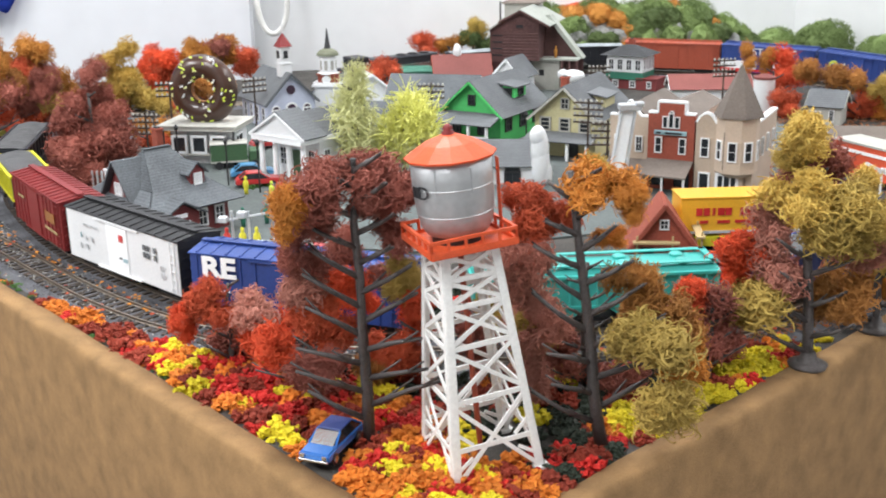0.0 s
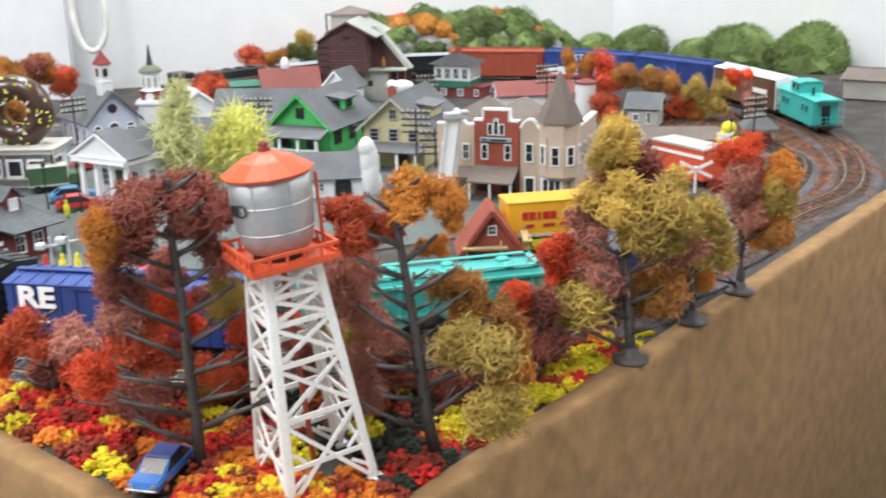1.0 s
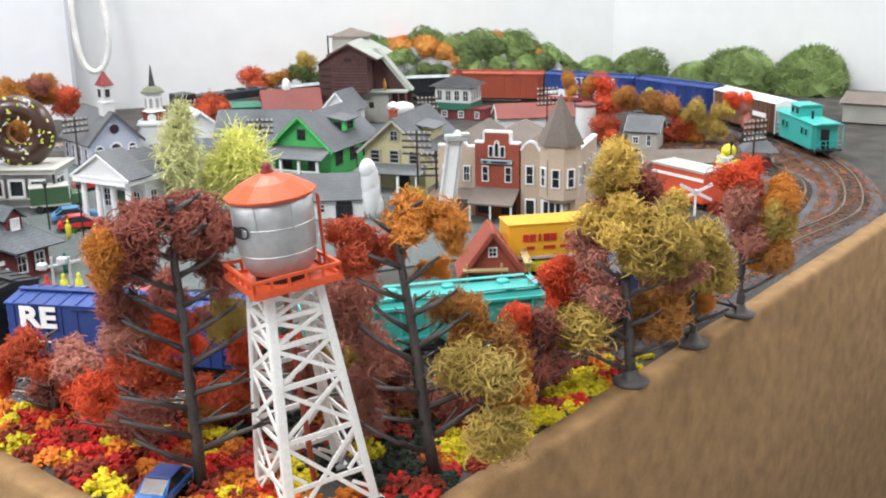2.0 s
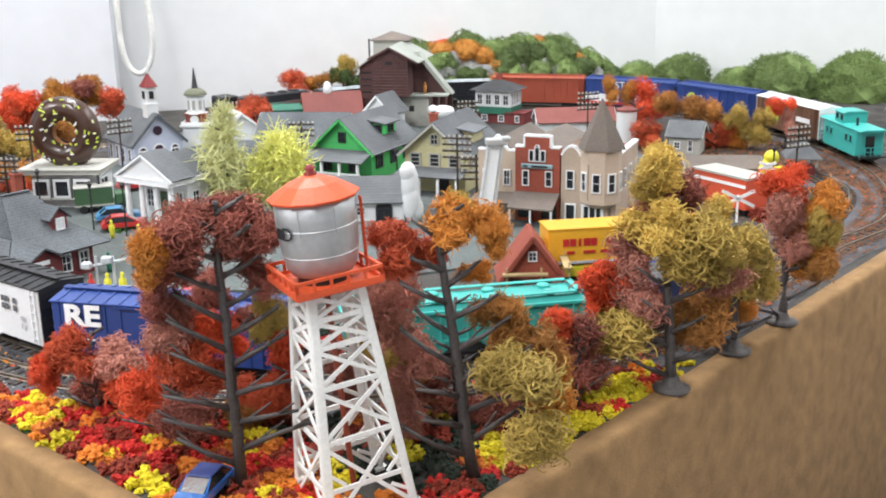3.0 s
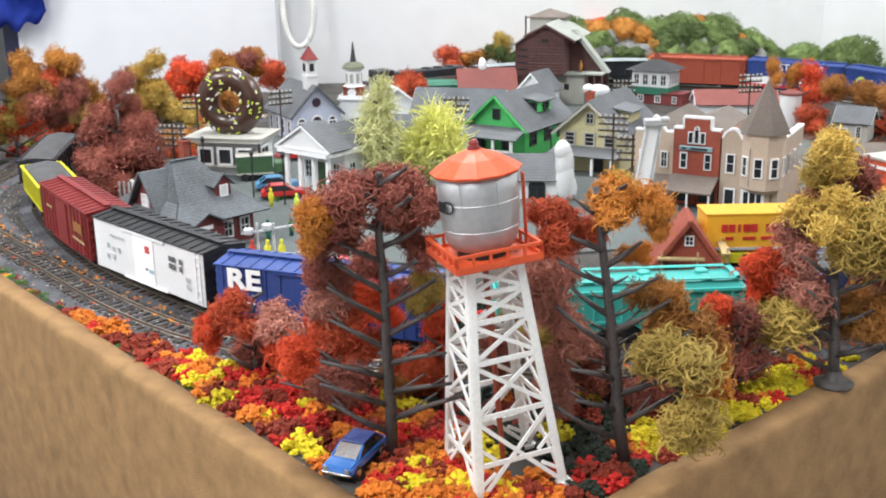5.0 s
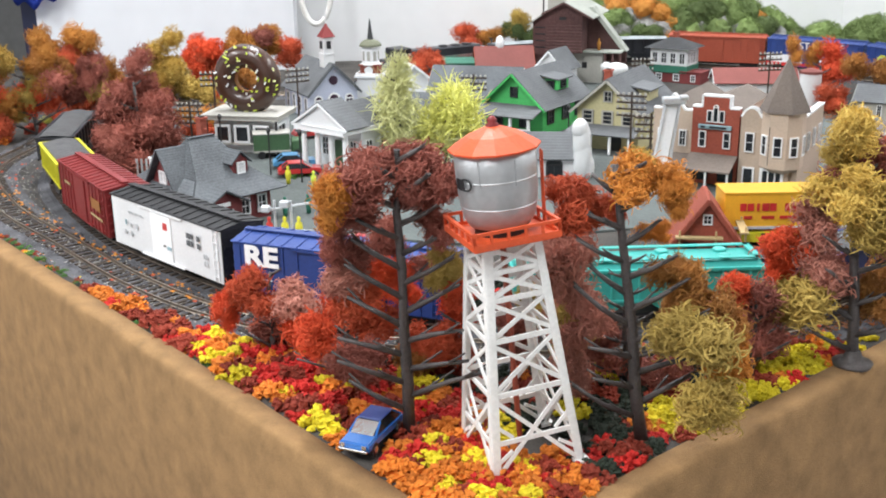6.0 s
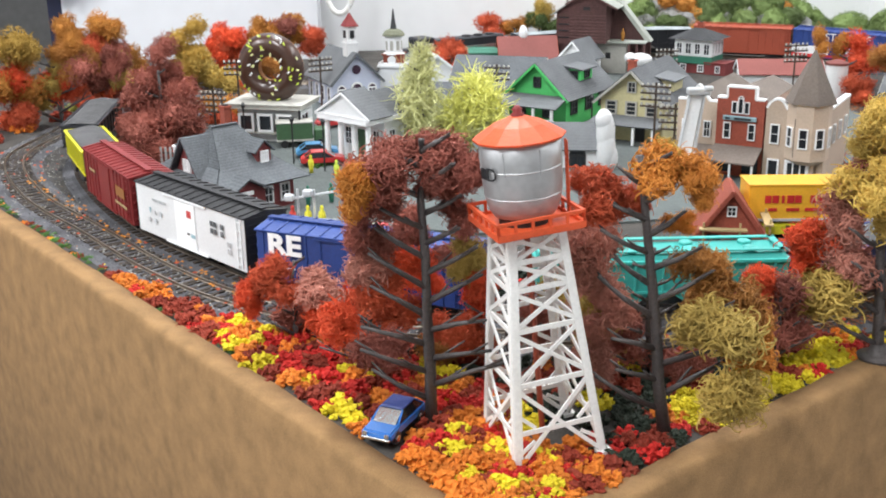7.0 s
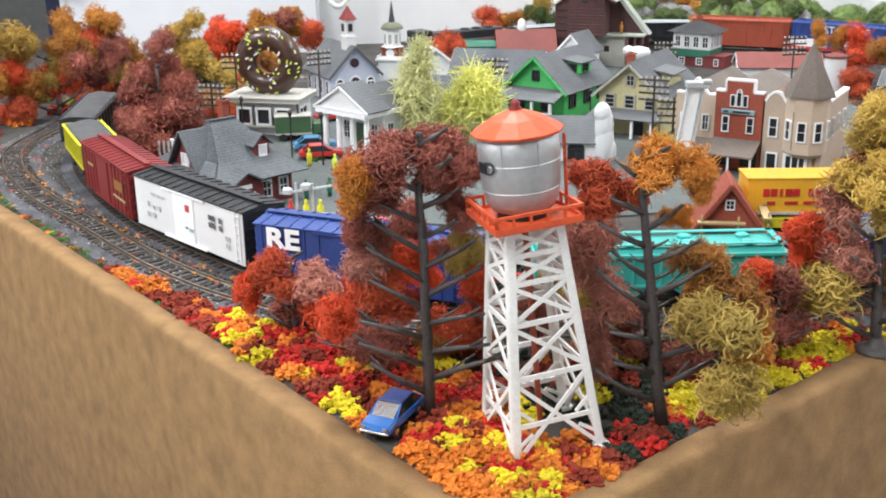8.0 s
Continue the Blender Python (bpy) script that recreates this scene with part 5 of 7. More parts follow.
# brick shed in scaffold, trailer on its flat car
b = plain_house("brick_shed", 0.166, 0.792, -6, 0.044, 0.034, 0.010, 0.040, "brick_wall", "brick_wall", "red brick gabled shed under construction with lumber scaffold", ridge="y", windows=[("S", 0.0, 0.025, 0.006, 0.007)])
for px in (-0.012, 0.010):
    part("opening", boxes((px, -0.0185, 0.004, 0.010, 0.001, 0.007)), "black", b)
part("scaffold_plank", boxes((-0.006, -0.024, 0.013, 0.034, 0.006, 0.0014)), "lumber", b)
part("scaffold_plank", boxes((0.026, -0.010, 0.018, 0.006, 0.034, 0.0014)), "lumber", b)
for px in (-0.020, 0.006):
    part("scaffold_post", boxes((px, -0.024, 0.009, 0.0014, 0.0014, 0.018)), "lumber", b)
for px, py in ((0.027, -0.024), (0.027, 0.004)):
    part("scaffold_post", boxes((px, py, 0.011, 0.0014, 0.0014, 0.022)), "lumber", b)

t = thing("flat_car", 0.250, 0.812, 0.0, 2, "lime-yellow flat car on the far siding", "railway car")
part("deck", boxes((0, 0, 0.009, 0.15, 0.030, 0.004)), "lime_car", t)
part("side_sill", boxes((0, -0.0155, 0.007, 0.145, 0.001, 0.007)), "lime_car", t)
for k in range(7):
    part("stake_pocket", boxes((-0.06 + 0.02 * k, -0.0165, 0.008, 0.003, 0.001, 0.005)), "black", t)
for s in (-1, 1):
    for dx in (-0.008, 0.008):
        part("wheel", rod(B(), (s * 0.05 + dx, -0.011, 0.0045), (s * 0.05 + dx, 0.011, 0.0045), 0.0045, n=14), "black", t)
t = thing("trailer", 0.250, 0.812, 0.011, 2, "orange-yellow highway trailer with rows of red lettering bars", "trailer")
part("box", box(B(), 0, 0, 0.0165, 0.140, 0.029, 0.027, bev=0.0008), "yellow_car", t)
part("roof_rim", boxes((0, 0, 0.0302, 0.141, 0.030, 0.0012)), "yellow_car", t)
part("floor_band", boxes((0, -0.0148, 0.0035, 0.139, 0.0008, 0.002)), "steel_light", t)
for k, ww in enumerate((0.0046, 0.0048, 0.0020, 0.0052, 0.0048, 0.0, 0.0046, 0.0050, 0.0046, 0.0020, 0.0042, 0.0020, 0.0046)):
    if ww:
        part("lettering_bar", boxes((-0.0560 + 0.0056 * k, -0.0149, 0.0195, ww, 0.0006, 0.0058)), "auto_red", t)
for k, ww in enumerate((0.0062, 0.0096, 0.0122, 0.0105)):
    part("lettering_bar", boxes((-0.0520 + 0.0150 * k, -0.0149, 0.0115, ww, 0.0006, 0.0024)), "auto_red", t)
for px in (-0.05, 0.04, 0.055):
    part("wheel", rod(B(), (px, -0.012, 0.0042), (px, 0.012, 0.0042), 0.0042, n=14), "black", t)

# orange trailer and crossing signs by the far road
t = thing("trailer", 0.405, 0.998, 0.002, -66, "orange-red trailer with a pale grey roof", "trailer")
part("box", box(B(), 0, 0, 0.019, 0.070, 0.030, 0.030, bev=0.0008), "orange_car", t)
part("roof", boxes((0, 0, 0.0348, 0.072, 0.032, 0.002)), "concrete", t)
part("band", boxes((0, -0.0152, 0.027, 0.069, 0.0008, 0.003)), "white", t)
for px in (-0.028, 0.018, 0.030):
    part("wheel", rod(B(), (px, -0.012, 0.004), (px, 0.012, 0.004), 0.004, n=14), "black", t)


def crossing_sign(x, y, rz, h, s):
    c = thing("crossing_sign", x, y, 0.0, rz, "white crossbuck railway crossing sign on a post", "sign", "railway crossing signs")
    part("post", rod(B(), (0, 0, 0), (0, 0, h), 0.0011), "white", c)
    for a in (-1, 1):
        part("crossbuck", strip(B(), (-s, -0.0014, h - 0.003 - a * s * 0.5), (s, -0.0014, h - 0.003 + a * s * 0.5), 0.0030, 0.0008, (0, 1, 0)), "white", c)


crossing_sign(0.392, 0.945, -10, 0.026, 0.015)
crossing_sign(0.458, 1.035, -20, 0.036, 0.008)

# gazebo shelter
g = thing("gazebo", 0.540, 1.135, 0.0, -15, "small pavilion with a grey pyramid roof and dark red base", "pavilion")
part("roof", lathe(B(), [(0.028, 0.020), (0.0275, 0.0215), (0.001, 0.040)], 4, Matrix.Rotation(radians(45), 4, "Z")), "roof_grey", g)
part("base", boxes((0, 0, 0.005, 0.030, 0.030, 0.010)), "red_wall", g)
for sx in (-1, 1):
    for sy in (-1, 1):
        part("post", boxes((sx * 0.014, sy * 0.014, 0.013, 0.002, 0.002, 0.022)), "concrete", g)


# inclined truss conveyor
def conveyor():
    c = thing("conveyor", 0.154, 0.945, 0.002, 0, "white and silver inclined truss conveyor", "conveyor")
    p, q = Vector((0.0, 0.0, 0.0)), Vector((0.013, 0.010, 0.081))
    for s in (-1, 1):
        part("rail", strip(B(), p + Vector((s * 0.0075, 0, 0)), q + Vector((s * 0.0060, 0, 0)), 0.0012, 0.0026, (0, 1, 0)), "steel_light", c)
        part("lower_rail", strip(B(), p + Vector((s * 0.0075, 0.007, 0)), q + Vector((s * 0.0060, 0.007, 0)), 0.0012, 0.0014, (0, 1, 0)), "steel_light", c)
        for k in range(9):
            a, b = p.lerp(q, k / 9) + Vector((s * 0.007, 0, 0)), p.lerp(q, (k + 1) / 9) + Vector((s * 0.007, 0.007, 0))
            part("lattice_bar", strip(B(), a, b, 0.0008, 0.0008, (1, 0, 0)), "steel_light", c)
    part("belt", strip(B(), p + Vector((-0.001, 0.001, 0)), q + Vector((-0.001, 0.001, 0)), 0.0105, 0.0008, (0, 1, 0.2)), "white", c)
    part("head_pulley", boxes((q.x, q.y, q.z, 0.020, 0.010, 0.006), (q.x + 0.008, q.y - 0.003, q.z + 0.003, 0.008, 0.006, 0.004), bev=0.001), "steel_light", c)
    part("foot_frame", boxes((p.x, p.y + 0.003, 0.002, 0.018, 0.012, 0.004)), "steel_light", c)


conveyor()


# plain white statues: rounded shapes only
def statue(x, y, rz, lumps, label, material="white"):
    bm = B()
    for px, py, pz, rx, ry, rzz in lumps:
        bmesh.ops.create_icosphere(bm, subdivisions=3, radius=1, matrix=Matrix.Translation((px, py, pz)) @ Matrix.Diagonal((rx, ry, rzz, 1)))
    for v in bm.verts:
        v.co += v.normal * 0.0006 * noise.noise(v.co * 300)
    ob = part("statue", bm, material, None, smooth=True)
    ob.matrix_basis = pose(x, y, 0.001, 0, 0, rz)
    return tagged(ob, label, "statue")


statue(0.092, 1.000, 0, [(0.001, 0, 0.020, 0.0088, 0.008, 0.022), (0, 0, 0.036, 0.0086, 0.0075, 0.020), (-0.002, -0.001, 0.048, 0.0078, 0.0068, 0.010), (0.005, 0, 0.012, 0.0075, 0.006, 0.013)], "tall rounded white plaster shape standing by the workshop")
statue(0.064, 1.472, 0, [(0, 0, 0.020, 0.022, 0.012, 0.012), (-0.018, 0, 0.022, 0.009, 0.008, 0.008), (0.012, 0, 0.008, 0.006, 0.008, 0.010), (-0.012, 0, 0.008, 0.006, 0.008, 0.010)], "white rounded plaster shape behind the houses")
statue(0.186, 1.530, 10, [(0, 0, 0.022, 0.018, 0.010, 0.010), (-0.014, 0, 0.026, 0.008, 0.007, 0.007), (0.010, 0, 0.009, 0.005, 0.006, 0.010), (-0.010, 0, 0.009, 0.005, 0.006, 0.010)], "white rounded plaster shape beside the signal tower")
statue(0.475, 1.075, 0, [(0, 0, 0.016, 0.009, 0.008, 0.016), (0.004, 0, 0.032, 0.008, 0.008, 0.008), (0.014, 0, 0.018, 0.008, 0.005, 0.005)], "bright yellow rounded toy shape beside the road", "figure_yellow")
statue(0.022, 1.545, 0, [(0, 0, 0.030, 0.006, 0.005, 0.030), (0.003, 0, 0.058, 0.006, 0.005, 0.011)], "slim white plaster shape by the red-roofed barn")


# small plain figures on the loading stage
def figurine(x, y, z, material, label):
    ob = part("figurine", lathe(B(), [(0.0022, 0), (0.0026, 0.006), (0.0034, 0.011), (0.0030, 0.015), (0.0012, 0.017), (0.0017, 0.0185), (0.0017, 0.020), (0.0006, 0.0215)], 12), material, None, smooth=True)
    ob.matrix_basis = pose(x, y, z) @ Matrix.Scale(0.8, 4)
    return tagged(ob, label, "figurine", "figures on the layout")


st = thing("loading_stage", -0.128, 0.735, 0.0, -8, "grey metal loading stage with rails and masts", "platform")
part("deck", boxes((0, 0, 0.024, 0.070, 0.020, 0.0016)), "steel_light", st)
for px in (-0.032, 0.0, 0.032):
    for py in (-0.008, 0.008):
        part("leg", boxes((px, py, 0.012, 0.0018, 0.0018, 0.024)), "steel_light", st)
for z in (0.030, 0.035):
    part("rail", strip(B(), (-0.034, -0.009, z), (0.034, -0.009, z), 0.0009, 0.0009), "steel_light", st)
for px in (-0.034, -0.012, 0.012, 0.034):
    part("rail_post", boxes((px, -0.009, 0.030, 0.0012, 0.0012, 0.013)), "steel_light", st)
for px, py in ((-0.022, 0.006), (-0.010, 0.006)):
    part("mast", rod(B(), (px, py, 0.024), (px, py, 0.052), 0.0010), "steel_light", st)
part("boom", rod(B(), (-0.030, 0.006, 0.044), (0.030, 0.006, 0.056), 0.0010), "steel_light", st)
part("floodlight", boxes((-0.028, 0.004, 0.046, 0.007, 0.005, 0.005), (-0.014, 0.004, 0.050, 0.007, 0.005, 0.005), bev=0.001), "steel_light", st)
for px, mm, lab in ((-0.152, "figure_red", "tiny plain red toy figure"), (-0.141, "figure_yellow", "tiny plain yellow toy figure"), (-0.131, "figure_yellow", "tiny plain yellow toy figure")):
    figurine(px, 0.737, 0.0248, mm, lab)
for px, py, mm, lab in ((-0.182, 0.985, "figure_yellow", "tiny plain yellow toy figure"), (-0.155, 0.965, "lime", "tiny plain lime toy figure"), (-0.166, 0.875, "dark_green", "tiny plain green toy figure"), (-0.148, 0.885, "dark_green", "tiny plain green toy figure"), (0.205, 0.83, "dark_green", "tiny plain green toy figure")):
    figurine(px, py, 0.002, mm, lab)


figurine(0.164, 1.552, 0.0465, "leaf_amber", "tiny plain orange toy figure on the mill deck")


# ---- road vehicles ----
def auto(x, y, rz, paint, roof, label, s=1.0, group=""):
    a = thing("car", x, y, 0.002, rz, label, "car", group)
    L, W = 0.050, 0.020
    bm = B()
    prof = [(-L / 2, 0.004), (L / 2 - 0.001, 0.004), (L / 2, 0.0075), (L / 2 - 0.001, 0.0095), (0.012, 0.0105), (-0.022, 0.0105), (-L / 2 + 0.001, 0.0095)]
    prism(bm, prof, -W / 2, W / 2, "y")
    bmesh.ops.bevel(bm, geom=bm.edges[:], offset=0.0011, segments=2, affect="EDGES")
    part("body", bm, paint, a, smooth=False)
    bm = B()
    v = []
    for z, x0, x1, hw in ((0.0100, -0.021, 0.013, 0.0092), (0.0158, -0.013, 0.004, 0.0074)):
        v.append([bm.verts.new(p) for p in ((x0, -hw, z), (x1, -hw, z), (x1, hw, z), (x0, hw, z))])
    for i in range(4):
        bm.faces.new((v[0][i], v[0][(i + 1) % 4], v[1][(i + 1) % 4], v[1][i]))
    bm.faces.new(v[1])
    part("cabin_glass", bm, "glass_dark", a)
    part("roof", box(B(), -0.0045, 0, 0.0162, 0.0175, 0.0154, 0.0012, bev=0.0004), roof, a)
    # chrome strip laid over the dark glass stands in for its bright reflection
    part("windshield", strip(B(), (0.0138, 0, 0.0104), (0.0050, 0, 0.0157), 0.0150, 0.0005, (1, 0, 1)), "chrome", a, "chrome strip over the windshield glass, standing in for its bright reflection")
    for px, z0, z1, q in ((0.013, 0.0102, 0.0158, 0.004), (-0.021, 0.0102, 0.0158, -0.013)):
        for sy in (-1, 1):
            part("pillar", rod(B(), (px, sy * 0.0090, z0), (q, sy * 0.0074, z1), 0.0007, n=6), paint, a)
    for px in (-0.015, 0.016):
        for sy in (-1, 1):
            w = part("wheel", lathe(B(), [(0.0040, -0.0016), (0.0040, 0.0016)], 16, Matrix.Translation((px, sy * (W / 2 - 0.0012), 0.0036)) @ Matrix.Rotation(radians(90), 4, "X")), "black", a)
            part("hubcap", lathe(B(), [(0.0022, -0.0003), (0.0022, 0.0003)], 12, Matrix.Translation((px, sy * (W / 2 + 0.0006), 0.0036)) @ Matrix.Rotation(radians(90), 4, "X")), "chrome", w)
    part("front_bumper", box(B(), L / 2 + 0.0004, 0, 0.0055, 0.0016, W * 0.96, 0.0016, bev=0.0003), "chrome", a)
    part("rear_bumper", box(B(), -L / 2 - 0.0004, 0, 0.0055, 0.0016, W * 0.96, 0.0016, bev=0.0003), "chrome", a)
    for sy in (-1, 1):
        part("headlight", boxes((L / 2 - 0.0002, sy * 0.0072, 0.0078, 0.0012, 0.0028, 0.0022)), "chrome", a)
    grown(a, s)
    return a


auto(-0.0555, 0.480, 248, "auto_blue", "navy_car", "toy blue sedan parked among the bushes at the table corner", 0.80)
auto(-0.176, 1.016, 12, "auto_red", "auto_red", "small red toy car on the town street", 0.85)
auto(-0.187, 1.050, 12, "auto_light", "auto_light", "small light blue toy car on the town street", 0.85)
auto(-0.192, 1.19, 30, "auto_red", "auto_red", "small red toy car near the donut stand", 0.8)
auto(-0.150, 0.790, 10, "auto_light", "auto_light", "small light blue toy car behind the freight cars", 0.8)
auto(-0.110, 0.795, 0, "auto_red", "auto_red", "small red toy car behind the freight cars", 0.8)

t = thing("box_truck", -0.211, 1.100, 0.002, 12, "olive green toy box truck with pale band", "truck")
part("cargo_box", box(B(), -0.008, 0, 0.0175, 0.042, 0.024, 0.022, bev=0.001), "green_truck", t)
part("cargo_roof", box(B(), -0.008, 0, 0.0290, 0.043, 0.025, 0.0016, bev=0.0005), "concrete", t)
part("band", boxes((-0.008, 0, 0.0085, 0.0425, 0.0245, 0.0022)), "concrete", t)
part("cab", box(B(), 0.022, 0, 0.0125, 0.015, 0.021, 0.016, bev=0.0015), "green_truck", t)
part("windshield", boxes((0.0296, 0, 0.0160, 0.0008, 0.017, 0.006)), "glass_dark", t)
part("bumper", boxes((0.030, 0, 0.0055, 0.0016, 0.021, 0.002)), "black", t)
for px in (-0.020, 0.021):
    for sy in (-1, 1):
        part("wheel", lathe(B(), [(0.0046, -0.002), (0.0046, 0.002)], 16, Matrix.Translation((px, sy * 0.0105, 0.0045)) @ Matrix.Rotation(radians(90), 4, "X")), "black", t)
grown(t, 0.88)


# ---- telegraph poles and fences ----
def telegraph_pole(x, y, h, rz, arms=3, w=0.015, material="pole"):
    p = thing("telegraph_pole", x, y, 0.0, rz, "dark model telegraph pole with crossarms and pale insulators", "telegraph pole", "telegraph poles")
    part("pole", rod(B(), (0, 0, 0), (0, 0, h), 0.0013, 0.0009), material, p)
    for k in range(arms):
        z = h - 0.004 - 0.0065 * k
        arm = part("crossarm", boxes((0, -0.001, z, 2 * w, 0.0016, 0.0018)), material, p)
        for j in range(6):
            part("insulator", lathe(B(), [(0.0010, z + 0.0007), (0.0013, z + 0.0022), (0.0007, z + 0.0034)], 8, Matrix.Translation((-w + 0.0015 + (2 * w - 0.003) * j / 5, -0.001, 0))), "concrete", arm)


for px, py, hh, rr, aa in ((-0.222, 1.30, 0.064, 30, 3), (-0.010, 1.235, 0.064, -10, 3), (0.147, 1.075, 0.070, -20, 4), (0.156, 1.005, 0.062, -10, 4), (0.360, 1.385, 0.066, 10, 4),
                         (-0.112, 1.50, 0.052, 20, 3), (0.495, 1.37, 0.058, 20, 4), (0.523, 1.11, 0.060, 15, 4), (-0.318, 1.165, 0.048, -10, 4), (-0.302, 1.215, 0.074, 10, 3), (0.217, 1.49, 0.045, 0, 3)):
    telegraph_pole(px, py, hh, rr, aa)

f = thing("fence", -0.318, 1.02, 0.0, -10, "short fence of white and grey pickets", "fence")
for k in range(8):
    part("picket", boxes((-0.018 + 0.005 * k, 0, 0.009, 0.0018, 0.0012, 0.018)), "steel_light", f)
part("rail", boxes((0, 0.001, 0.012, 0.038, 0.0008, 0.0014)), "pole", f)


def street_lamp(x, y, h):
    p = thing("street_lamp", x, y, 0.002, 0, "thin black street lamp post", "street lamp", "street lamps")
    part("post", rod(B(), (0, 0, 0), (0, 0, h), 0.0008), "black", p)
    part("lantern", lathe(B(), [(0.0012, h), (0.0024, h + 0.004), (0.0008, h + 0.0065)], 10), "black", p)


for px, py, hh in ((-0.205, 1.02, 0.040), (-0.17, 0.99, 0.044), (0.092, 1.16, 0.034), (0.475, 1.06, 0.040), (-0.268, 1.09, 0.040)):
    street_lamp(px, py, hh)

# white cable looped at the edge of the partition, and the blue sheet folded over its far corner
cu = bpy.data.curves.new("cable", "CURVE")
cu.dimensions, cu.bevel_depth, cu.bevel_resolution = "3D", 0.0042, 3
sp = cu.splines.new("NURBS")
cable_pts = [(-0.282, 1.699, 0.467), (-0.278, 1.699, 0.215), (-0.280, 1.699, 0.126), (-0.272, 1.699, 0.082), (-0.254, 1.695, 0.066), (-0.236, 1.699, 0.082), (-0.226, 1.703, 0.126), (-0.240, 1.705, 0.215), (-0.273, 1.707, 0.467)]
sp.points.add(len(cable_pts) - 1)
for p, q in zip(sp.points, cable_pts):
    p.co = (*q, 1)
sp.use_endpoint_u = True
cu.materials.append(M["cable_white"])
tagged(new("cable", cu), "loop of white cable hanging beside the partition", "cable")

bm = B()
nx, nz = 24, 16
gridv = []
for i in range(nx + 1):
    row = []
    for j in range(nz + 1):
        u, v = i / nx, j / nz
        sag = 0.020 * math.sin(u * math.pi) * (1 - v)
        row.append(bm.verts.new((-0.735 + 0.095 * u, 1.695 - 0.016 * abs(math.sin(9 * v + 3 * u)), 0.125 - sag + 0.20 * v + 0.006 * math.sin(20 * u))))
    gridv.append(row)
for i in range(nx):
    for j in range(nz):
        bm.faces.new((gridv[i][j], gridv[i + 1][j], gridv[i + 1][j + 1], gridv[i][j + 1]))
bmesh.ops.solidify(bm, geom=bm.faces[:], thickness=0.003)
tagged(part("folded_sheet", bm, "cloth_blue", None, smooth=True), "bright blue folded sheet hung over the partition corner", "cloth")


# ---- foliage ----
def fuzz(name, n, seed, length, radius, curl, core, inner=0.35, bits=4, outward=0.7, uneven=0.15):
    """A springy ball of fine curled fibres round an uneven core; its size is about one metre, to be scaled."""
    g = np.random.default_rng(seed)
    d = g.normal(size=(n, 3))
    d /= np.linalg.norm(d, axis=1, keepdims=True)
    lump = 1 + uneven * np.sin(3 * d[:, :1] + seed) + uneven * np.cos(4 * d[:, 1:2] + 2 * d[:, 2:3] + 2 * seed)
    p = d * lump * (inner + (0.98 - inner) * g.random((n, 1)) ** 0.5)
    way = outward * d + 1.0 * g.normal(size=(n, 3)) * 0.6
    way /= np.linalg.norm(way, axis=1, keepdims=True)
    turn = g.normal(size=(n, 3)) * curl
    step = (length * (0.6 + 0.8 * g.random((n, 1)))) / (bits - 1)
    side = np.cross(way, g.normal(size=(n, 3)))
    side /= np.linalg.norm(side, axis=1, keepdims=True)
    verts, w = [], way
    for k in range(bits):
        other = np.cross(w, side)
        r = radius * (1.0 - 0.55 * k / (bits - 1)) * (0.7 + 0.6 * g.random((n, 1)))
        for a in (0, 2.094, 4.189):
            verts.append(p + r * (math.cos(a) * side + math.sin(a) * other))
        p = p + w * step
        w = w + turn + g.normal(size=(n, 3)) * curl * 0.5
        w /= np.linalg.norm(w, axis=1, keepdims=True)
    v = np.stack(verts, 1).reshape(-1, 3)
    per = bits * 3
    pattern = [(3 * k + a, 3 * k + (a + 1) % 3, 3 * k + 3 + (a + 1) % 3, 3 * k + 3 + a) for k in range(bits - 1) for a in range(3)]
    f = (np.arange(n)[:, None, None] * per + np.array(pattern)[None]).reshape(-1, 4)
    faces = f.tolist()
    vl = v.tolist()
    if core:
        bm = B()
        bmesh.ops.create_icosphere(bm, subdivisions=3, radius=1)
        base = len(vl)
        for q in bm.verts:
            k = core * (1 + 0.25 * noise.noise(q.co * 2.2 + Vector((seed, 0, 0))) + 0.14 * noise.noise(q.co * 7))
            vl.append([q.co.x * k, q.co.y * k, q.co.z * k])
        faces += [[base + q.index for q in fc.verts] for fc in bm.faces]
        bm.free()
    me = bpy.data.meshes.new(name)
    me.from_pydata(vl, [], faces)
    me.materials.append(M["leaf_maroon"])
    return me


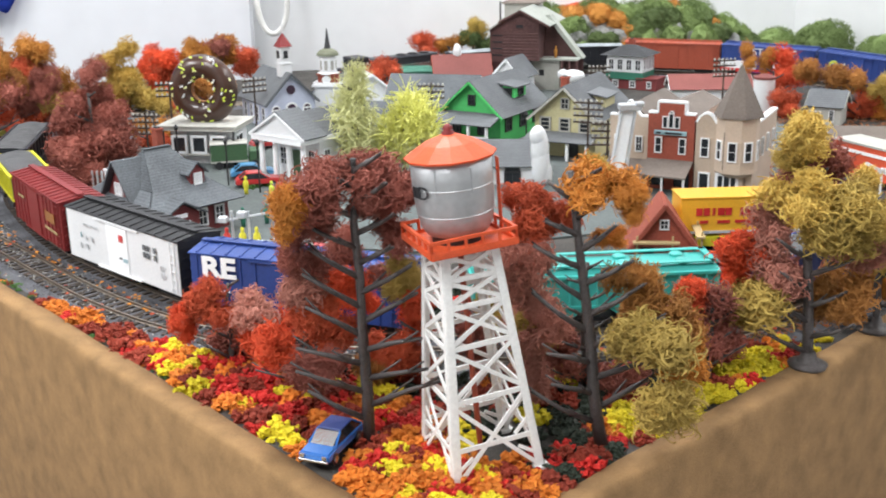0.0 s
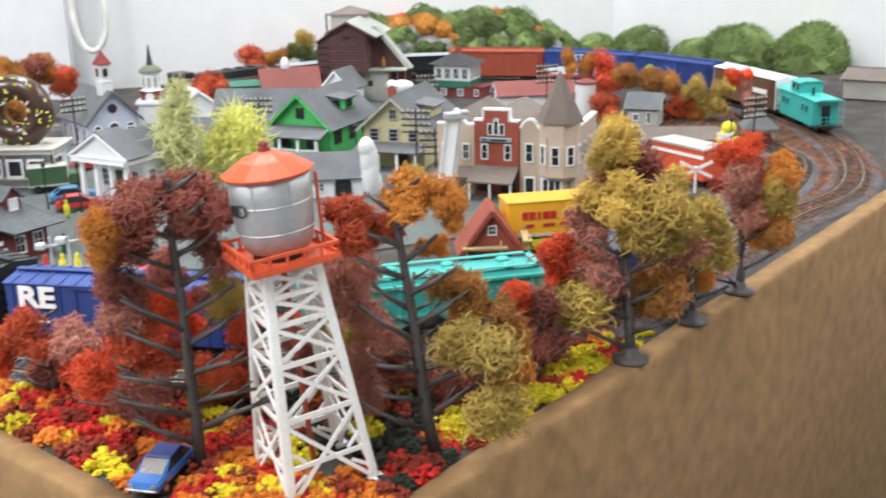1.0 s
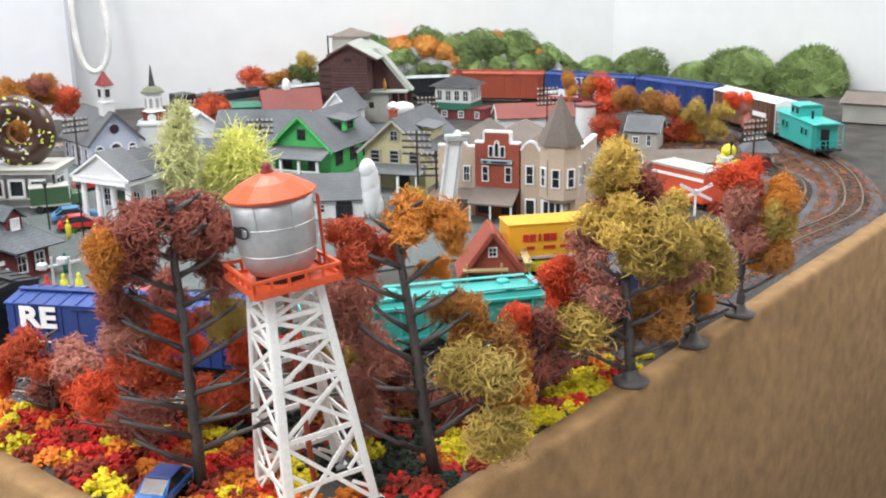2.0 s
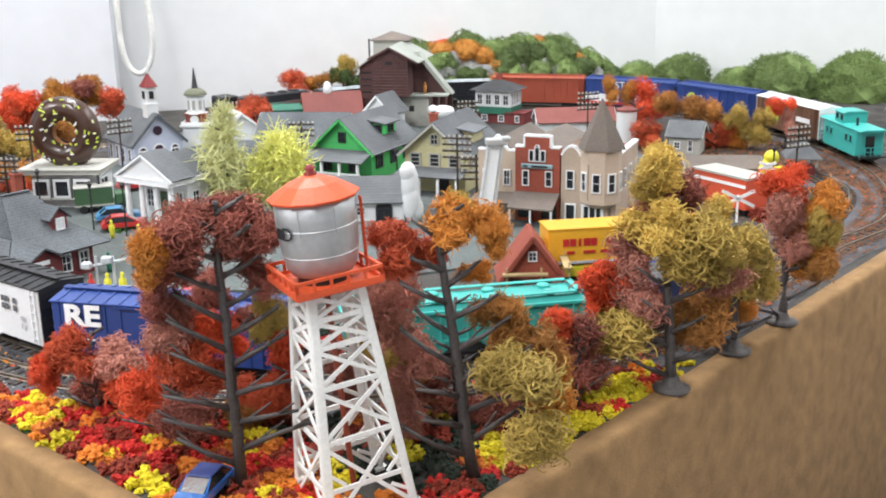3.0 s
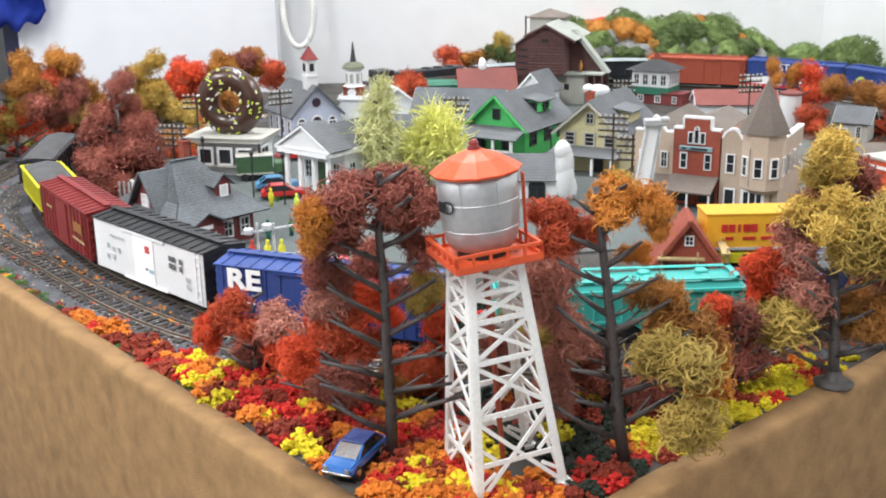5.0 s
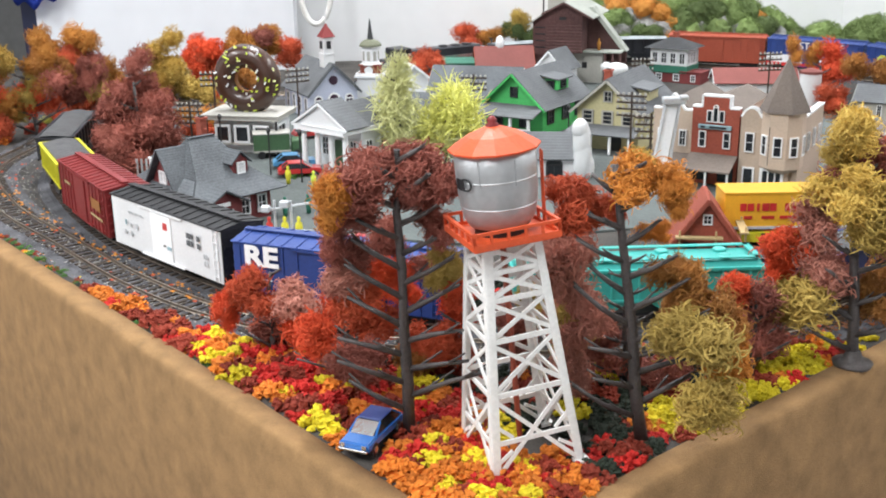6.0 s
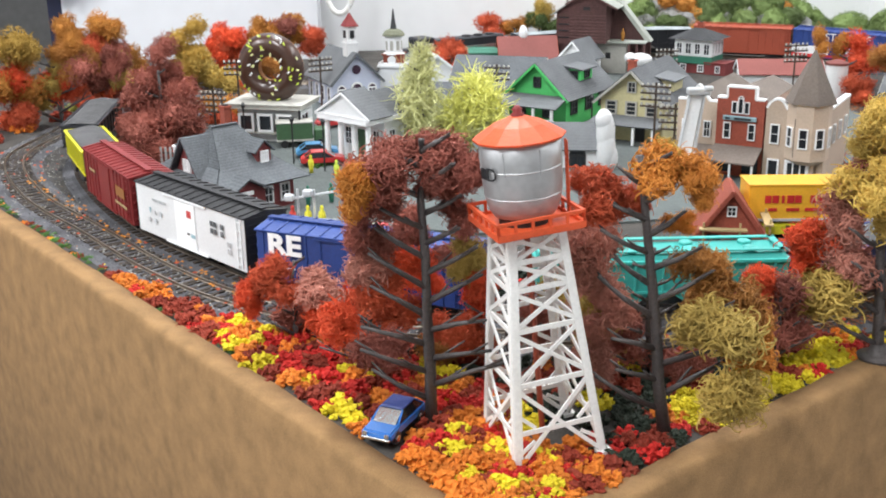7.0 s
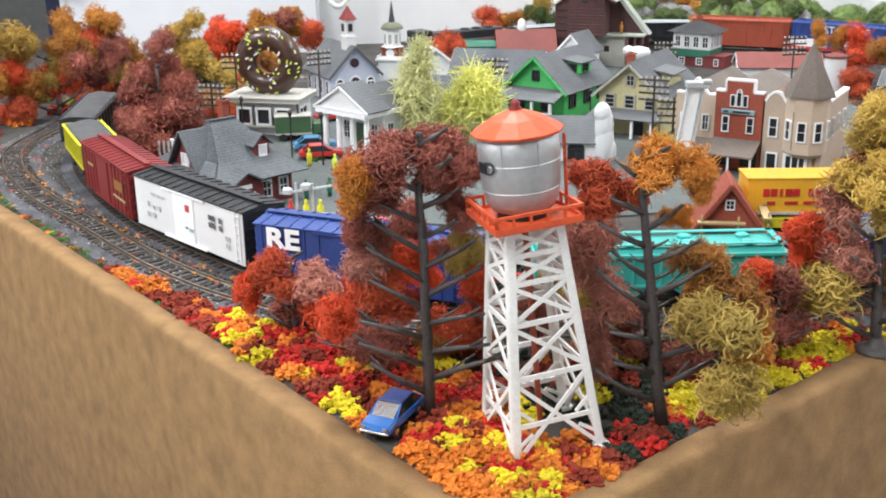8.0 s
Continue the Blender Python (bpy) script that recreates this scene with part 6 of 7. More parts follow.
def curls(name, n, seed, size, radius, bits=8, core=0.45):
    """A springy lump of looped fibres, each bent round an axis of its own, about one metre in radius."""
    g = np.random.default_rng(seed)
    d = g.normal(size=(n, 3))
    d /= np.linalg.norm(d, axis=1, keepdims=True)
    lump = 1 + 0.22 * np.sin(3.1 * d[:, :1] + seed) + 0.20 * np.cos(4.3 * d[:, 1:2] + 2 * d[:, 2:3] + 2 * seed)
    p = d * lump * (0.45 + 0.45 * g.random((n, 1)) ** 0.6)
    axis = g.normal(size=(n, 3)) + 0.8 * d
    axis /= np.linalg.norm(axis, axis=1, keepdims=True)
    w = np.cross(axis, g.normal(size=(n, 3)))
    w = w / np.linalg.norm(w, axis=1, keepdims=True) + 0.18 * axis
    w /= np.linalg.norm(w, axis=1, keepdims=True)
    phi = g.uniform(0.25, 0.85, (n, 1))
    step = size * g.uniform(0.7, 1.3, (n, 1)) / (bits - 1)
    thick = radius * g.uniform(0.65, 1.25, (n, 1))
    verts = []
    for k in range(bits):
        side = np.cross(w, axis + 0.01)
        side /= np.linalg.norm(side, axis=1, keepdims=True)
        other = np.cross(w, side)
        r = thick * (1.0 - 0.4 * abs(2 * k / (bits - 1) - 1))
        for q in (0, 2.094, 4.189):
            verts.append(p + r * (math.cos(q) * side + math.sin(q) * other))
        p = p + w * step
        w = w * np.cos(phi) + np.cross(axis, w) * np.sin(phi) + axis * (axis * w).sum(1, keepdims=True) * (1 - np.cos(phi)) + 0.12 * g.normal(size=(n, 3))
        w /= np.linalg.norm(w, axis=1, keepdims=True)
    per = bits * 3
    pattern = [(3 * k + q, 3 * k + (q + 1) % 3, 3 * k + 3 + (q + 1) % 3, 3 * k + 3 + q) for k in range(bits - 1) for q in range(3)]
    v = np.stack(verts, 1).reshape(-1, 3).tolist()
    f = (np.arange(n)[:, None, None] * per + np.array(pattern)[None]).reshape(-1, 4).tolist()
    bm = B()
    bmesh.ops.create_icosphere(bm, subdivisions=2, radius=1)
    base = len(v)
    for q in bm.verts:
        k = core * (1 + 0.35 * noise.noise(q.co * 2.2 + Vector((seed, 0, 0))))
        v.append([q.co.x * k, q.co.y * k, q.co.z * k])
    f += [[base + q.index for q in fc.verts] for fc in bm.faces]
    bm.free()
    me = bpy.data.meshes.new(name)
    me.from_pydata(v, [], f)
    me.materials.append(M["leaf_maroon"])
    return me


CURLY = [curls("foliage_clump", 250, 11 + k, 1.25, 0.050) for k in range(5)]
DOME = [fuzz("hill_shrub", 900, 71 + k, 0.20, 0.022, 0.5, 0.88, 0.80, 3, 0.5, 0.12) for k in range(3)]
WISPY = [fuzz("foliage_clump", 300, 21 + k, 1.25, 0.046, 0.55, 0.40, 0.35, 5, 0.8) for k in range(2)]
TUFT = [fuzz("foliage_clump", 520, 31 + k, 0.42, 0.042, 0.8, 0.70, 0.55, 4, 0.3, 0.2) for k in range(3)]
SOFT = [fuzz("foliage_clump", 4200, 41 + k, 0.13, 0.013, 0.5, 0.90, 0.84, 3, 0.5, 0.08) for k in range(2)]
LEAFR = random.Random(3)


def clump(parent, kinds, colour, x, y, z, rx, rz_, name="foliage_clump"):
    ob = new(name, LEAFR.choice(kinds))
    ob.parent = parent
    ob.material_slots[0].link = "OBJECT"
    ob.material_slots[0].material = M["leaf_" + colour]
    s = 0.92 if kinds is TUFT else 0.78 if kinds is WISPY else 0.92
    ob.matrix_basis = Matrix.LocRotScale((x, y, z), Euler((LEAFR.uniform(-0.4, 0.4), LEAFR.uniform(-0.4, 0.4), LEAFR.uniform(0, 6.28))), (rx * s, rx * s, rz_ * s))
    return ob


def limb(bm, pts, r0, r1, n=7):
    """One tapered tube through the points."""
    k = len(pts) - 1
    rings = []
    for i, p in enumerate(pts):
        d = (pts[min(i + 1, k)] - pts[max(i - 1, 0)]).normalized()
        q = d.to_track_quat("Z", "Y")
        r = r0 + (r1 - r0) * i / k
        rings.append([bm.verts.new(p + q @ Vector((r * math.cos(2 * math.pi * j / n), r * math.sin(2 * math.pi * j / n), 0))) for j in range(n)])
    for a, b in zip(rings, rings[1:]):
        for j in range(n):
            bm.faces.new((a[j], a[(j + 1) % n], b[(j + 1) % n], b[j]))
    bm.faces.new(rings[0][::-1])
    bm.faces.new(rings[-1])
    return bm


def tree(name, x, y, h, top_dx, clumps, kinds, label, r=0.0030, branches=12, disc=True, spread=0.030, seed=1):
    """A moulded trunk with rising side branches and clumps of foliage (colour, x, y, z, half width, half height in mm)."""
    t = thing(name, x, y, 0.0, 0, label, "tree", "autumn trees")
    g = random.Random(seed)
    pts = [Vector((top_dx * k / 5 + g.uniform(-0.001, 0.001) * (k > 0), g.uniform(-0.001, 0.001) * (k > 0), h * k / 5)) for k in range(6)]
    part("trunk", limb(B(), pts, r, r * 0.45, 10), "bark", t, smooth=True)
    if disc:
        part("base", lathe(B(), [(0.0105, 0.0032), (0.0112, 0.0050), (0.0070, 0.0062), (r * 1.5, 0.0078), (r * 1.05, 0.012)], 18), "bark", t, "round grey plastic foot", smooth=True)
    for k in range(branches):
        u = 0.10 + 0.86 * k / max(branches - 1, 1)
        p = pts[0].lerp(pts[-1], u)
        a = g.uniform(-0.55, 0.55)
        ln = spread * (1.15 - 0.80 * u) * g.uniform(0.8, 1.2)
        d = Vector((math.cos(a) * (1 if k % 2 else -1), -0.25 + math.sin(a) * 0.8, 0))
        rise = g.uniform(0.36, 0.62)
        q = p + d * ln * 0.45 + Vector((0, 0, ln * 0.45 * rise))
        e = q + d * ln * 0.42 + Vector((0, 0, ln * 0.42 * (rise + g.uniform(-0.1, 0.25))))
        br = part("branch", limb(B(), [p, q, e], r * 0.50, r * 0.24, 6), "bark", t, smooth=True)
        for f, sg in ((0.35, 1), (0.8, -1)):
            o = p.lerp(q, f) if sg > 0 else q.lerp(e, 0.35)
            tw = o + Vector((d.x * 0.75 - d.y * 0.3 * sg, d.y * 0.6 + d.x * 0.3 * sg, 0.62)) * ln * 0.38
            part("twig", limb(B(), [o, tw], r * 0.24, r * 0.13, 5), "bark", br, smooth=True)
    for c, cx, cy, cz, rx, rz_ in clumps:
        for k in range(6 if kinds is CURLY else 4 if kinds is TUFT else 1):
            one = kinds is WISPY
            u = Vector((g.gauss(0, 1), g.gauss(0, 0.8), g.gauss(0, 1))).normalized() * (0 if one else g.uniform(0.50, 0.95))
            f = 1.0 if one else g.uniform(0.52, 0.74) if kinds is TUFT else g.uniform(0.42, 0.66)
            clump(t, kinds, c, (cx + u.x * rx) / 1000, (cy + u.y * rx) / 1000, max(cz + u.z * rz_, rz_ * f * 0.6) / 1000, rx * f / 1000, (0.6 * rz_ + 0.4 * rx) * f / 1000)
    return t


NEAR = "autumn model tree with grey-brown trunk and curly %s foliage"
tree("tree", -0.038, 0.487, 0.146, -0.003, [('maroon', -24, 6, 114, 12, 9), ('maroon', 6, 14, 118, 12, 9), ('pink', -31, 10, 80, 12, 10), ('rust', -22, 16, 64, 11, 10), ('maroon', -19, -5, 134, 17, 10), ('maroon', 1, 7, 138, 16, 8), ('maroon', 14, 2, 128, 11, 10), ('rust', -29, -2, 126, 8, 10), ('orange', -32, -15, 122, 9, 12), ('maroon', -31, 13, 99, 12, 14), ('maroon', 16, 12, 109, 10, 10), ('red', -10, 16, 79, 10, 8), ('olive', 16, 13, 86, 9, 10), ('red', 22, 18, 71, 8, 11), ('rust', 10, 27, 43, 9, 12), ('red', -39, 7, 58, 13, 12), ('maroon', -26, 34, 25, 12, 11)], CURLY, NEAR % "maroon", r=0.0034, branches=18, spread=0.040, disc=False, seed=1)
tree("tree", 0.076, 0.48, 0.14, -0.018, [('rust', -36, 8, 119, 14, 10), ('rust', -22, 17, 108, 10, 10), ('orange', -2, 4, 130, 16, 10), ('gold', -8, 15, 137, 8, 6), ('orange', 9, -3, 126, 8, 9), ('pink', -34, 33, 81, 14, 20), ('pink', -27, 38, 51, 12, 14), ('pink', -29, 38, 24, 10, 11), ('brown', 13, 7, 82, 12, 13), ('orange', 4, 19, 103, 7, 5), ('brown', 31, 3, 62, 13, 17), ('olive', 17, -16, 60, 18, 12), ('olive', 27, -16, 36, 15, 13), ('orange', 37, 2, 45, 11, 12), ('olive', -27, 53, 40, 12, 12)], CURLY, NEAR % "rust and olive", r=0.0034, branches=16, spread=0.038, disc=False, seed=2)
tree("tree", -0.124, 0.588, 0.052, 0, [('rust', -7, -8, 44, 12, 10), ('pink', 18, -13, 42, 14, 9), ('red', -23, -12, 33, 8, 10), ('maroon', 1, 15, 15, 17, 12), ('red', 22, -12, 24, 10, 13), ('brown', 21, 8, 0, 10, 17), ('red', 41, 32, 19, 15, 14)], CURLY, NEAR % "red", r=0.0022, branches=8, spread=0.022, disc=False, seed=3)
tree("tree", 0.145, 0.553, 0.05, 0, [('red', -15, -3, 54, 10, 7), ('maroon', -3, 4, 35, 15, 15), ('maroon', 7, 2, 18, 12, 14), ('brown', -5, 15, 4, 10, 13)], CURLY, NEAR % "dark maroon", r=0.0022, branches=8, spread=0.022, disc=False, seed=4)
tree("tree", 0.205, 0.568, 0.118, -0.008, [('gold', -12, 5, 135, 15, 10), ('olive', -18, 7, 124, 9, 8), ('maroon', 0, 12, 115, 16, 13), ('gold', -15, -6, 105, 16, 11), ('pink', -17, 12, 87, 14, 16), ('red', -37, 13, 68, 12, 10), ('red', -41, 14, 54, 8, 10), ('pink', -20, 13, 56, 16, 13), ('olive', -30, 6, 37, 20, 12), ('olive', 7, -7, 88, 19, 15), ('olive', 18, -6, 97, 15, 13), ('pink', 20, 4, 70, 16, 12), ('brown', 15, 6, 46, 15, 16), ('red', -26, 20, 80, 8, 8), ('olive', 29, -10, 90, 10, 12)], CURLY, NEAR % "golden", r=0.0036, branches=12, spread=0.030, seed=5)
tree("tree", 0.263, 0.62, 0.08, 0, [('olive', -10, 3, 84, 12, 10), ('olive', 0, -7, 72, 15, 13), ('pink', -10, 8, 59, 13, 13), ('olive', 9, -5, 53, 13, 16), ('brown', -9, 18, 35, 15, 15), ('orange', 9, 6, 29, 9, 11), ('gold', -12, 3, 95, 10, 8)], CURLY, NEAR % "olive", r=0.0030, branches=8, spread=0.024, seed=6)
tree("tree", 0.315, 0.667, 0.086, 0, [('red', -1, -2, 97, 15, 12), ('orange', 15, -9, 91, 13, 13), ('pink', -5, -6, 77, 14, 15), ('olive', 21, -12, 72, 10, 16), ('orange', 15, -1, 57, 14, 17), ('pink', 7, 0, 52, 11, 15), ('brown', 19, -12, 48, 10, 11)], CURLY, NEAR % "red and orange", r=0.0032, branches=8, spread=0.024, seed=7)
tree("tree", -0.346, 1.07, 0.085, 0, [('maroon', 4, 7, 92, 17, 20), ('maroon', 1, 6, 70, 25, 20), ('maroon', -9, 3, 45, 34, 23), ('maroon', 10, 9, 24, 30, 26), ('maroon', -25, -24, 23, 22, 21), ('maroon', 27, 14, 10, 18, 20), ('maroon', -18, -21, -3, 28, 17), ('maroon', 7, 8, -5, 30, 17)], TUFT, NEAR % "dense maroon", branches=4, spread=0.030, disc=False, seed=8)
tree("tree", -0.41, 1.425, 0.05, 0, [('olive', 36, 4, 10, 26, 20), ('mustard', 2, 1, 64, 30, 22), ('olive', 9, 3, 37, 30, 30), ('mustard', -11, -3, 38, 22, 22)], TUFT, NEAR % "golden", branches=5, spread=0.03, disc=False, seed=9)
tree("tree", -0.387, 1.511, 0.06, 0, [('red', 4, 1, 68, 31, 26), ('rust', 13, 3, 40, 27, 31), ('red', -17, -4, 34, 19, 26)], TUFT, NEAR % "bright red", branches=5, spread=0.03, disc=False, seed=10)
tree("tree", -0.309, 1.519, 0.07, 0, [('amber', 15, 3, 70, 33, 20), ('rust', 34, 6, 54, 24, 19), ('maroon', -12, -3, 64, 26, 17), ('amber', -34, -7, 66, 20, 18)], TUFT, NEAR % "orange and maroon", branches=5, spread=0.03, disc=False, seed=11)
tree("tree", -0.504, 1.306, 0.08, 0, [('amber', -7, -3, 93, 23, 23), ('rust', 2, 1, 66, 23, 27), ('red', -13, -5, 40, 20, 27), ('amber', 16, 6, 88, 23, 20), ('maroon', 22, 8, 58, 24, 24), ('rust', -7, -3, 15, 25, 18), ('lemon', -12, -5, -1, 18, 7)], TUFT, NEAR % "orange and rust", branches=7, spread=0.04, disc=False, seed=12)
tree("tree", -0.489, 1.365, 0.045, 0, [('amber', 11, 4, 42, 21, 21), ('maroon', 11, 4, 20, 21, 24), ('red', -21, -8, 16, 21, 24)], TUFT, NEAR % "orange and maroon", branches=5, spread=0.03, disc=False, seed=13)
tree("tree", -0.504, 1.199, 0.07, 0, [('mustard', -38, -16, 92, 27, 25), ('red', -38, -16, 45, 25, 19), ('olive', -17, -6, 37, 23, 17), ('amber', -41, -17, 64, 25, 25), ('amber', 10, 5, 94, 21, 25), ('brown', 18, 8, 72, 19, 22), ('maroon', 31, 13, 65, 23, 19), ('olive', 4, 2, 73, 19, 19), ('maroon', 55, 22, 72, 17, 24), ('olive', 68, 27, 62, 15, 22), ('rust', -46, -20, 20, 23, 29), ('red', -5, -1, 48, 22, 17)], TUFT, NEAR % "mixed autumn", branches=7, spread=0.05, disc=False, seed=14)
tree("tree", -0.083, 1.047, 0.11, 0, [('pale', 3, 0, 101, 11, 13), ('pale', -1, 0, 82, 17, 17), ('pale', -2, 0, 60, 21, 20), ('pale', 0, 0, 37, 20, 20)], WISPY, NEAR % "pale yellow", branches=6, spread=0.02, disc=False, seed=15)
tree("tree", -0.036, 1.049, 0.07, 0, [('lemon', 8, 1, 67, 21, 19), ('lemon', -8, 0, 47, 19, 20), ('lemon', 14, 1, 47, 22, 19), ('lemon', -14, 0, 31, 17, 15), ('pale', 0, 0, 29, 19, 12)], WISPY, NEAR % "lemon yellow", branches=6, spread=0.02, disc=False, seed=16)
tree("tree", -0.322, 1.215, 0.04, 0, [('amber', -6, 22, 22, 20, 18), ('amber', 20, 26, 18, 18, 18), ('rust', 2, 4, 4, 20, 12), ('amber', 30, 8, 4, 16, 14)], TUFT, NEAR % "orange", branches=3, spread=0.02, disc=False, seed=24)
tree("tree", -0.445, 1.40, 0.04, 0, [('maroon', -16, 0, 22, 22, 18), ('amber', 22, 6, 6, 22, 16), ('rust', -42, -6, 12, 20, 16)], TUFT, NEAR % "maroon and orange", branches=3, spread=0.02, disc=False, seed=25)
tree("tree", -0.288, 1.325, 0.035, 0, [('brown', 0, 0, 46, 24, 20), ('rust', -14, 8, 22, 22, 16)], TUFT, NEAR % "brown", branches=3, spread=0.02, disc=False, seed=26)
tree("tree", -0.072, 1.498, 0.033, 0, [('rust', 0, 0, 33, 23, 22)], TUFT, NEAR % "rust red", branches=3, spread=0.02, disc=False, seed=17)
tree("tree", -0.022, 1.775, 0.030, 0, [('rust', 0, 0, 36, 24, 20)], TUFT, NEAR % "rust red", branches=3, spread=0.02, disc=False, seed=18)
tree("tree", 0.016, 1.790, 0.036, 0, [('amber', 0, 0, 42, 22, 18)], TUFT, NEAR % "olive", branches=3, spread=0.02, disc=False, seed=19)
tree("tree", 0.054, 1.800, 0.050, 0, [('olive', 1, 0, 58, 20, 22), ('moss', -1, 0, 38, 20, 25)], TUFT, NEAR % "olive and green", branches=3, spread=0.02, disc=False, seed=20)
tree("tree", 0.429, 1.402, 0.045, 0, [('amber', -11, 38, 58, 18, 25), ('red', 20, 28, 42, 25, 23), ('rust', -8, -67, 18, 20, 14)], TUFT, NEAR % "orange and red", branches=5, spread=0.03, disc=False, seed=21)
tree("tree", 0.505, 1.305, 0.04, 0, [('brown', -55, 20, 52, 17, 16), ('brown', -21, 9, 38, 23, 23), ('olive', 24, -9, 39, 18, 17), ('olive', 50, -19, 26, 16, 21), ('rust', 2, 0, 17, 20, 16), ('rust', -27, 11, 13, 19, 14), ('orange', 28, -11, 11, 16, 13)], TUFT, NEAR % "brown and olive", branches=6, spread=0.04, disc=False, seed=22)
tree("tree", 0.574, 1.256, 0.06, 0, [('red', -6, 2, 59, 14, 12), ('pink', 6, -2, 37, 11, 17)], TUFT, NEAR % "red", branches=3, spread=0.02, disc=False, seed=23)
tree("tree", -0.075, 0.548, 0.09, 0, [('rust', 14, 4, 34, 12, 10), ('red', 30, 3, 52, 10, 10), ('maroon', -4, 2, 14, 13, 11), ('brown', 38, 6, 10, 11, 11), ('maroon', 24, 5, 84, 10, 12), ('red', 14, 4, 70, 8, 8)], CURLY, NEAR % "rust and maroon", r=0.0022, branches=8, spread=0.026, disc=False, seed=60)
tree("tree", 0.0, 0.558, 0.08, 0, [('red', -14, 2, 44, 11, 12), ('maroon', 16, 2, 30, 13, 13), ('rust', -16, 2, 16, 11, 11), ('olive', 28, 1, 42, 10, 12), ('maroon', -30, 2, 66, 10, 10)], CURLY, NEAR % "red and rust", r=0.0022, branches=8, spread=0.026, disc=False, seed=61)
tree("tree", 0.075, 0.545, 0.075, 0, [('pink', -31, 3, 50, 13, 15), ('maroon', -13, 1, 22, 11, 12), ('olive', -28, 3, 20, 10, 12), ('maroon', 18, -3, 13, 13, 11), ('brown', 31, -5, 50, 11, 13), ('pink', -39, 4, 76, 11, 13)], CURLY, NEAR % "pink and brown", r=0.0022, branches=8, spread=0.026, disc=False, seed=62)
for c, bx, by, bz, rx, rz_ in [('wood', 572, 1880, 6, 40, 38), ('wood', 639, 1846, 16, 49, 46), ('wood', 720, 1787, 2, 44, 36), ('wood', 788, 1738, 8, 64, 56), ('wood', 876, 1674, 8, 66, 61)]:
    t = thing("green_tree", bx / 1000, by / 1000, 0.0, 0, "soft round dark green tree in front of the white wall", "tree", "green trees by the wall")
    part("trunk", limb(B(), [Vector((0, 0, 0)), Vector((0, 0, max(0.012, bz / 1000)))], 0.005, 0.004), "bark", t)
    clump(t, SOFT, "wood", 0, 0, max(bz, rz_ * 0.2) / 1000, rx / 1000 * 1.1, rz_ / 1000 * 1.1, "crown")



# ---- foam bushes along the table edge ----
def lumps(name, seed, n):
    g = random.Random(seed)
    bm = B()
    for k in range(n):
        a, u = g.uniform(0, 6.28), g.random() ** 0.6
        c = Vector((math.cos(a) * u * 0.85, math.sin(a) * u * 0.85, g.uniform(0.05, 1.0) * (1 - 0.5 * u)))
        r = g.uniform(0.13, 0.25)
        out = bmesh.ops.create_icosphere(bm, subdivisions=2, radius=r, matrix=Matrix.Translation(c))
        for v in out["verts"]:
            v.co += (v.co - c) * (0.9 * noise.noise(v.co * 7 + Vector((seed, k, 0))) + 0.9 * noise.noise(v.co * 19))
    me = finish(bm, name)
    me.materials.append(M["foam_red"])
    return me


FOAM = [lumps("bush", 50 + k, 34) for k in range(5)]
FOAM_WORD = {"rust": "dull rust-orange", "red": "scarlet", "dark": "dark rust", "orange": "bright orange", "yellow": "bright yellow", "green": "green", "night": "blackish green"}


def bush(x, y, z, r, colour, group, flat=0.9, name="bush"):
    ob = new(name, LEAFR.choice(FOAM))
    ob.material_slots[0].link = "OBJECT"
    ob.material_slots[0].material = M["foam_" + colour]
    ob.matrix_basis = Matrix.LocRotScale((x, y, z - 0.1 * r), Euler((LEAFR.uniform(-0.15, 0.15), LEAFR.uniform(-0.15, 0.15), LEAFR.uniform(0, 6.28))), (r, r, r * flat))
    return tagged(ob, FOAM_WORD[colour] + " foam bush on the scenery base", "bush", group)


def pick(g, table):
    k = g.random() * sum(w for _, w in table)
    for c, w in table:
        k -= w
        if k <= 0:
            return c
    return table[-1][0]


g = random.Random(77)
KEEP_OUT = [(0.018, 0.479, 0.014), (-0.054, 0.484, 0.015), (-0.060, 0.469, 0.011), (-0.046, 0.498, 0.014)]
placed = []
for band, tries in (("left", 1800), ("corner", 1300), ("right", 700), ("inside", 500)):
    for _ in range(tries):
        if band == "left":
            a, b = g.uniform(0.006, 0.080), g.uniform(0.07, 0.42)
            table = [("red", 5), ("dark", 5), ("orange", 5), ("yellow", 2)]
            r = g.uniform(0.0070, 0.0115)
        elif band == "corner":
            a, b = g.uniform(0.005, 0.075), g.uniform(0.005, 0.072)
            table = [("orange", 9), ("red", 2), ("yellow", 2.6), ("dark", 1.5)]
            r = g.uniform(0.0065, 0.0110)
        elif band == "right":
            a, b = g.uniform(0.05, 0.30), g.uniform(0.005, 0.034)
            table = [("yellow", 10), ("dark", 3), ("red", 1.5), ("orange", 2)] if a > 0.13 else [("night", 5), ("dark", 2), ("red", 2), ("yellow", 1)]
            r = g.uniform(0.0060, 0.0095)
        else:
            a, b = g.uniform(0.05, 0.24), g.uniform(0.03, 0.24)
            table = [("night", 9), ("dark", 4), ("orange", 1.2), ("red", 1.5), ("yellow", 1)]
            r = g.uniform(0.008, 0.012)
        x, y = at(a, b)
        p = Vector((x, y, 0))
        gap = min((q - p).length for q in OUTER[::2])
        if gap < 0.019 + r * 0.4 or min((q - p).length for q in INNER[::2]) < 0.030:
            continue
        if band == "left" and a > 0.030 and b > 0.30:
            continue
        if any((Vector((kx, ky, 0)) - p).length < kr for kx, ky, kr in KEEP_OUT):
            continue
        if any((q - p).length < 0.44 * (r + qr) for q, qr in placed):
            continue
        placed.append((p, r))
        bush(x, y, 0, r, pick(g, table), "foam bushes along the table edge")
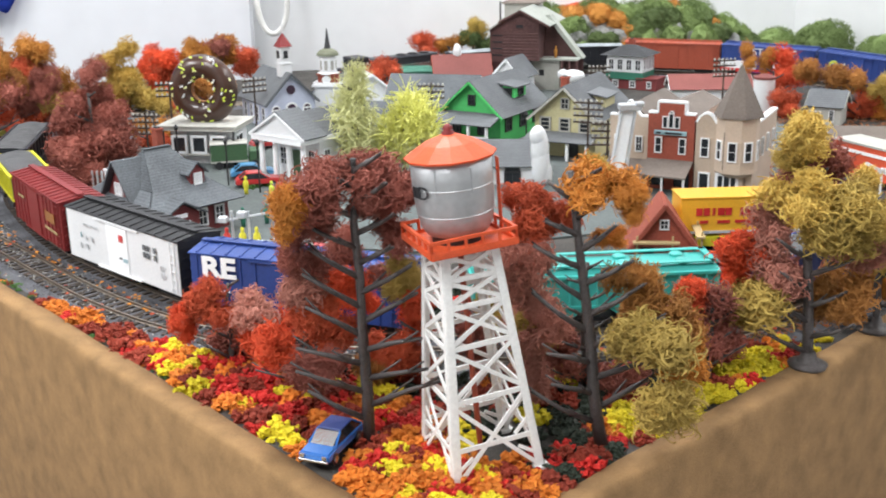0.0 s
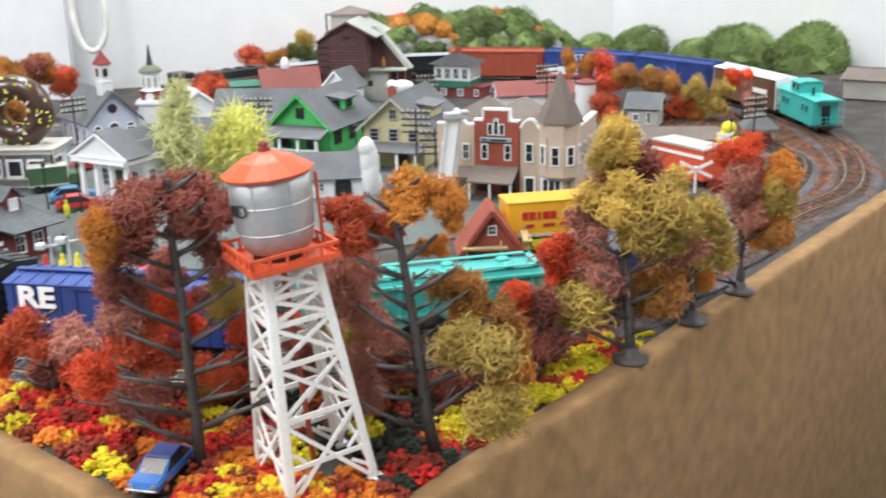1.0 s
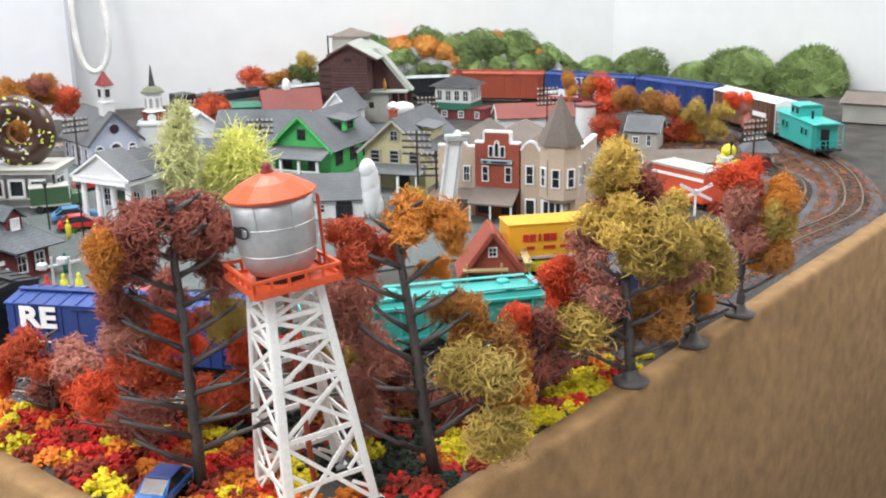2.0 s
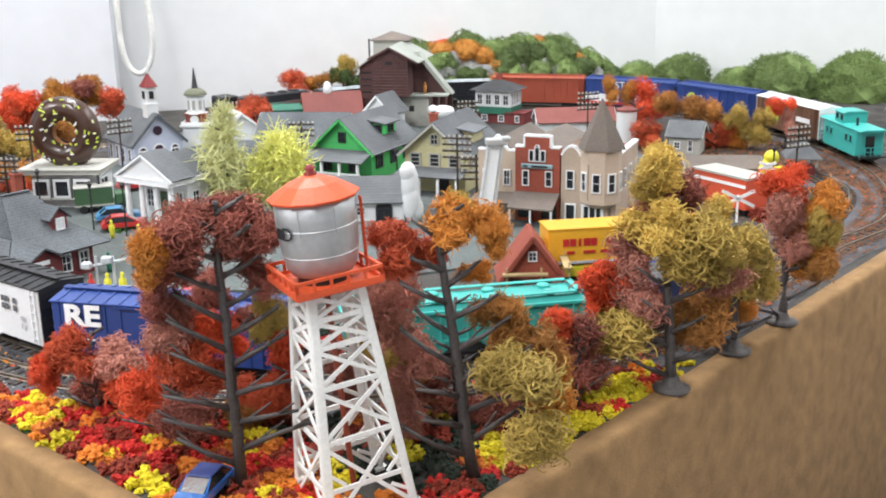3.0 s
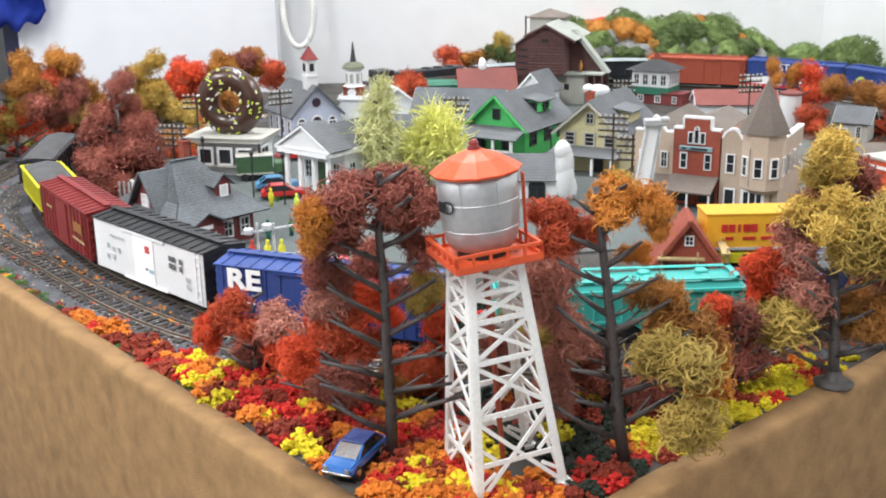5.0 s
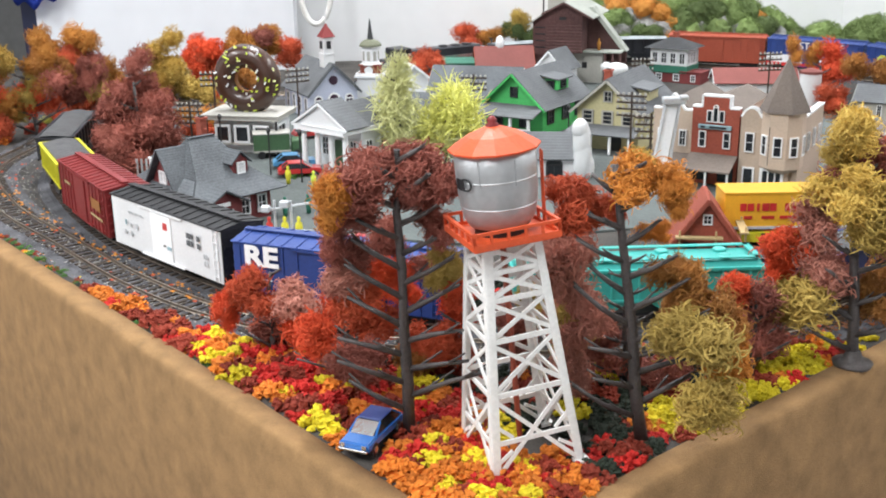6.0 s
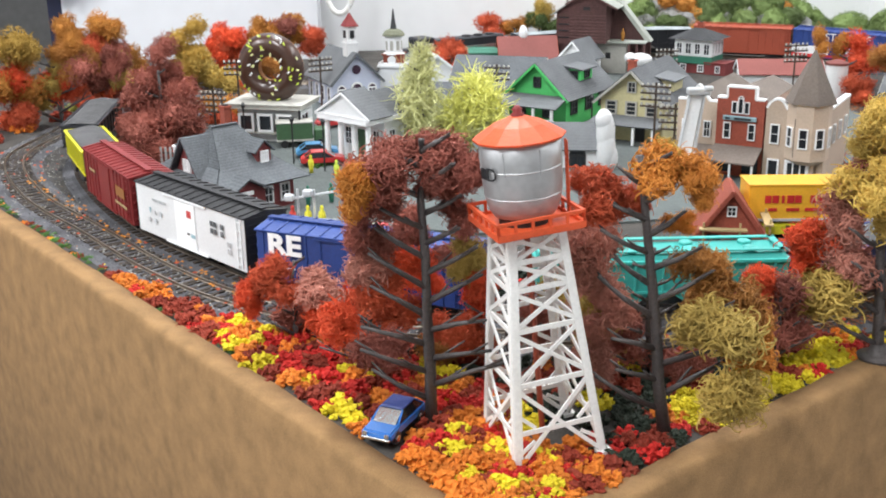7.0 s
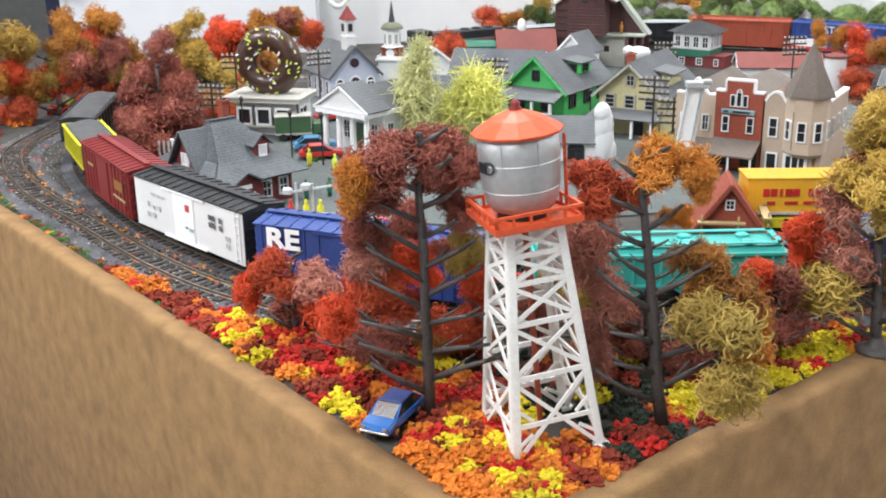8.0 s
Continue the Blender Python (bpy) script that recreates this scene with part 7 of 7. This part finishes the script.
# the loose yellow tuft and the low growth between track and edge
for a, b in ((0.318, 0.014), (0.322, 0.010)):
    bush(*at(a, b), 0.0, 0.0055, "yellow", "foam bushes along the table edge")
for k in range(290):
    b = g.uniform(0.24, 0.95)
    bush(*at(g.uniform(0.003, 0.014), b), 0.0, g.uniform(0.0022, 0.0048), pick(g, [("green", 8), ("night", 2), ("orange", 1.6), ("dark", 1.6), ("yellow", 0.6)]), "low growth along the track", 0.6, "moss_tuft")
# undergrowth beneath the trees at the back left
for x, y, r, c in ((-0.50, 1.28, 0.014, "yellow"), (-0.47, 1.31, 0.012, "yellow"), (-0.52, 1.24, 0.016, "dark"), (-0.54, 1.18, 0.016, "orange"), (-0.55, 1.12, 0.015, "dark"), (-0.52, 1.02, 0.012, "yellow"), (-0.515, 0.985, 0.010, "orange"), (-0.53, 1.06, 0.014, "dark"),
                   (-0.30, 1.06, 0.012, "orange"), (-0.285, 1.09, 0.012, "dark"), (-0.255, 1.075, 0.006, "red"), (-0.27, 1.19, 0.020, "orange"), (-0.30, 1.13, 0.016, "orange"), (-0.165, 1.02, 0.010, "green"), (-0.18, 1.01, 0.009, "green"), (0.128, 1.01, 0.012, "yellow"),
                   (0.125, 1.24, 0.010, "orange"), (0.20, 1.235, 0.012, "green"), (0.53, 1.05, 0.014, "dark"), (0.50, 1.0, 0.012, "green"), (0.42, 0.95, 0.016, "dark"), (0.36, 0.92, 0.014, "orange")):
    bush(x, y, 0, r, c, "undergrowth in the town")

# ---- the wooded hill at the back ----
HX, HY, HW, HD, HH = 0.305, 1.858, 0.225, 0.100, 0.088


def hill_z(x, y):
    u, v = (x - HX) / HW, (y - HY) / HD
    k = max(0.0, 1 - u * u - v * v)
    return HH * k ** 0.42 * (0.9 + 0.25 * noise.noise(Vector((x * 14, y * 14, 3)))) if k > 0 else 0.0


bm = B()
bmesh.ops.create_grid(bm, x_segments=70, y_segments=44, size=1)
for v in bm.verts:
    x, y = HX + v.co.x * HW, HY + v.co.y * HD
    rough = 0.006 * noise.noise(Vector((x * 60, y * 60, 0)))
    v.co = (x, y, max(-0.004, hill_z(x, y) + rough - 0.003))
tagged(part("hill", bm, "stone"), "grey rocky hill covered with bushes", "hill", kind="structure")
hg = random.Random(9)
crowns = []
while len(crowns) < 74:
    u, v = hg.uniform(-0.98, 0.98), hg.uniform(-0.97, 0.05)
    x, y, r = HX + u * HW, HY + v * HD, hg.uniform(0.015, 0.027)
    if u * u + v * v > 0.97 or any(math.dist((x, y), c[:2]) < 0.62 * (r + c[2]) for c in crowns) and len(crowns) < 60:
        continue
    crowns.append((x, y, r))
    z = hill_z(x, y)
    colour = pick(hg, [("wood", 5), ("moss", 5), ("amber", 4.5 if z > 0.062 and u < -0.05 else 0.8), ("rust", 0.5)])
    ob = new("hill_shrub", hg.choice(DOME))
    ob.material_slots[0].link = "OBJECT"
    ob.material_slots[0].material = M["leaf_" + colour]
    ob.matrix_basis = Matrix.LocRotScale((x, y, z + 0.2 * r), Euler((0, 0, hg.uniform(0, 6.28))), (r, r, r * hg.uniform(0.85, 1.05)))
    tagged(ob, {"wood": "round green", "moss": "dark olive green", "amber": "rusty orange", "rust": "rust red"}[colour] + " shrub on the rocky hill", "shrub", "bushes on the hill")
for k in range(34):
    a, q = hg.uniform(-2.9, -0.3), hg.uniform(0.55, 0.95)
    x, y = HX + math.cos(a) * HW * q, HY + math.sin(a) * HD * q
    rock = B()
    bmesh.ops.create_icosphere(rock, subdivisions=2, radius=1)
    s = hg.uniform(0.009, 0.019)
    for q in rock.verts:
        q.co *= 1 + 0.5 * noise.noise(q.co * 1.6 + Vector((k, 0, 0)))
        q.co = Vector((q.co.x * s, q.co.y * s, q.co.z * s * 0.9))
    ob = part("rock", rock, "stone")
    ob.matrix_basis = pose(x, y, max(0.0, hill_z(x, y) - 0.006) + s * 0.3, hg.uniform(0, 40), 0, hg.uniform(0, 360))
    tagged(ob, "rough grey rock among the shrubs of the hill", "rock", "rocks on the hill")

# ---- fallen leaves and gravel ----
def litter(name, n, seed, material, where, size, label):
    g = np.random.default_rng(seed)
    pts = []
    while len(pts) < n:
        pts += where(g)
    v, f = [], []
    for x, y, z in pts[:n]:
        a, s = g.random() * 6.28, size * (0.5 + g.random())
        c, d = math.cos(a) * s, math.sin(a) * s
        i = len(v)
        t = g.normal(size=2) * s * 0.4
        v += [(x - c, y - d, z + 0.0002), (x + d, y - c, z + t[0] * 0.5 + s * 0.3), (x + c, y + d, z + 0.0003), (x - d, y + c, z + t[1] * 0.5 + s * 0.35), (x, y, z + s * 0.7)]
        f += [(i, i + 1, i + 4), (i + 1, i + 2, i + 4), (i + 2, i + 3, i + 4), (i + 3, i, i + 4)]
    me = bpy.data.meshes.new(name)
    me.from_pydata(v, [], f)
    return tagged(part(name, me, material), label, "leaves", kind="stuff")


def beside(path, lo, hi, y_max, x_min=-9, x_max=9):
    def where(g):
        i = int(g.integers(1, len(path) - 2))
        p = path[i]
        if p.y > y_max or not x_min < p.x < x_max:
            return []
        d = (path[i + 1] - path[i - 1]).normalized()
        off = g.uniform(lo, hi)
        return [(p.x - d.y * off, p.y + d.x * off, 0.0035 if abs(off) < 0.02 else 0.001)]
    return where


litter("fallen_leaves", 9000, 1, "leaf_carpet", beside(OUTER, -0.024, 0.080, 1.25, 0.12), 0.0013, "orange leaf scatter beside the track")
litter("fallen_leaves", 260, 2, "leaf_rust", beside(OUTER, -0.025, 0.045, 1.1), 0.0016, "rust leaf scatter beside the track")
litter("fallen_leaves", 220, 3, "leaf_orange", beside(OUTER, 0.005, 0.030, 0.95, -0.6, -0.05), 0.0014, "orange leaf scatter between the tracks")
litter("gravel", 6000, 4, "ballast", beside(OUTER, -0.026, 0.060, 1.2), 0.0011, "loose dark gravel between the tracks")
litter("gravel", 2000, 5, "concrete", beside(OUTER, -0.026, 0.050, 1.2, -0.7, 0.0), 0.0007, "loose pale grit on the ballast")
litter("fallen_leaves", 2600, 6, "leaf_carpet", lambda g: [(g.uniform(0.40, 0.62), g.uniform(0.95, 1.35), 0.001)], 0.002, "rust leaf scatter inside the far curve")
